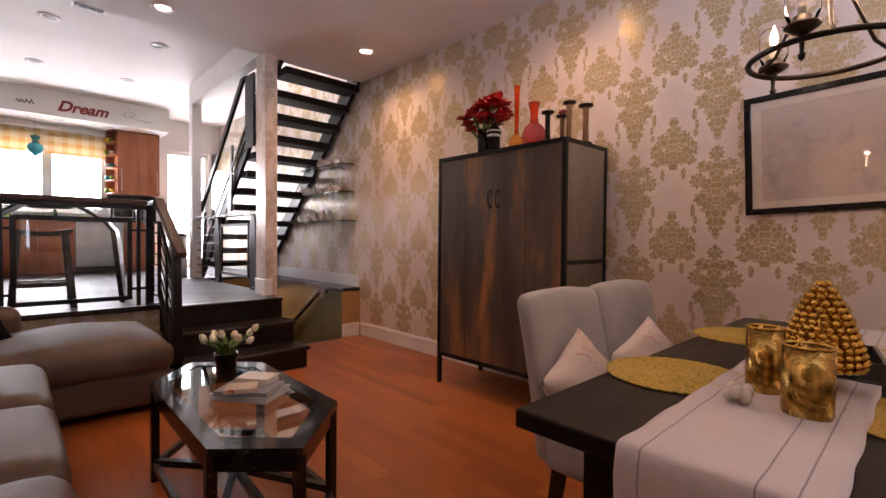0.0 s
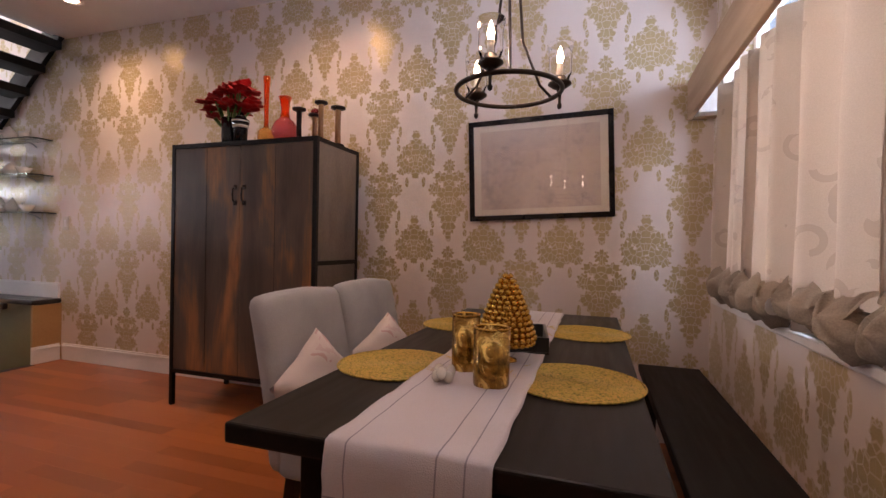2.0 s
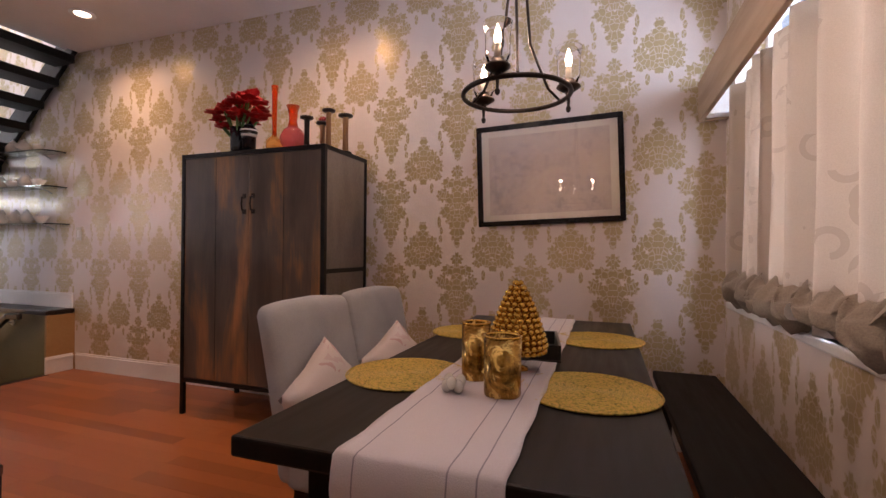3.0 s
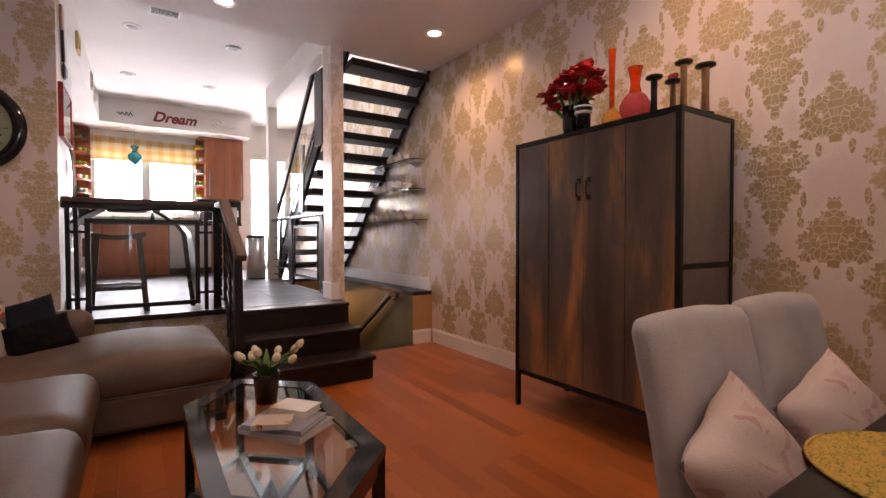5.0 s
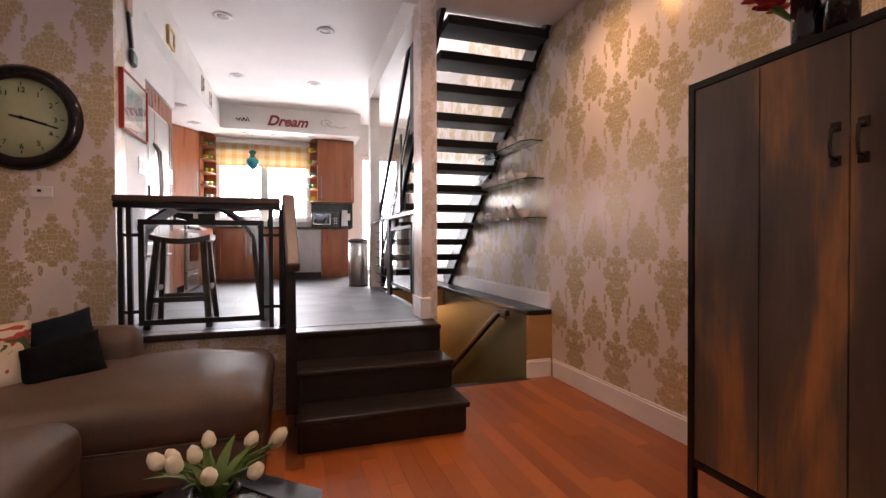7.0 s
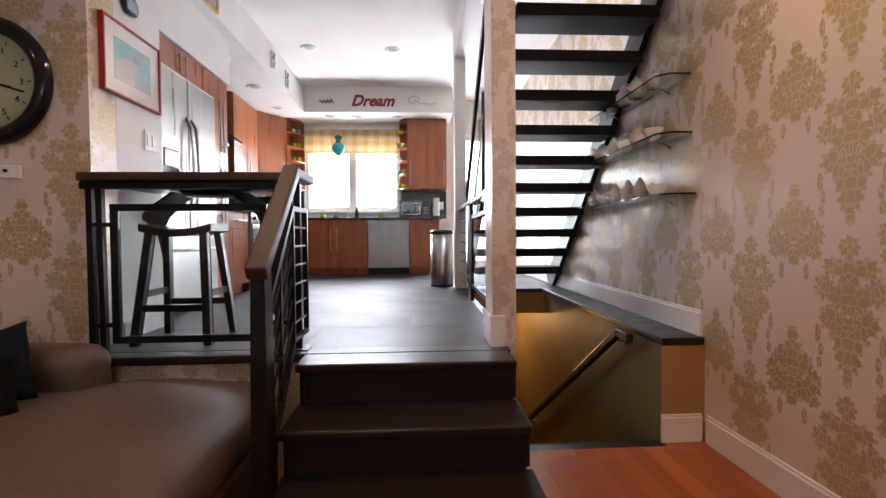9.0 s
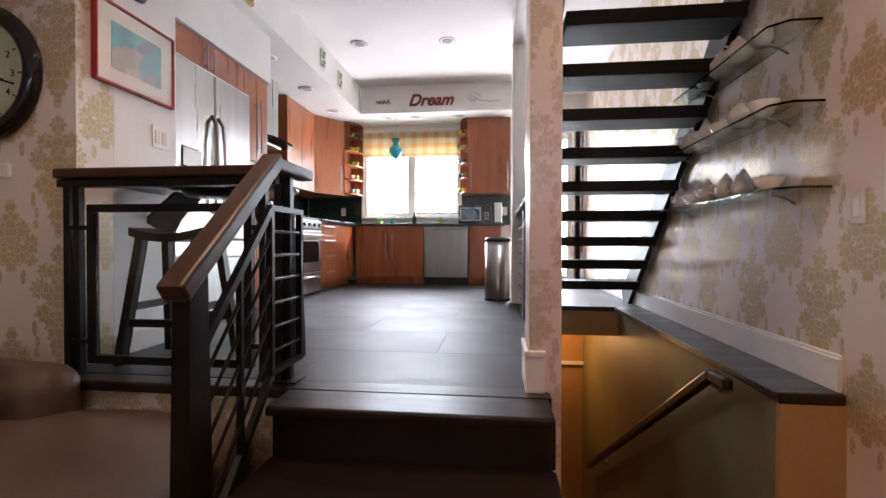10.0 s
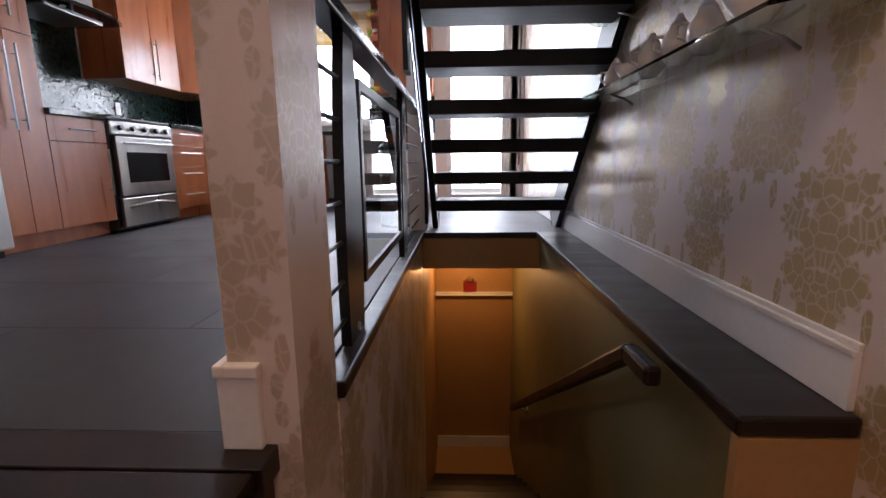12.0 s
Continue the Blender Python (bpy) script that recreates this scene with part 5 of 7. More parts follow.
def dining_table():
    t = thing("dining_table", "long espresso brown dining table with thick legs", "table")
    part("tabletop", slab(0.873, 2.69, -0.20, 0.612, 0.715, 0.757, 0.006), M_TABLE, t)
    for x in (0.96, 2.51):
        for y in (-0.10, 0.41):
            part("leg", slab(x, x + 0.085, y, y + 0.085, 0, 0.715, 0.004), M_TABLE, t)
    for y in (-0.08, 0.45):
        part("apron", slab(1.045, 2.51, y, y + 0.025, 0.63, 0.714), M_TABLE, t)
    for x in (0.985, 2.54):
        part("apron", slab(x, x + 0.025, -0.054, 0.45, 0.63, 0.714), M_TABLE, t)


dining_table()
b = thing("dining_bench", "long dark wooden bench under the window", "bench")
part("seat", slab(1.0, 2.98, -0.64, -0.33, 0.42, 0.46, 0.005), M_BENCH, b)
for x in (1.08, 2.83):
    for y in (-0.62, -0.41):
        part("leg", slab(x, x + 0.06, y, y + 0.06, 0, 0.42, 0.003), M_TABLE, b)
    part("rail", slab(x + 0.015, x + 0.045, -0.56, -0.41, 0.34, 0.419), M_TABLE, b)


def dining_chair():
    c = thing("dining_chair", "upholstered pale grey linen dining chair with dark wooden legs", "chair", (0, 0, 0), group="chairs at the dining table")
    bm = bmesh.new()
    soft_box(bm, 0, 0.0, 0.425, 0.49, 0.50, 0.15, 0.045, 9, 0.012, seed=2)
    part("seat", bm, M_LINEN, c)
    bm = bmesh.new()
    soft_box(bm, 0, 0, -0.01, 0.49, 0.078, 0.56, 0.035, 12, seed=4)
    for v in bm.verts:
        s = max(0.0, (v.co.z + 0.29) / 0.58)
        v.co = Vector((v.co.x * (1 - 0.02 * s), v.co.y + 0.235 + 0.11 * s ** 1.3 - 0.03 * (1 - (v.co.x / 0.25) ** 2) * s * 0.5, v.co.z + 0.662 + 0.012 * (1 - (v.co.x / 0.25) ** 2) * s))
    part("backrest", bm, M_LINEN, c)
    for x in (-0.20, 0.20):
        for y, ty in ((-0.20, -0.21), (0.19, 0.25)):
            bm = prism([(x - 0.02, y - 0.02), (x + 0.02, y - 0.02), (x + 0.02, y + 0.02), (x - 0.02, y + 0.02)], 0, 0.39)
            for v in bm.verts:
                if v.co.z < 0.1:
                    v.co = Vector((x + (v.co.x - x) * 0.7, ty + (v.co.y - y) * 0.7, 0))
            part("leg", bm, M_DARKWOOD, c)
    return c


ch = dining_chair()
ch.matrix_world = pose(1.607, 0.635, 0, 0, 0, 0)
copy_thing(ch, pose(2.12, 0.645, 0, 0, 0, -2))
M_PINKPRINT = floral("blush_print_cloth", (0.58, 0.50, 0.47), (0.50, 0.34, 0.32), (0.54, 0.42, 0.40))
for x in (1.63, 2.15):
    p = pillow("white and blush printed cushion with dark red tassel", (x - 0.19, 0.765, 0.65 if x < 2 else 0.635), -30, 8 if x < 2 else -6, (0.32, 0.26), M_PINKPRINT, 0.11, tilt=-24)
    p["group"] = "cushions on the chairs"
    bm = bmesh.new()
    puff(bm, 0.125, -0.055, -0.085, 0.055, 0.05, 0.05, 2, 8)
    part("tassel", bm, mottled("dark_red_wool", (0.10, 0.005, 0.008), (0.2, 0.012, 0.015), 60, 0.95), p, "dark red tassel")


# runner, mats and things on the table
def runner():
    r = thing("table_runner", "white cotton table runner with thin grey stripes hanging over the end", "table runner")
    bm = bmesh.new()
    TX0, TX1, Y0, Y1, T = 0.869, 2.695, 0.068, 0.375, 0.7595
    path = [(TX0 - 0.008, 0.46)] + [(TX0 - 0.006 + 0.003 * math.sin(k * 2.1), 0.46 + k * 0.03) for k in range(1, 10)] + [(TX0 - 0.001, T - 0.004), (TX0 + 0.012, T)]
    path += [(TX0 + 0.012 + (TX1 - TX0 - 0.024) * k / 60, T) for k in range(1, 61)] + [(TX1 + 0.003, T - 0.006), (TX1 + 0.006, 0.60)]
    rows = []
    for i, (x, z) in enumerate(path):
        row = []
        for j in range(25):
            v = j / 24
            skew = 0.0
            wob = 0.002 * math.sin(x * 31) * (1 if j in (0, 24) else 0.3)
            f = 0.012 * math.sin(v * 9 + 1) * max(0, (T - z) / 0.3) if x < 1 else 0
            row.append(bm.verts.new((x - abs(f), Y0 + (Y1 - Y0) * v + wob - 0.02 * max(0, T - z) * (1 if v < .5 else -1), z + 0.003 * noise.noise(Vector((x * 14, v * 6, 0))) + 0.003)))
        rows.append(row)
    for a, b in zip(rows, rows[1:]):
        for j in range(24):
            bm.faces.new((a[j], a[j + 1], b[j + 1], b[j]))
    n = Nodes("striped_cotton")
    x, y, z = n.position()
    weave = n.noise(n.world_vector((1, 1, 1)), 420, 2)
    line = 0.0
    for c in (0.115, 0.165, 0.335):
        line = n.m("MAXIMUM", line, n.m("LESS_THAN", n.m("ABSOLUTE", n.m("SUBTRACT", y, c)), 0.0016))
    line = n.m("MAXIMUM", line, n.m("LESS_THAN", n.m("ABSOLUTE", n.m("SUBTRACT", z, 0.66)), 0.0016))
    col = n.mix(line, n.mix(weave, (0.50, 0.45, 0.46), (0.62, 0.57, 0.58)), (0.28, 0.25, 0.28))
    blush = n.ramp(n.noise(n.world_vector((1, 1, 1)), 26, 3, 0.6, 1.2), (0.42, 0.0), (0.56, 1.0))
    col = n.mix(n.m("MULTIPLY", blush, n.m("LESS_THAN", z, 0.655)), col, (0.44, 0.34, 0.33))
    n.bump(weave, 0.5)
    mat = n.set(Base_Color=col, Roughness=0.92)
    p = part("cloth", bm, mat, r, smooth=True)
    md = p.modifiers.new("thickness", "SOLIDIFY")
    md.thickness = 0.0015
    md.offset = 1
    hem = slab(TX0 - 0.016, TX0 - 0.011, Y0 + 0.008, Y1 - 0.008, 0.458, 0.472, 0.0015)
    part("hem", hem, mat, r)


runner()


def placemat():
    t = thing("placemat", "round gold and green woven placemat on the dining table", "placemat", (0, 0, 0), group="placemats on the dining table")
    bm = bmesh.new()
    prof = [(0.0, 0.0), (0.172, 0.0)]
    top = []
    k = 26
    for i in range(k):
        r0 = 0.172 * (1 - i / k)
        top += [(r0, 0.001), (r0 - 0.172 / k * 0.5, 0.005)]
    lathe(prof + top + [(0, 0.002)], 48, bm)
    n = Nodes("gold_woven_cord")
    v = n.coords("Object")
    g = n.noise(v, 140, 3)
    col = n.ramp(g, (0.32, (0.20, 0.16, 0.03)), (0.5, (0.50, 0.36, 0.06)), (0.66, (0.62, 0.36, 0.10)))
    n.bump(g, 0.7)
    cord = n.set(Base_Color=col, Roughness=0.55, Metallic=0.25)
    part("woven_disc", bm, cord, t)
    part("edge_cord", tube([(0.1745 * math.cos(a * math.pi / 24), 0.1745 * math.sin(a * math.pi / 24), 0.003) for a in range(49)], 0.0028, 6), cord, t)
    return t


pm = placemat()
pm.matrix_world = pose(1.40, 0.47, 0.7585)
for x, y in ((1.41, -0.035), (2.14, 0.48), (2.14, -0.05)):
    copy_thing(pm, pose(x, y, 0.7585 if y > 0.3 else 0.7585))


def mercury(name):
    n = Nodes(name)
    v = n.coords("Object")
    g = n.noise(v, 16, 5, 0.7, 1.0)
    col = n.ramp(g, (0.35, (0.10, 0.045, 0.008)), (0.5, (0.42, 0.23, 0.045)), (0.62, (0.80, 0.55, 0.18)))
    n.bump(g, 0.1)
    return n.set(Base_Color=col, Roughness=n.ramp(g, (0.3, 0.12), (0.7, 0.35)), Metallic=0.8)


M_GOLD = mottled("polished_gold", (0.62, 0.34, 0.06), (0.80, 0.50, 0.12), 20, 0.22, 1.0, 0.1)
M_MERC = mercury("mercury_glass")
for x, y, h, r in ((1.29, 0.165, 0.145, 0.046), (1.41, 0.265, 0.155, 0.040)):
    t = thing("candle_holder", "gold mercury glass candle holder on the white runner", "candle holder", (x, y, 0.762), group="mercury glass holders")
    part("body", lathe([(0, 0), (r * 0.95, 0), (r, 0.008), (r, h), (r - 0.004, h), (r - 0.004, 0.012), (0, 0.012)], 36), M_MERC, t)
    part("rim", lathe([(r - 0.005, h + 0.0005), (r + 0.0012, h + 0.0005), (r + 0.0012, h + 0.004), (r - 0.005, h + 0.004), (r - 0.005, h + 0.0005)], 36), M_GOLD, t)
    part("tealight", lathe([(0, 0.0125), (0.019, 0.0125), (0.019, 0.028), (0, 0.027)], 20), M_TRIM, t, "small white wax tealight")


def cone_tree():
    t = thing("ornament_tree", "gold beaded cone tree on a slim foot", "ornament", (1.55, 0.175, 0.762))
    part("foot", lathe([(0, 0), (0.035, 0), (0.032, 0.008), (0.008, 0.016), (0.008, 0.045), (0.02, 0.05), (0, 0.05)], 24), M_GOLD, t)
    H, R = 0.26, 0.084
    part("core", lathe([(0, 0.045), (R * 0.75, 0.05), (R * 0.9, 0.09), (R * 0.6, 0.16), (R * 0.2, 0.245), (0, 0.26)], 24), M_GOLD, t)
    proto = bmesh.new()
    bmesh.ops.create_icosphere(proto, subdivisions=1, radius=1.0)
    me = bpy.data.meshes.new("bead")
    for f in proto.faces:
        f.smooth = True
    for v in proto.verts:
        v.co.x *= 0.0105
        v.co.y *= 0.0105
        v.co.z *= 0.0115
        if v.co.z < 0:
            v.co.z *= 0.6
    proto.to_mesh(me)
    proto.free()
    me.materials.append(M_GOLD)
    rows = 14
    for j in range(rows):
        s = j / (rows - 1)
        r = R * max(0.02, 1.02 - s) ** 0.68 * (1.0 if j else 0.9) + 0.004
        k = max(3, int(2 * math.pi * r / 0.0205))
        for i in range(k):
            a = 2 * math.pi * (i + 0.5 * (j % 2)) / k
            ob = new("bead", me)
            ob.parent = t
            ob.matrix_local = pose(math.cos(a) * r, math.sin(a) * r, 0.06 + s * 0.20)


cone_tree()
t = thing("tray", "square black lacquer tray holding red sprigs on the runner", "tray", (1.80, 0.215, 0.762), 8)
bm = bmesh.new()
box(bm, -0.14, 0.14, -0.14, 0.14, 0, 0.006)
part("base", bm, M_BLACKPAINT, t)
for a, b, c, d in ((-0.14, 0.14, -0.14, -0.13), (-0.14, 0.14, 0.13, 0.14), (-0.14, -0.13, -0.13, 0.13), (0.13, 0.14, -0.13, 0.13)):
    part("side", slab(a, b, c, d, 0.0065, 0.055, 0.001), M_BLACKPAINT, t)
t = thing("red_sprigs", "small heap of dark red berries in the tray", "decoration", (1.78, 0.25, 0.769))
rnd = random.Random(9)
M_BERRY = mottled("dark_red_berry", (0.16, 0.01, 0.012), (0.28, 0.02, 0.02), 40, 0.3)
for i in range(26):
    bm = bmesh.new()
    bmesh.ops.create_icosphere(bm, subdivisions=2, radius=0.012)
    bmesh.ops.translate(bm, verts=bm.verts, vec=(rnd.uniform(-0.07, 0.07), rnd.uniform(-0.06, 0.06), 0.012 + rnd.choice((0, 0.018, 0.036)) * 0.9))
    part("berry", bm, M_BERRY, t, smooth=True)
t = thing("shell_ornament", "small ivory coral ornament on the runner", "ornament", (1.27, 0.285, 0.762))
rnd = random.Random(3)
for i in range(6):
    a = i * 1.05
    bm = bmesh.new()
    puff(bm, math.cos(a) * 0.018, math.sin(a) * 0.018, 0.018 + 0.01 * (i % 2), 0.032, 0.026, 0.034, 2, 7, seed=i)
    part("lobe", bm, M_CREAM, t)


def chandelier():
    c = thing("chandelier", "round dark iron chandelier with three glass candle lights", "chandelier", (1.53, 0.18, 1.585))
    part("ring", tube([(0.158 * math.cos(a * math.pi / 24), 0.158 * math.sin(a * math.pi / 24), 0) for a in range(49)], 0.0075, 8), M_IRON, c)
    for k in range(3):
        a = radians(172 + 120 * k)
        x, y = 0.158 * math.cos(a), 0.158 * math.sin(a)
        part("drip_cup", lathe([(0, 0.012), (0.015, 0.012), (0.036, 0.026), (0.034, 0.032), (0.022, 0.036), (0.02, 0.05), (0, 0.05)], 24, at=(x, y, 0)), M_IRON, c)
        part("finial", lathe([(0, -0.05), (0.006, -0.045), (0.008, -0.036), (0.004, -0.03), (0.006, 0.0), (0.012, 0.012), (0, 0.012)], 14, at=(x, y, 0)), M_IRON, c)
        part("candle", lathe([(0, 0.05), (0.010, 0.05), (0.010, 0.088), (0, 0.088)], 14, at=(x, y, 0)), M_CREAM, c, "ivory candle sleeve")
        part("bulb", lathe([(0, 0.088), (0.007, 0.092), (0.011, 0.108), (0.006, 0.128), (0, 0.142)], 12, at=(x, y, 0)), M_BULB, c, "glowing flame bulb")
        g = part("shade", lathe([(0.026, 0.038), (0.034, 0.06), (0.034, 0.11), (0.040, 0.145), (0.0385, 0.145), (0.0325, 0.11), (0.0325, 0.06), (0.0245, 0.038)], 24, at=(x, y, 0)), M_THINGLASS, c, "clear glass chimney")
        g.visible_shadow = False
        b = math.radians(172 + 120 * k + 40)
        r = 0.158
        pts = [(r * math.cos(a + 0.35), r * math.sin(a + 0.35), 0.004), (r * 0.72 * math.cos(a + 0.35), r * 0.72 * math.sin(a + 0.35), 0.035), (r * 0.3 * math.cos(a + 0.35), r * 0.3 * math.sin(a + 0.35), 0.16), (0.02 * math.cos(a), 0.02 * math.sin(a), 0.42), (0.01 * math.cos(a), 0.01 * math.sin(a), 0.75)]
        part("arm", tube(pts, 0.0045, 6), M_IRON, c)
        lamp("candle_glow", "POINT", (1.53 + x, 0.18 + y, 1.585 + 0.175), (0, 0, 0), 1.8, (1.0, 0.68, 0.45), 0.012)
    part("stem", rod(bmesh.new(), (0, 0, 0.72), (0, 0, CL - 1.585 - 0.02), 0.006), M_IRON, c)
    part("canopy", lathe([(0, CL - 1.585 - 0.03), (0.05, CL - 1.585 - 0.02), (0.06, CL - 1.585), (0, CL - 1.585)], 24), M_IRON, c)


M_BULB = glow("flame_bulb", (1.0, 0.78, 0.50), 22.0)
M_THINGLASS = Nodes("chimney_glass").set(Base_Color=(1.0, 1.0, 1.0), Roughness=0.0, Transmission_Weight=1.0, IOR=1.08)
chandelier()

# ---- kitchen ----
YF = 8.93    # fronts of the north run
CT = 1.395    # counter top


def pull(bm, p, q, out):
    """A straight bar pull on two short studs."""
    p, q, out = Vector(p), Vector(q), Vector(out)
    rod(bm, p + out * 0.03, q + out * 0.03, 0.006, seg=8)
    d = (q - p)
    for s in (0.12, 0.88):
        rod(bm, p + d * s, p + d * s + out * 0.03, 0.004, seg=6)
    return bm


def unit(name, label, axis, a0, a1, z0, z1, depth, fronts, face, group="fitted kitchen units", toe=False):
    """A cabinet unit. axis 'y': front looks along +x at x=face, spans a0..a1 in y; 'x': front looks along -y at y=face."""
    u = thing(name, label, "kitchen cabinet", group=group)

    def blk(s0, s1, d0, d1, za, zb, bev=0.0):
        return slab(face - d1, face - d0, s0, s1, za, zb, bev) if axis == "y" else slab(s0, s1, face + d0, face + d1, za, zb, bev)

    part("body", blk(a0 + 0.001, a1 - 0.001, 0.022, depth, z0 + (0.10 if toe else 0), z1), M_CHERRY, u)
    if toe:
        part("plinth", blk(a0 + 0.001, a1 - 0.001, 0.07, 0.09, z0 + 0.001, z0 + 0.099), M_CHERRY, u)
    out = (1, 0, 0) if axis == "y" else (0, -1, 0)
    for kind, s0, s1, za, zb, h in fronts:
        d = part(kind, blk(s0 + 0.002, s1 - 0.002, 0.0, 0.02, za + 0.002, zb - 0.002, 0.002), M_CHERRY, u)
        if h is None:
            continue
        (sa, ha), (sb, hb) = h
        P = (lambda s, z: (face, s, z)) if axis == "y" else (lambda s, z: (s, face, z))
        part("handle", pull(bmesh.new(), P(sa, ha), P(sb, hb), out), M_STEEL, d, "brushed steel bar handle")
    return u


B0, B1 = LZ, CT - 0.035
# west run, from the fridge inwards
ZD = 1.95
P0, P1, PM = 6.14, 6.51, 6.325
unit("tall_cabinet", "tall cherry wood pantry cabinet with four doors beside the fridge", "y", P0, P1, LZ, 2.499, 0.88,
     [("door", P0, PM, LZ + 0.10, 1.79, ((PM - 0.035, 1.25), (PM - 0.035, 1.72))), ("door", PM, P1, LZ + 0.10, 1.79, ((PM + 0.035, 1.25), (PM + 0.035, 1.72))),
      ("door", P0, PM, 1.79, 2.495, ((PM - 0.035, 1.86), (PM - 0.035, 2.30))), ("door", PM, P1, 1.79, 2.495, ((PM + 0.035, 1.86), (PM + 0.035, 2.30)))], XF, toe=True)
unit("base_cabinet", "cherry base cabinet with one drawer and one door beside the stove", "y", P1, 6.975, B0, B1, 0.88,
     [("drawer", P1, 6.975, B1 - 0.16, B1, ((6.64, B1 - 0.08), (6.85, B1 - 0.08))), ("door", P1, 6.975, B0 + 0.10, B1 - 0.16, ((6.94, B1 - 0.52), (6.94, B1 - 0.20)))], XF, toe=True)
dr = []
for k in range(4):
    zt = B1 - (0.0 if k == 0 else 0.15 + 0.18 * (k - 1))
    zb = B1 - (0.15 + 0.18 * k) if k < 3 else B0 + 0.10
    dr.append(("drawer", 7.70, 8.22, zb, zt, ((7.80, (zt + zb) / 2 + 0.03), (8.10, (zt + zb) / 2 + 0.03))))
unit("drawer_cabinet", "cherry base cabinet with four drawers in the corner", "y", 7.70, 8.22, B0, B1, 0.88, dr, XF, toe=True)
unit("base_cabinet", "plain cherry corner base cabinet with one blank front", "y", 8.22, 8.926, B0, B1, 0.88, [("panel", 8.22, 8.90, B0 + 0.10, B1, None)], XF, toe=True)
unit("fridge_cabinet", "cherry wall cabinet with two doors over the fridge", "y", 5.215, P0, 2.275, 2.499, 0.86,
     [("door", 5.215, 5.68, 2.275, 2.495, ((5.64, 2.30), (5.64, 2.45))), ("door", 5.68, P0, 2.275, 2.495, ((5.72, 2.30), (5.72, 2.45)))], XF)
unit("wall_cabinet", "cherry wall cabinet with two doors beside the hood", "y", 7.97, 8.80, 1.82, 2.899, 0.39,
     [("door", 7.97, 8.385, 1.82, 2.89, ((8.35, 1.87), (8.35, 2.25))), ("door", 8.385, 8.80, 1.82, 2.89, ((8.42, 1.87), (8.42, 2.25)))], -0.71)
# angled corner wall cabinet
t = thing("corner_cabinet", "angled cherry corner wall cabinet with one door", "kitchen cabinet", group="fitted kitchen units")
part("body", prism([(-1.118, 8.802), (-0.735, 8.802), (-0.445, 9.25), (-0.445, KY - 0.002), (-1.118, KY - 0.002)], 1.82, 2.899), M_CHERRY, t)
d = part("door", bar(bmesh.new(), (-0.718, 8.805, 2.355), (-0.440, 9.235, 2.355), 0.02, 1.07, bevel=0.002), M_CHERRY, t)
part("handle", rod(bmesh.new(), (-0.452, 9.165, 1.87), (-0.452, 9.165, 2.25), 0.006), M_STEEL, d, "brushed steel bar handle")


def niche(x0, x1, label, flip):
    """Open corner shelf with rounded boards and small coloured cups."""
    s = thing("open_shelf", label, "shelf", group="open shelves by the window")
    part("back", slab(x0, x1, KY - 0.02, KY - 0.002, 1.84, 2.899), M_CHERRY, s)
    xs = (x0, x0 + 0.018) if flip else (x1 - 0.018, x1)
    part("side", slab(xs[0], xs[1], 9.22, KY - 0.021, 1.84, 2.899), M_CHERRY, s)
    c = (x0 + 0.0, KY - 0.021) if flip else (x1, KY - 0.021)
    sg = 1 if flip else -1
    tops = []
    for k, z in enumerate((1.84, 2.05, 2.26, 2.47, 2.68, 2.878)):
        pts = [(c[0] + sg * 0.019, c[1])] + [(c[0] + sg * (0.019 + (x1 - x0 - 0.02) * math.sin(a)), c[1] - 0.33 * math.cos(a)) for a in [j * math.pi / 16 for j in range(9)]]
        if sg < 0:
            pts = list(reversed(pts))
        part("board", prism(pts, z, z + 0.018), M_CHERRY, s)
        tops.append(z + 0.018)
    cols = (M_YELLOW, M_LIME, M_TEAL, M_CREAM, M_LIME)
    for k, z in enumerate(tops[:5]):
        for j in range(2):
            q = thing("cup", "small glazed coloured cup on a kitchen shelf", "cup", (c[0] + sg * (0.075 + 0.06 * j), KY - 0.16 + 0.03 * j, z), group="cups on the open shelves")
            part("body", lathe([(0, 0), (0.024, 0), (0.034, 0.03), (0.036, 0.07), (0.033, 0.07), (0.022, 0.008), (0, 0.008)], 18), cols[(k + j + (2 if flip else 0)) % 5], q)
            part("ear", tube([(0.034, 0, 0.055), (0.052, 0, 0.05), (0.052, 0, 0.03), (0.032, 0, 0.022)], 0.004, 6), cols[(k + j + (2 if flip else 0)) % 5], q)


M_YELLOW = mottled("yellow_glaze", (0.60, 0.42, 0.03), (0.70, 0.52, 0.06), 8, 0.2)
M_LIME = mottled("lime_glaze", (0.25, 0.40, 0.05), (0.32, 0.5, 0.08), 8, 0.2)
M_TEAL = mottled("teal_glaze", (0.03, 0.22, 0.22), (0.06, 0.30, 0.30), 8, 0.2)
niche(-0.442, -0.24, "cherry open shelf with coloured cups beside the window", True)
niche(1.245, 1.385, "narrow cherry open shelf with cups beside the window", False)
unit("wall_cabinet", "cherry wall cabinet with two doors beside the window", "x", 1.387, 1.97, 1.84, 2.899, 0.32,
     [("door", 1.387, 1.68, 1.84, 2.89, ((1.42, 1.89), (1.42, 2.27))), ("door", 1.68, 1.97, 1.84, 2.89, ((1.93, 1.89), (1.93, 2.27)))], KY - 0.33)
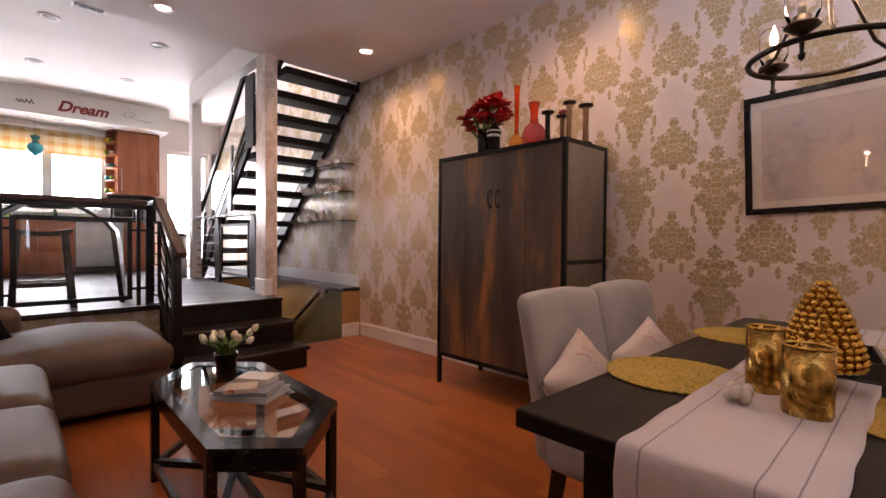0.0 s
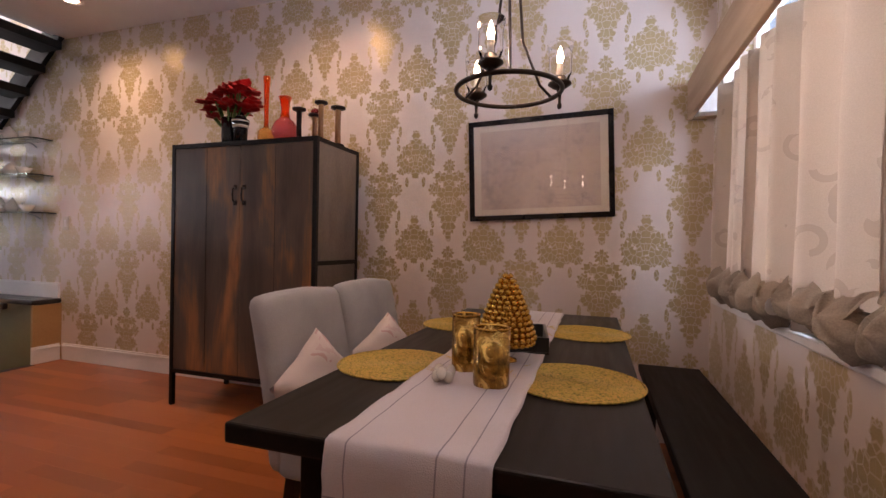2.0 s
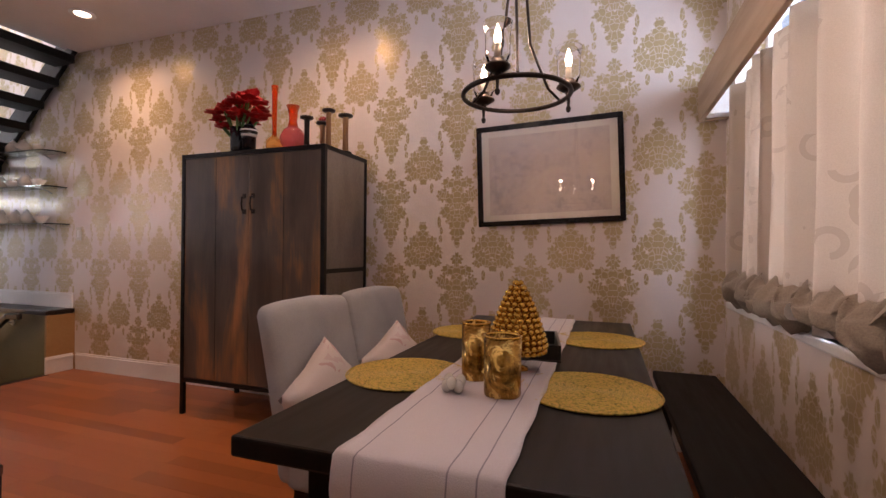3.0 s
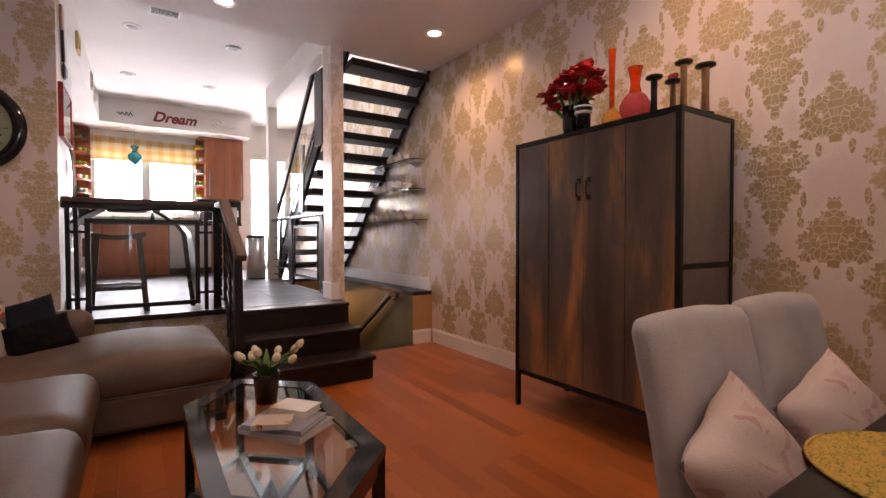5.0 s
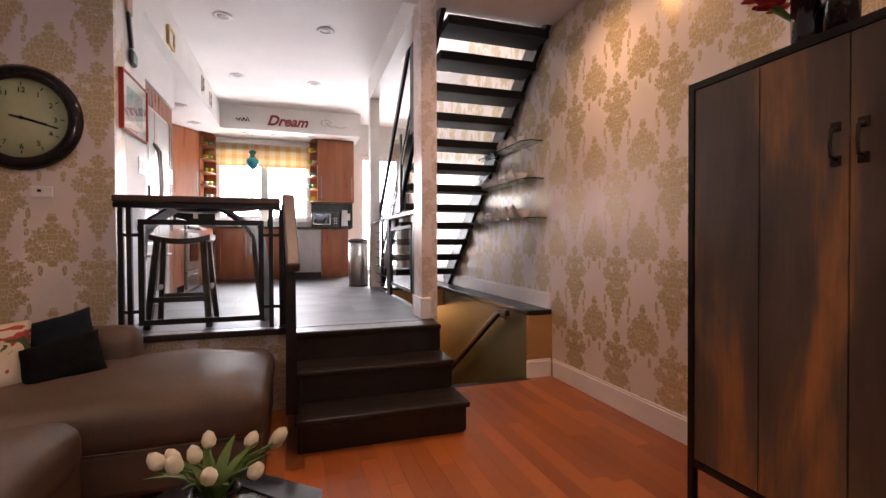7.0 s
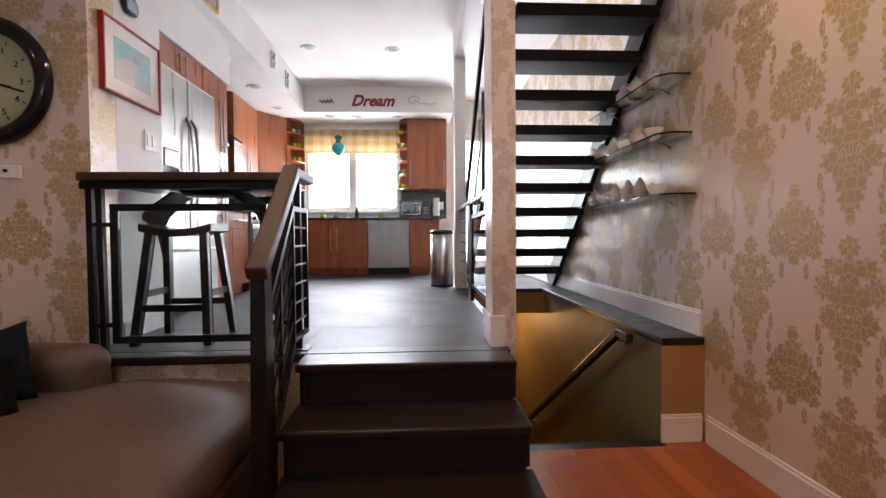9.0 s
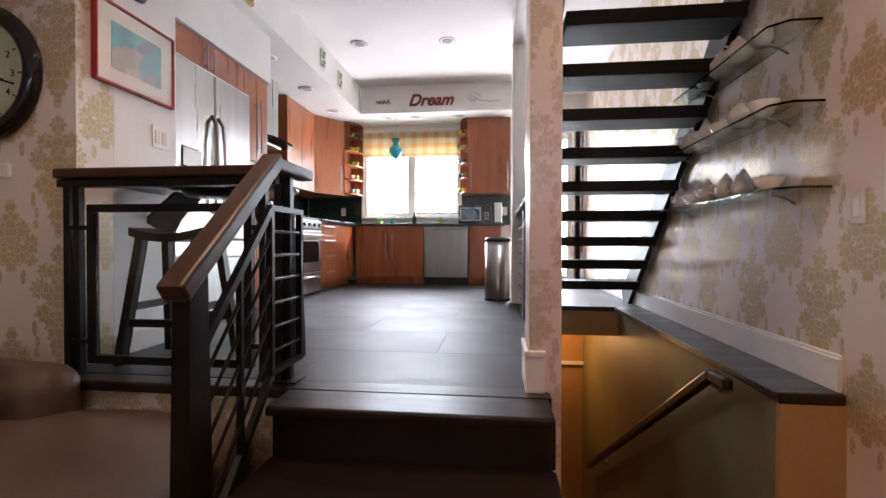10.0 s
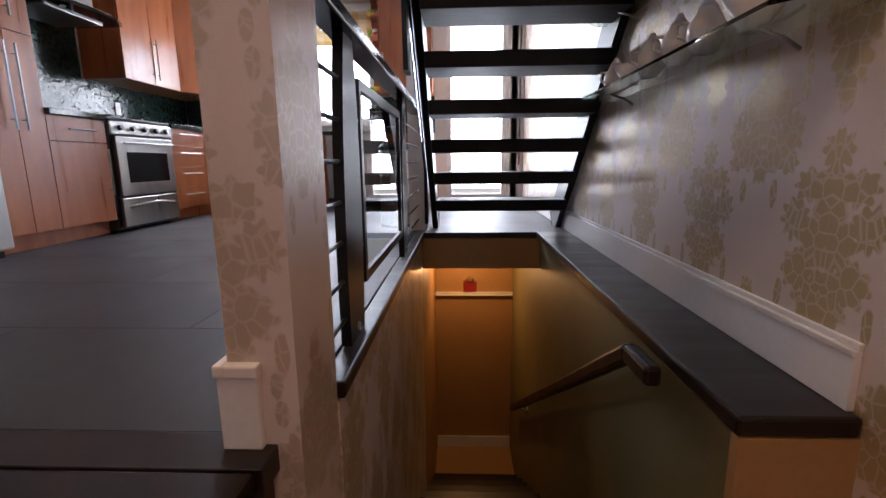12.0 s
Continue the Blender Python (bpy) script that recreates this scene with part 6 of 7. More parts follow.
# north run
unit("sink_cabinet", "cherry sink base cabinet with two tall doors under the counter", "x", -0.178, 0.785, B0, B1, 0.60,
     [("door", -0.17, -0.10, B0 + 0.10, B1, None), ("door", -0.10, 0.31, B0 + 0.10, B1, ((0.265, B1 - 0.45), (0.265, B1 - 0.11))), ("door", 0.31, 0.785, B0 + 0.10, B1, ((0.355, B1 - 0.45), (0.355, B1 - 0.11)))], YF, toe=True)
unit("end_cabinet", "cherry end base cabinet with one plain door", "x", 1.405, 1.84, B0, B1, 0.60, [("door", 1.405, 1.84, B0 + 0.10, B1, None)], YF, toe=True)
t = thing("dishwasher", "brushed steel dishwasher with a black kick plate", "dishwasher")
part("body", slab(0.79, 1.40, YF + 0.03, 9.48, LZ, B1 - 0.002), M_BLACKPAINT, t)
part("door", slab(0.795, 1.395, YF - 0.012, YF + 0.028, LZ + 0.10, B1 - 0.01, 0.005), M_STEEL, t)
part("handle", pull(bmesh.new(), (0.84, YF - 0.012, B1 - 0.055), (1.35, YF - 0.012, B1 - 0.055), (0, -1, 0)), M_STEEL, t)
part("kick_plate", slab(0.795, 1.395, YF + 0.012, YF + 0.029, LZ + 0.002, LZ + 0.097), M_BLACKPAINT, t)
# worktop
t = thing("worktop", "black granite worktop on the cherry cabinets", "worktop")
part("slab", slab(-1.118, XF + 0.03, P1 + 0.002, 6.982, B1, CT, 0.004), M_COUNTER, t)
part("slab", slab(-1.118, XF + 0.03, 7.698, KY - 0.002, B1, CT, 0.004), M_COUNTER, t)
part("slab", slab(XF + 0.031, 1.88, YF - 0.03, KY - 0.002, B1, CT, 0.004), M_COUNTER, t)
# sink, tap
t = thing("tap", "tall arched steel kitchen tap at the sink", "tap", (0.44, 9.42, CT))
part("base", rod(bmesh.new(), (0, 0, 0), (0, 0, 0.03), 0.028), M_STEEL, t)
part("spout", tube([(0, 0, 0.03), (0, 0, 0.26)] + [(0, -0.08 + 0.08 * math.cos(a), 0.26 + 0.08 * math.sin(a)) for a in (0.5, 1.0, 1.57, 2.2, 2.8, 3.14)] + [(0, -0.16, 0.20)], 0.011, 10), M_STEEL, t)
t = thing("soap_bottle", "dark green glass bottle beside the tap", "bottle", (0.58, 9.38, CT))
part("body", lathe([(0, 0), (0.03, 0), (0.03, 0.12), (0.012, 0.15), (0.012, 0.19), (0, 0.19)], 20), mottled("dark_bottle", (0.01, 0.03, 0.02), (0.02, 0.05, 0.03), 5, 0.1), t)
for i, x in enumerate((0.05, 0.25, 0.95)):
    t = thing("herb_pot", "small green potted herb on the window ledge", "potted plant", (x, 9.45, CT), group="herb pots at the window")
    part("pot", lathe([(0, 0), (0.035, 0), (0.045, 0.06), (0.04, 0.06), (0.03, 0.05), (0, 0.05)], 18), M_TEAL if i == 1 else M_LIME, t)
    rnd = random.Random(i)
    bm = bmesh.new()
    for k in range(40):
        c = Vector((rnd.gauss(0, 0.025), rnd.gauss(0, 0.025), rnd.uniform(0.06, 0.13)))
        a = rnd.uniform(0, 6.28)
        u, w = Vector((math.cos(a), math.sin(a), 0.3)) * 0.014, Vector((-math.sin(a), math.cos(a), 0)) * 0.007
        bm.faces.new([bm.verts.new(c - u), bm.verts.new(c + w), bm.verts.new(c + u), bm.verts.new(c - w)])
    part("leaves", bm, M_STEM, t)


def microwave():
    m = thing("microwave", "black microwave with a dark glass door on the counter", "microwave", (1.48, 9.24, CT))
    part("case", slab(-0.23, 0.23, -0.14, 0.18, 0.01, 0.26, 0.006), M_BLACKPAINT, m)
    part("door", slab(-0.225, 0.11, -0.155, -0.141, 0.02, 0.25, 0.004), M_GLOSSBLACK, m)
    part("door_frame", bmesh_frame(-0.20, 0.08, 0.045, 0.225, 0.012, -0.158, -0.1555), M_STEEL, m)
    part("control_panel", slab(0.115, 0.225, -0.153, -0.141, 0.02, 0.25, 0.003), M_BLACKPAINT, m)
    for k in range(6):
        part("button", slab(0.135 + 0.035 * (k % 2), 0.158 + 0.035 * (k % 2), -0.156, -0.1535, 0.06 + 0.04 * (k // 2), 0.08 + 0.04 * (k // 2)), M_STEEL, m)
    for x in (-0.2, 0.2):
        part("foot", rod(bmesh.new(), (x, 0, 0), (x, 0, 0.01), 0.012), M_BLACK, m)


microwave()
t = thing("coffee_machine", "shiny steel coffee machine at the end of the counter", "coffee machine", (1.80, 9.28, CT))
part("body", slab(-0.055, 0.055, -0.08, 0.12, 0, 0.30, 0.01), M_STEEL, t)
part("drip_tray", slab(-0.05, 0.05, -0.14, -0.081, 0, 0.03, 0.004), M_BLACKPAINT, t)


def stove():
    s = thing("stove", "steel and black gas stove with oven window and lower drawer", "stove")
    y0, y1 = 6.985, 7.695
    part("body", slab(-1.10, XF - 0.005, y0, y1, LZ + 0.02, CT - 0.02), M_BLACKPAINT, s)
    d = part("oven_door", slab(XF - 0.003, XF + 0.035, y0 + 0.03, y1 - 0.03, LZ + 0.265, CT - 0.14, 0.006), M_STEEL, s, "steel oven door")
    part("window", slab(XF + 0.035, XF + 0.039, y0 + 0.12, y1 - 0.12, LZ + 0.36, LZ + 0.585, 0.0015), M_GLOSSBLACK, d, "black oven window")
    part("handle", pull(bmesh.new(), (XF + 0.035, y0 + 0.07, CT - 0.185), (XF + 0.035, y1 - 0.07, CT - 0.185), (1, 0, 0)), M_STEEL, d)
    d = part("drawer", slab(XF - 0.003, XF + 0.03, y0 + 0.03, y1 - 0.03, LZ + 0.04, LZ + 0.25, 0.006), M_STEEL, s, "steel warming drawer")
    part("handle", tube([(XF + 0.03, y0 + 0.09, LZ + 0.18), (XF + 0.055, (y0 + y1) / 2, LZ + 0.205), (XF + 0.03, y1 - 0.09, LZ + 0.18)], 0.011), M_STEEL, d)
    part("control_panel", slab(XF - 0.003, XF + 0.025, y0 + 0.005, y1 - 0.005, CT - 0.13, CT - 0.03, 0.01), M_STEEL, s)
    for k in range(5):
        y = y0 + 0.09 + k * 0.132
        part("knob", rod(bmesh.new(), (XF + 0.025, y, CT - 0.08), (XF + 0.05, y, CT - 0.075), 0.02, 0.017), M_BLACKPAINT, s)
    part("hob", slab(-1.10, XF + 0.01, y0 + 0.002, y1 - 0.002, CT - 0.019, CT - 0.003, 0.003), M_BLACKPAINT, s)
    for k in range(4):
        x, y = -0.72 + 0.32 * (k % 2), y0 + 0.19 + 0.33 * (k // 2)
        b = part("burner", rod(bmesh.new(), (x, y, CT - 0.003), (x, y, CT + 0.012), 0.045, 0.035), M_BLACK, s)
        part("grate", bar(bar(bmesh.new(), (x - 0.11, y, CT + 0.022), (x + 0.11, y, CT + 0.022), 0.012, 0.012), (x, y - 0.14, CT + 0.022), (x, y + 0.14, CT + 0.022), 0.012, 0.0115), M_BLACK, b)
    for k in range(4):
        part("foot", rod(bmesh.new(), (-1.02 + 0.75 * (k % 2), y0 + 0.05 + 0.60 * (k // 2), LZ), (-1.02 + 0.75 * (k % 2), y0 + 0.05 + 0.60 * (k // 2), LZ + 0.02), 0.02), M_BLACK, s)


stove()


def hood():
    h = thing("cooker_hood", "steel chimney cooker hood with a curved dark glass canopy", "cooker hood")
    part("chimney", slab(-1.118, -0.64, 7.30, 7.60, 2.27, 2.899, 0.003), M_STEEL, h)
    part("motor_box", slab(-1.118, -0.58, 7.15, 7.72, 2.225, 2.269, 0.006), M_STEEL, h)
    lip = [(-1.118, 7.07), (-0.56, 7.07), (-0.50, 7.20), (-0.48, 7.43), (-0.50, 7.66), (-0.56, 7.80), (-1.118, 7.80)]
    part("canopy", prism(lip, 2.195, 2.223), M_GLOSSBLACK, h, "curved dark glass canopy")
    part("filter", slab(-1.05, -0.66, 7.16, 7.71, 2.180, 2.194, 0.004), M_STEEL, h)
    part("lamp_lens", rod(bmesh.new(), (-0.60, 7.25, 2.195), (-0.60, 7.25, 2.190), 0.02), M_OFFLAMP, h)


hood()


def fridge():
    f = thing("fridge", "brushed steel french-door fridge with water dispenser", "fridge")
    XFF = XF + 0.035
    y0, y1, z0, z1 = 5.225, 6.13, LZ + 0.035, 2.262
    ym = 5.68
    part("body", slab(-1.10, XFF - 0.05, y0, y1, z0, z1 - 0.01), M_STEEL, f)
    part("top_trim", slab(-0.9, XFF + 0.012, y0, y1, z1 + 0.001, z1 + 0.011, 0.003), M_TRIM, f, "pale trim over the doors")
    for a, b in ((y0, ym - 0.003), (ym + 0.003, y1)):
        d = part("door", slab(XFF - 0.045, XFF + 0.02, a + 0.002, b, z0 + 0.55, z1, 0.012), M_STEEL, f)
        y = b - 0.035 if a == y0 else a + 0.035
        part("handle", tube([(XFF + 0.02, y, 1.32), (XFF + 0.055, y, 1.38), (XFF + 0.07, y, 1.64), (XFF + 0.055, y, 1.92), (XFF + 0.02, y, 1.98)], 0.012), M_STEEL, d, "curved steel handle")
        if a == y0:
            part("dispenser", slab(XFF + 0.021, XFF + 0.024, a + 0.11, a + 0.30, 1.42, 1.72), M_GLOSSBLACK, d, "black water dispenser")
            part("dispenser_panel", slab(XFF + 0.0245, XFF + 0.028, a + 0.12, a + 0.29, 1.60, 1.71), M_CREAM, d, "pale dispenser panel")
    d = part("freezer_drawer", slab(XFF - 0.045, XFF + 0.02, y0 + 0.002, y1, z0 + 0.01, z0 + 0.54, 0.012), M_STEEL, f)
    part("handle", tube([(XFF + 0.02, y0 + 0.08, 1.03), (XFF + 0.055, y0 + 0.12, 1.03), (XFF + 0.055, y1 - 0.12, 1.03), (XFF + 0.02, y1 - 0.08, 1.03)], 0.012), M_STEEL, d)
    part("grille", slab(-1.05, XFF - 0.03, y0 + 0.02, y1 - 0.02, LZ, z0 - 0.001), M_BLACK, f)


fridge()

# roman blind
def blind():
    n = Nodes("plaid_blind_cloth")
    x, y, z = n.position()

    def stripe(c, step, width):
        return n.m("LESS_THAN", n.m("FRACT", n.m("DIVIDE", c, step)), width)

    a, b = stripe(x, 0.17, 0.45), stripe(z, 0.15, 0.45)
    col = n.mix(n.m("MULTIPLY", n.m("ADD", a, b), 0.5), (0.74, 0.68, 0.52), (0.66, 0.44, 0.20))
    n.bump(n.noise(n.world_vector((1, 1, 1)), 300, 2), 0.3)
    n.set(Base_Color=col, Roughness=0.9)
    tr = n.t.nodes.new("ShaderNodeBsdfTranslucent")
    n.put(tr.inputs[0], col)
    mx = n.t.nodes.new("ShaderNodeMixShader")
    mx.inputs[0].default_value = 0.4
    n.t.links.new(n.bsdf.outputs[0], mx.inputs[1])
    n.t.links.new(tr.outputs[0], mx.inputs[2])
    n.t.links.new(mx.outputs[0], n.t.nodes["Material Output"].inputs[0])
    t = thing("roman_blind", "yellow and orange plaid roman blind over the kitchen window", "blind")
    part("head_rail", slab(-0.235, 1.24, KY - 0.05, KY - 0.02, 2.80, 2.84), M_TRIM, t)
    for k in range(4):
        z = 2.42 + k * 0.095
        bm = bmesh.new()
        box(bm, -0.235, 1.24, KY - 0.035 - 0.008 * (3 - k), KY - 0.022, z, z + 0.094, 0.006)
        part("fold", bm, n.mat, t)


blind()
t = thing("pendant_lantern", "small turquoise glass lantern hanging before the kitchen window", "pendant", (0.35, 9.15, 2.42))
part("globe", lathe([(0, -0.11), (0.02, -0.10), (0.07, -0.055), (0.10, 0.01), (0.08, 0.07), (0.045, 0.09), (0, 0.09)], 24), mottled("turquoise_glass", (0.02, 0.35, 0.42), (0.05, 0.50, 0.58), 14, 0.15), t)
part("cap", lathe([(0, 0.09), (0.05, 0.091), (0.03, 0.12), (0.06, 0.19), (0.02, 0.21), (0, 0.21)], 20), M_TEAL, t)
part("chain", rod(bmesh.new(), (0, 0, 0.21), (0, 0, 0.479), 0.002, seg=6), M_STEEL, t)

# backsplash of small dark glossy mosaic
M_MOSAIC = mottled("green_black_mosaic", (0.010, 0.022, 0.018), (0.03, 0.055, 0.045), 30, 0.12, bump=0.1)


def mosaic(name, x0, x1, y0, y1, z0, z1, axis):
    bmb = slab(x0, x1, y0, y1, z0, z1)
    s = fixed(name, bmb, M_MOSAIC, "dark green mosaic tile splashback")
    rnd = random.Random(1)
    bm = bmesh.new()
    w, h = 0.030, 0.015
    a0, a1 = (y0, y1) if axis == "y" else (x0, x1)
    vs, fs = [], []
    k = int((z1 - z0) / h)
    for j in range(k):
        n_ = int((a1 - a0) / w)
        for i in range(n_):
            a, z = a0 + i * w + 0.001, z0 + j * h + 0.001
            lift = [rnd.uniform(0.0015, 0.0032) for _ in range(4)]
            q = [(a, z), (a + w - 0.002, z), (a + w - 0.002, z + h - 0.002), (a, z + h - 0.002)]
            b = len(vs)
            vs += [((x1 + lift[m], p, r) if axis == "y" else (p, y0 - lift[m], r)) for m, (p, r) in enumerate(q)]
            fs.append((b, b + 1, b + 2, b + 3) if axis == "y" else (b, b + 1, b + 2, b + 3))
    me = bpy.data.meshes.new("tiles")
    me.from_pydata(vs, [], fs)
    me.materials.append(M_MOSAIC)
    o = new("tiles", me)
    o.parent = s
    tagged(o, "", kind="stuff")


mosaic("splashback_west", -1.12, -1.112, P1 + 0.003, KY - 0.01, CT, 1.82, "y")
mosaic("splashback_hood", -1.12, -1.112, P1 + 0.003, 7.96, 1.821, 2.85, "y")
mosaic("splashback_north", -1.11, VX0 - 0.03, KY - 0.008, KY, CT, 1.835, "x")
mosaic("splashback_north_end", VX1 + 0.03, 1.98, KY - 0.008, KY, CT, 1.835, "x")
for x, y, ax in ((-1.105, 8.35, "y"), (-0.55, KY - 0.012, "x"), (1.90, KY - 0.012, "x")):
    t = thing("socket", "white double wall socket on the splashback", "socket", (x, y, 1.60), group="sockets in the kitchen")
    part("plate", slab(0, 0.006, -0.035, 0.035, -0.06, 0.06, 0.002) if ax == "y" else slab(-0.035, 0.035, -0.006, 0, -0.06, 0.06, 0.002), M_TRIM, t)
t = thing("bin", "tall round brushed steel bin with a black lid", "bin", (1.79, 7.32, LZ))
part("body", lathe([(0, 0.02), (0.125, 0.02), (0.128, 0.03), (0.128, 0.58), (0, 0.58)], 40), M_STEEL, t)
part("base_ring", lathe([(0, 0), (0.132, 0), (0.132, 0.02), (0, 0.02)], 36), M_BLACKPAINT, t)
part("lid", lathe([(0, 0.581), (0.131, 0.581), (0.131, 0.605), (0.11, 0.625), (0, 0.63)], 40), M_BLACKPAINT, t)
part("pedal", slab(-0.04, 0.04, -0.17, -0.13, 0.005, 0.018, 0.003), M_BLACKPAINT, t)


# pub table and stools on the landing
def pub_table():
    t = thing("pub_table", "round black high table on broad curved black legs", "table", (0.31, 4.97, LZ))
    part("tabletop", lathe([(0, 0.825), (0.395, 0.825), (0.42, 0.835), (0.42, 0.845), (0.395, 0.855), (0, 0.857)], 56), M_BLACKGLOSS, t)
    part("apron", lathe([(0, 0.795), (0.13, 0.795), (0.16, 0.824), (0, 0.824)], 32), M_BLACKPAINT, t)
    for k in range(2):
        a = radians((-16, 164)[k])
        d = Vector((math.cos(a), math.sin(a), 0))
        sd = Vector((-math.sin(a), math.cos(a), 0))
        bm = bmesh.new()
        rows = []
        for i in range(13):
            s = i / 12
            z = 0.82 * (1 - s)
            r = 0.18 + 0.24 * math.sin(min(1.0, s / 0.28) * math.pi / 2) + 0.08 * s
            th = 0.018
            w = 0.085 + 0.020 * math.sin(s * math.pi)
            rows.append([bm.verts.new(tuple(d * (r + p * th) + sd * (q * w) + Vector((0, 0, z)))) for p, q in ((-1, -1), (1, -1), (1, 1), (-1, 1))])
        for r0, r1 in zip(rows, rows[1:]):
            for j in range(4):
                bm.faces.new((r0[j], r0[(j + 1) % 4], r1[(j + 1) % 4], r1[j]))
        bm.faces.new(rows[0])
        bm.faces.new(list(reversed(rows[-1])))
        part("leg", bm, M_BLACKPAINT, t, smooth=False)


pub_table()


def stool():
    s = thing("bar_stool", "black saddle-seat bar stool with splayed legs", "stool", (0, 0, 0))
    bm = bmesh.new()
    vs = []
    nx, ny = 14, 6
    for top in (1, 0):
        for j in range(ny + 1):
            for i in range(nx + 1):
                u, v = i / nx * 2 - 1, j / ny * 2 - 1
                z = 0.60 + 0.030 * u * u - (0.0 if top else 0.038)
                vs.append(bm.verts.new((u * 0.185, v * (0.125 - 0.012 * u * u), z)))
    N = (nx + 1) * (ny + 1)
    for t_ in (0, 1):
        for j in range(ny):
            for i in range(nx):
                k = t_ * N + j * (nx + 1) + i
                bm.faces.new((vs[k], vs[k + 1], vs[k + nx + 2], vs[k + nx + 1]))
    edge = [j * (nx + 1) for j in range(ny + 1)] + [ny * (nx + 1) + i for i in range(1, nx + 1)] + [j * (nx + 1) + nx for j in range(ny - 1, -1, -1)] + [i for i in range(nx - 1, 0, -1)]
    for a, b in zip(edge, edge[1:] + edge[:1]):
        bm.faces.new((vs[a], vs[b], vs[b + N], vs[a + N]))
    part("seat", bm, M_BLACKPAINT, s)
    for x in (-1, 1):
        for y in (-1, 1):
            part("leg", bar(bmesh.new(), (x * 0.185, y * 0.165, 0.0), (x * 0.14, y * 0.085, 0.58), 0.036, 0.036, (0, 1, 0), 0.003), M_BLACKPAINT, s)
    for z, fx, fy in ((0.19, 0.170, 0.139), (0.26, 0.165, 0.129)):
        if z < 0.2:
            for y in (-1, 1):
                part("stretcher", bar(bmesh.new(), (-fx, y * fy, z), (fx, y * fy, z), 0.02, 0.035), M_BLACKPAINT, s)
        else:
            for x in (-1, 1):
                part("stretcher", bar(bmesh.new(), (x * fx, -fy, z), (x * fx, fy, z), 0.02, 0.035), M_BLACKPAINT, s)
    return s


st = stool()
st.matrix_world = pose(0.25, 4.80, LZ, 0, 0, 0)


# words on the soffit
def word(label, words, size, mat, x, z, shear, depth, bold=0.0):
    t = thing("wooden_word", label, "wall ornament", (x, 8.878, z))
    o = text_part("letters", words, size, mat, t, (0, -0.002, 0), depth, shear=shear, bold=0.0065)


M_REDWOOD = mottled("dark_red_painted_wood", (0.20, 0.012, 0.010), (0.28, 0.025, 0.02), 8, 0.4)
word("dark red painted wooden word Dream on the soffit", "Dream", 0.215, M_REDWOOD, 0.585, 2.99, 0.35, 0.012)
t = thing("wooden_word", "small black metal script word on the soffit", "wall ornament", (0.14, 8.878, 3.045))
rnd = random.Random(6)
part("script", tube([(0.0 + 0.011 * i, -0.004, 0.035 * math.sin(i * 1.35) * (0.6 if i % 5 else 1.3)) for i in range(19)], 0.0075, 6), M_BLACKPAINT, t)
t = thing("cream_ornament", "cream painted hand-lettered scroll on the soffit", "wall ornament", (1.47, 8.878, 3.07))
part("scroll", tube([(0.10 * math.cos(a * 0.5) * (1 - a / 16), -0.006, 0.075 * math.sin(a * 0.5) * (1 - a / 20)) for a in range(15)] + [(0.10 + 0.03 * k, -0.006, -0.045 + 0.01 * math.sin(k)) for k in range(9)], 0.008, 6), M_CREAM, t)

# basement things
lamp("basement_light", "POINT", (2.35, 8.05, 0.1), (0, 0, 0), 13, (1.0, 0.55, 0.20), 0.06)
t = thing("baseboard_block", "white skirting board on the basement wall", "baseboard")
part("board", slab(2.017, 2.848, 8.55, 8.568, -2.199, -2.07), M_TRIM, t)
part("rail", slab(2.017, 2.848, 8.51, 8.568, -0.37, -0.34), M_TRIM, t)
t = thing("wall_ornament", "small red carved ornament on the basement wall", "wall ornament", (2.39, 8.568, -0.31))
part("body", slab(-0.07, 0.07, -0.03, 0, -0.03, 0.10, 0.01), M_REDWOOD, t)
part("crest", lathe([(0, 0.10), (0.05, 0.10), (0.02, 0.14), (0, 0.16)], 12, at=(0, -0.016, 0)), M_SPOOL, t)

# ---- outside ----
M_PAVE = mottled("pale_paving", (0.34, 0.32, 0.30), (0.44, 0.42, 0.40), 3, 0.9, bump=0.3)
g = fixed("ground", slab(-60, 60, KY + 0.2, 120, 0.2, 0.45), M_PAVE, "pale paved yard behind the house")
g2 = fixed("street_ground", slab(-60, 60, -80, -1.0, -0.9, -0.6), M_PAVE, "pale paved street side")
fixed("garden_wall", slab(-9, 12, 19.5, 19.8, 0.45, 2.3), mottled("pale_render_wall", (0.55, 0.53, 0.50), (0.66, 0.64, 0.60), 2, 0.9, bump=0.2), "pale rendered garden wall")


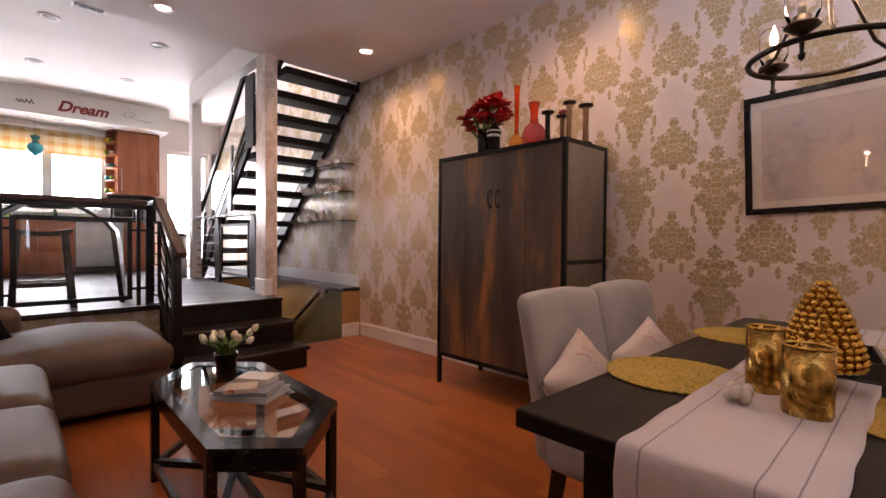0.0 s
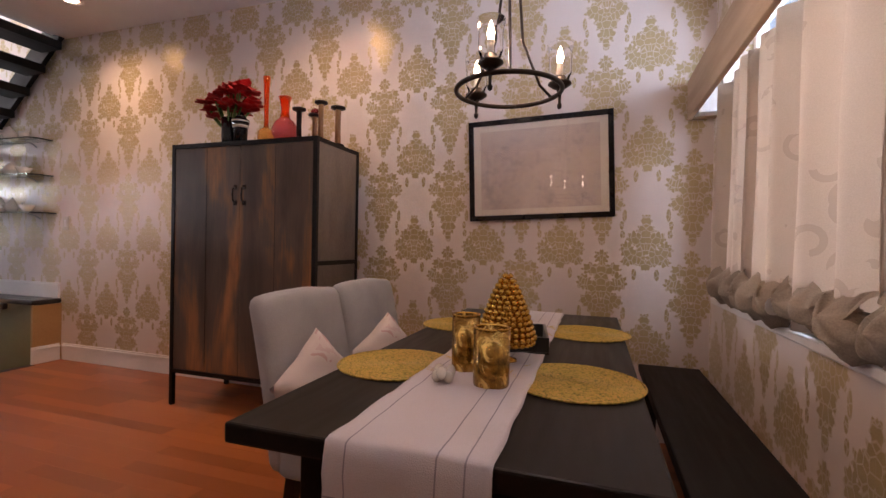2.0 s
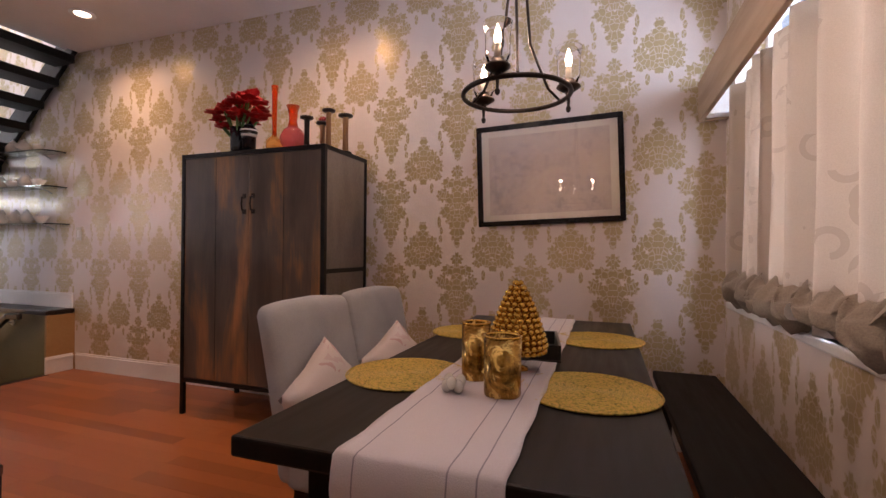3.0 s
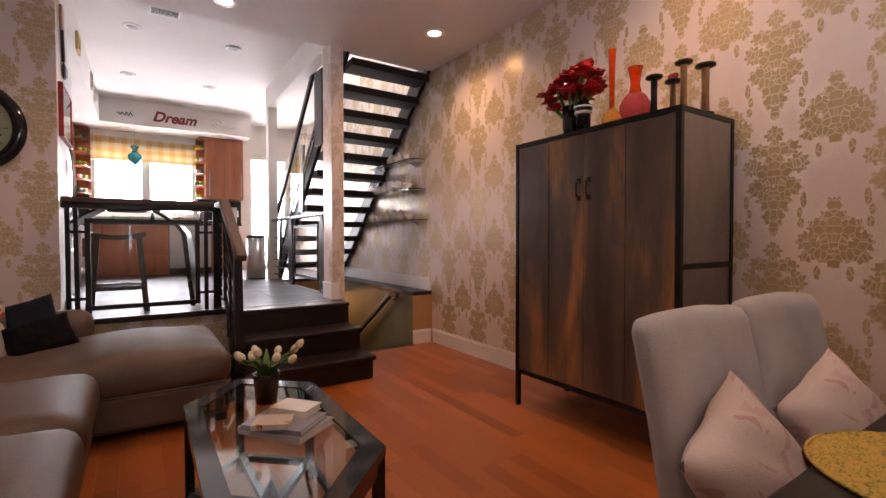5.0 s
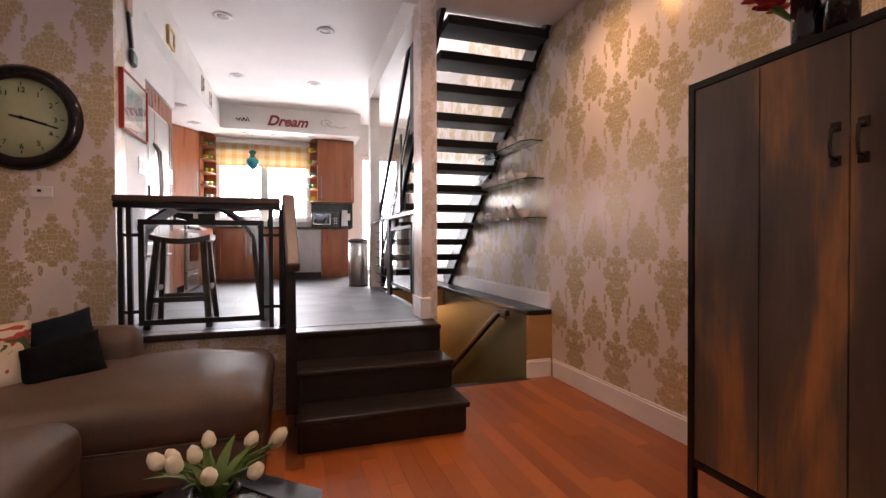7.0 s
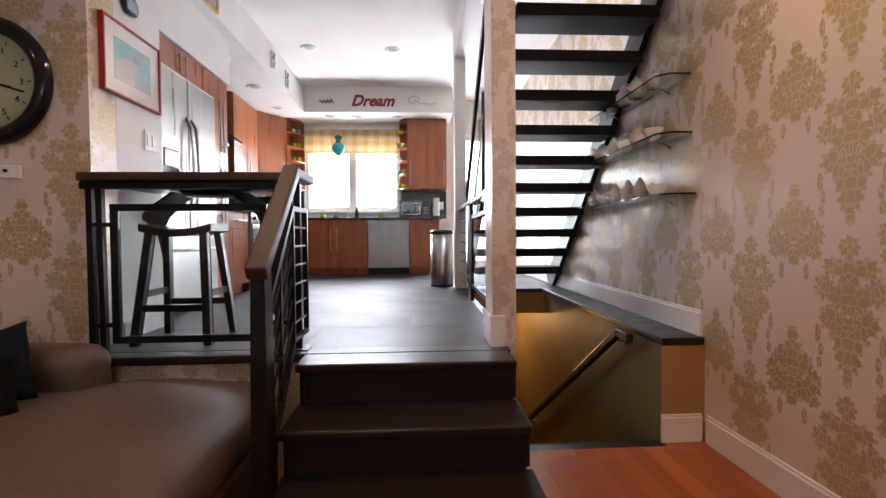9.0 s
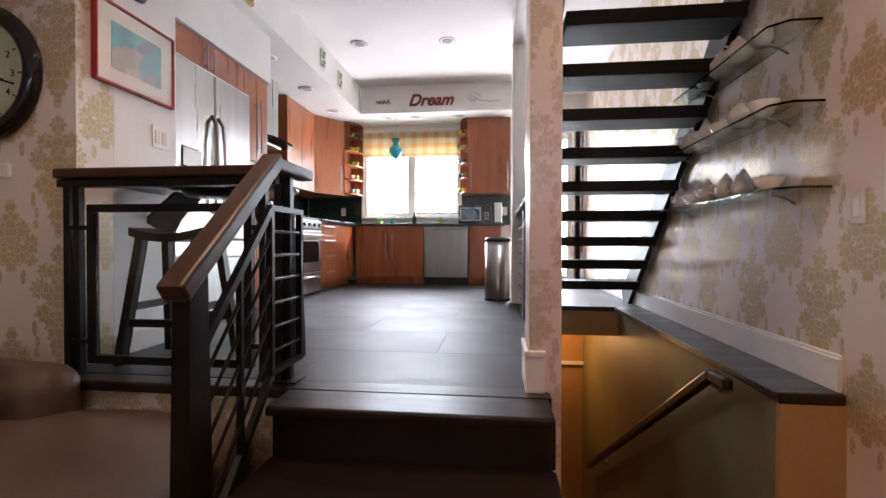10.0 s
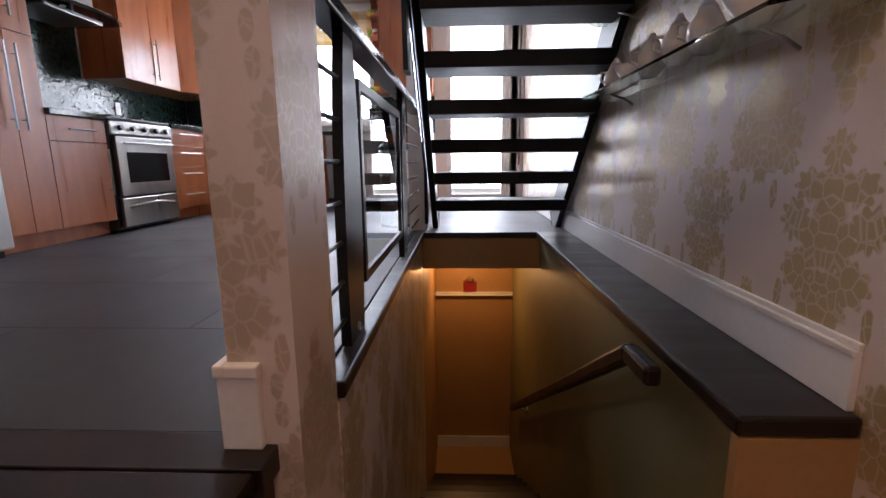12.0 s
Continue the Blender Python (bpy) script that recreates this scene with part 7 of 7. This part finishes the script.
def tree(x, y, seed, h):
    rnd = random.Random(seed)
    t = thing("garden_tree", "small leafy garden tree behind the house", "tree", (x, y, 0.45), group="trees behind the house")
    part("trunk", tube([(0, 0, 0), (0.04, 0.02, h * 0.3), (0, 0, h * 0.6)], [0.10, 0.07, 0.04], 10), M_SPOOL, t)
    for k in range(5):
        a = k * 1.3
        part("limb", tube([(0.02, 0, h * 0.35 + 0.1 * k), (math.cos(a) * 0.4, math.sin(a) * 0.4, h * 0.55 + 0.1 * k), (math.cos(a) * 0.8, math.sin(a) * 0.8, h * 0.75)], [0.035, 0.02, 0.01], 6), M_SPOOL, t)
    vs, fs = [], []
    for k in range(24):
        c = Vector((rnd.gauss(0, 0.6), rnd.gauss(0, 0.6), h * 0.72 + rnd.gauss(0, h * 0.16)))
        for j in range(110):
            p = c + Vector([rnd.gauss(0, 0.22) for _ in range(3)])
            u = Vector([rnd.uniform(-1, 1) for _ in range(3)]).normalized() * 0.07
            w = u.orthogonal().normalized() * 0.035
            b = len(vs)
            vs += [tuple(p - u), tuple(p + w), tuple(p + u), tuple(p - w)]
            fs.append((b, b + 1, b + 2, b + 3))
    me = bpy.data.meshes.new("crown")
    me.from_pydata(vs, [], fs)
    me.materials.append(M_LEAF)
    o = new("crown", me)
    o.parent = t


M_LEAF = mottled("leaf_green", (0.05, 0.10, 0.02), (0.11, 0.19, 0.05), 3, 0.6)
tree(3.0, 16.5, 1, 2.6)
tree(0.2, 17.5, 2, 2.8)
tree(4.6, 18.0, 3, 3.2)

# ---- boards of the living floor ----
def floor_boards():
    rnd = random.Random(4)
    shapes = {}
    W = 0.092
    y = -0.9
    while y < XR - 0.002:
        w = min(W, XR - 0.001 - y)
        x = YW - rnd.uniform(0, 0.7)
        while x < 4.569:
            L = rnd.choice((0.55, 0.7, 0.9))
            a, b = max(x, YW + 0.002), min(x + L, 4.569)
            x += L
            if b - a < 0.03:
                continue
            key = (round(b - a, 3), round(w, 3))
            if key not in shapes:
                bm = slab(0.0, b - a - 0.0002, 0.0, w - 0.0002, -0.0155, 0.0)
                for v in bm.verts:
                    if v.co.z > -0.001:
                        v.co.x += 0.0003 if v.co.x < 0.1 else -0.0003
                        v.co.y += 0.0003 if v.co.y < w / 2 else -0.0003
                me = bpy.data.meshes.new("board")
                bm.to_mesh(me)
                bm.free()
                me.materials.append(M_LAMINATE)
                shapes[key] = me
            ob = new("board", shapes[key])
            ob.location = (y + w, a, 0.0)
            ob.rotation_euler = (0, 0, math.pi / 2)
            ob.parent = floor_living
        y += W


floor_boards()


def kitchen_sheets():
    """Large dark floor sheets with fine joints."""
    shapes = {}
    y = 4.507
    row = 0
    while y < KY - 0.01:
        d = min(0.535, KY - 0.004 - y)
        x = -1.12 - 0.5 * (row % 2)
        while x < 1.966:
            a, b = max(x, -1.119), min(x + 1.03, 1.966)
            x += 1.03
            if b - a < 0.05:
                continue
            key = (round(b - a, 3), round(d, 3))
            if key not in shapes:
                bm = slab(0.0008, b - a - 0.0008, 0.0008, d - 0.0008, -0.0118, 0.0, 0.0006, 1)
                me = bpy.data.meshes.new("sheet")
                bm.to_mesh(me)
                bm.free()
                me.materials.append(M_SLATE)
                shapes[key] = me
            ob = new("sheet", shapes[key])
            ob.location = (a, y, LZ)
            ob.parent = floor_kitchen
        y += d
        row += 1


kitchen_sheets()
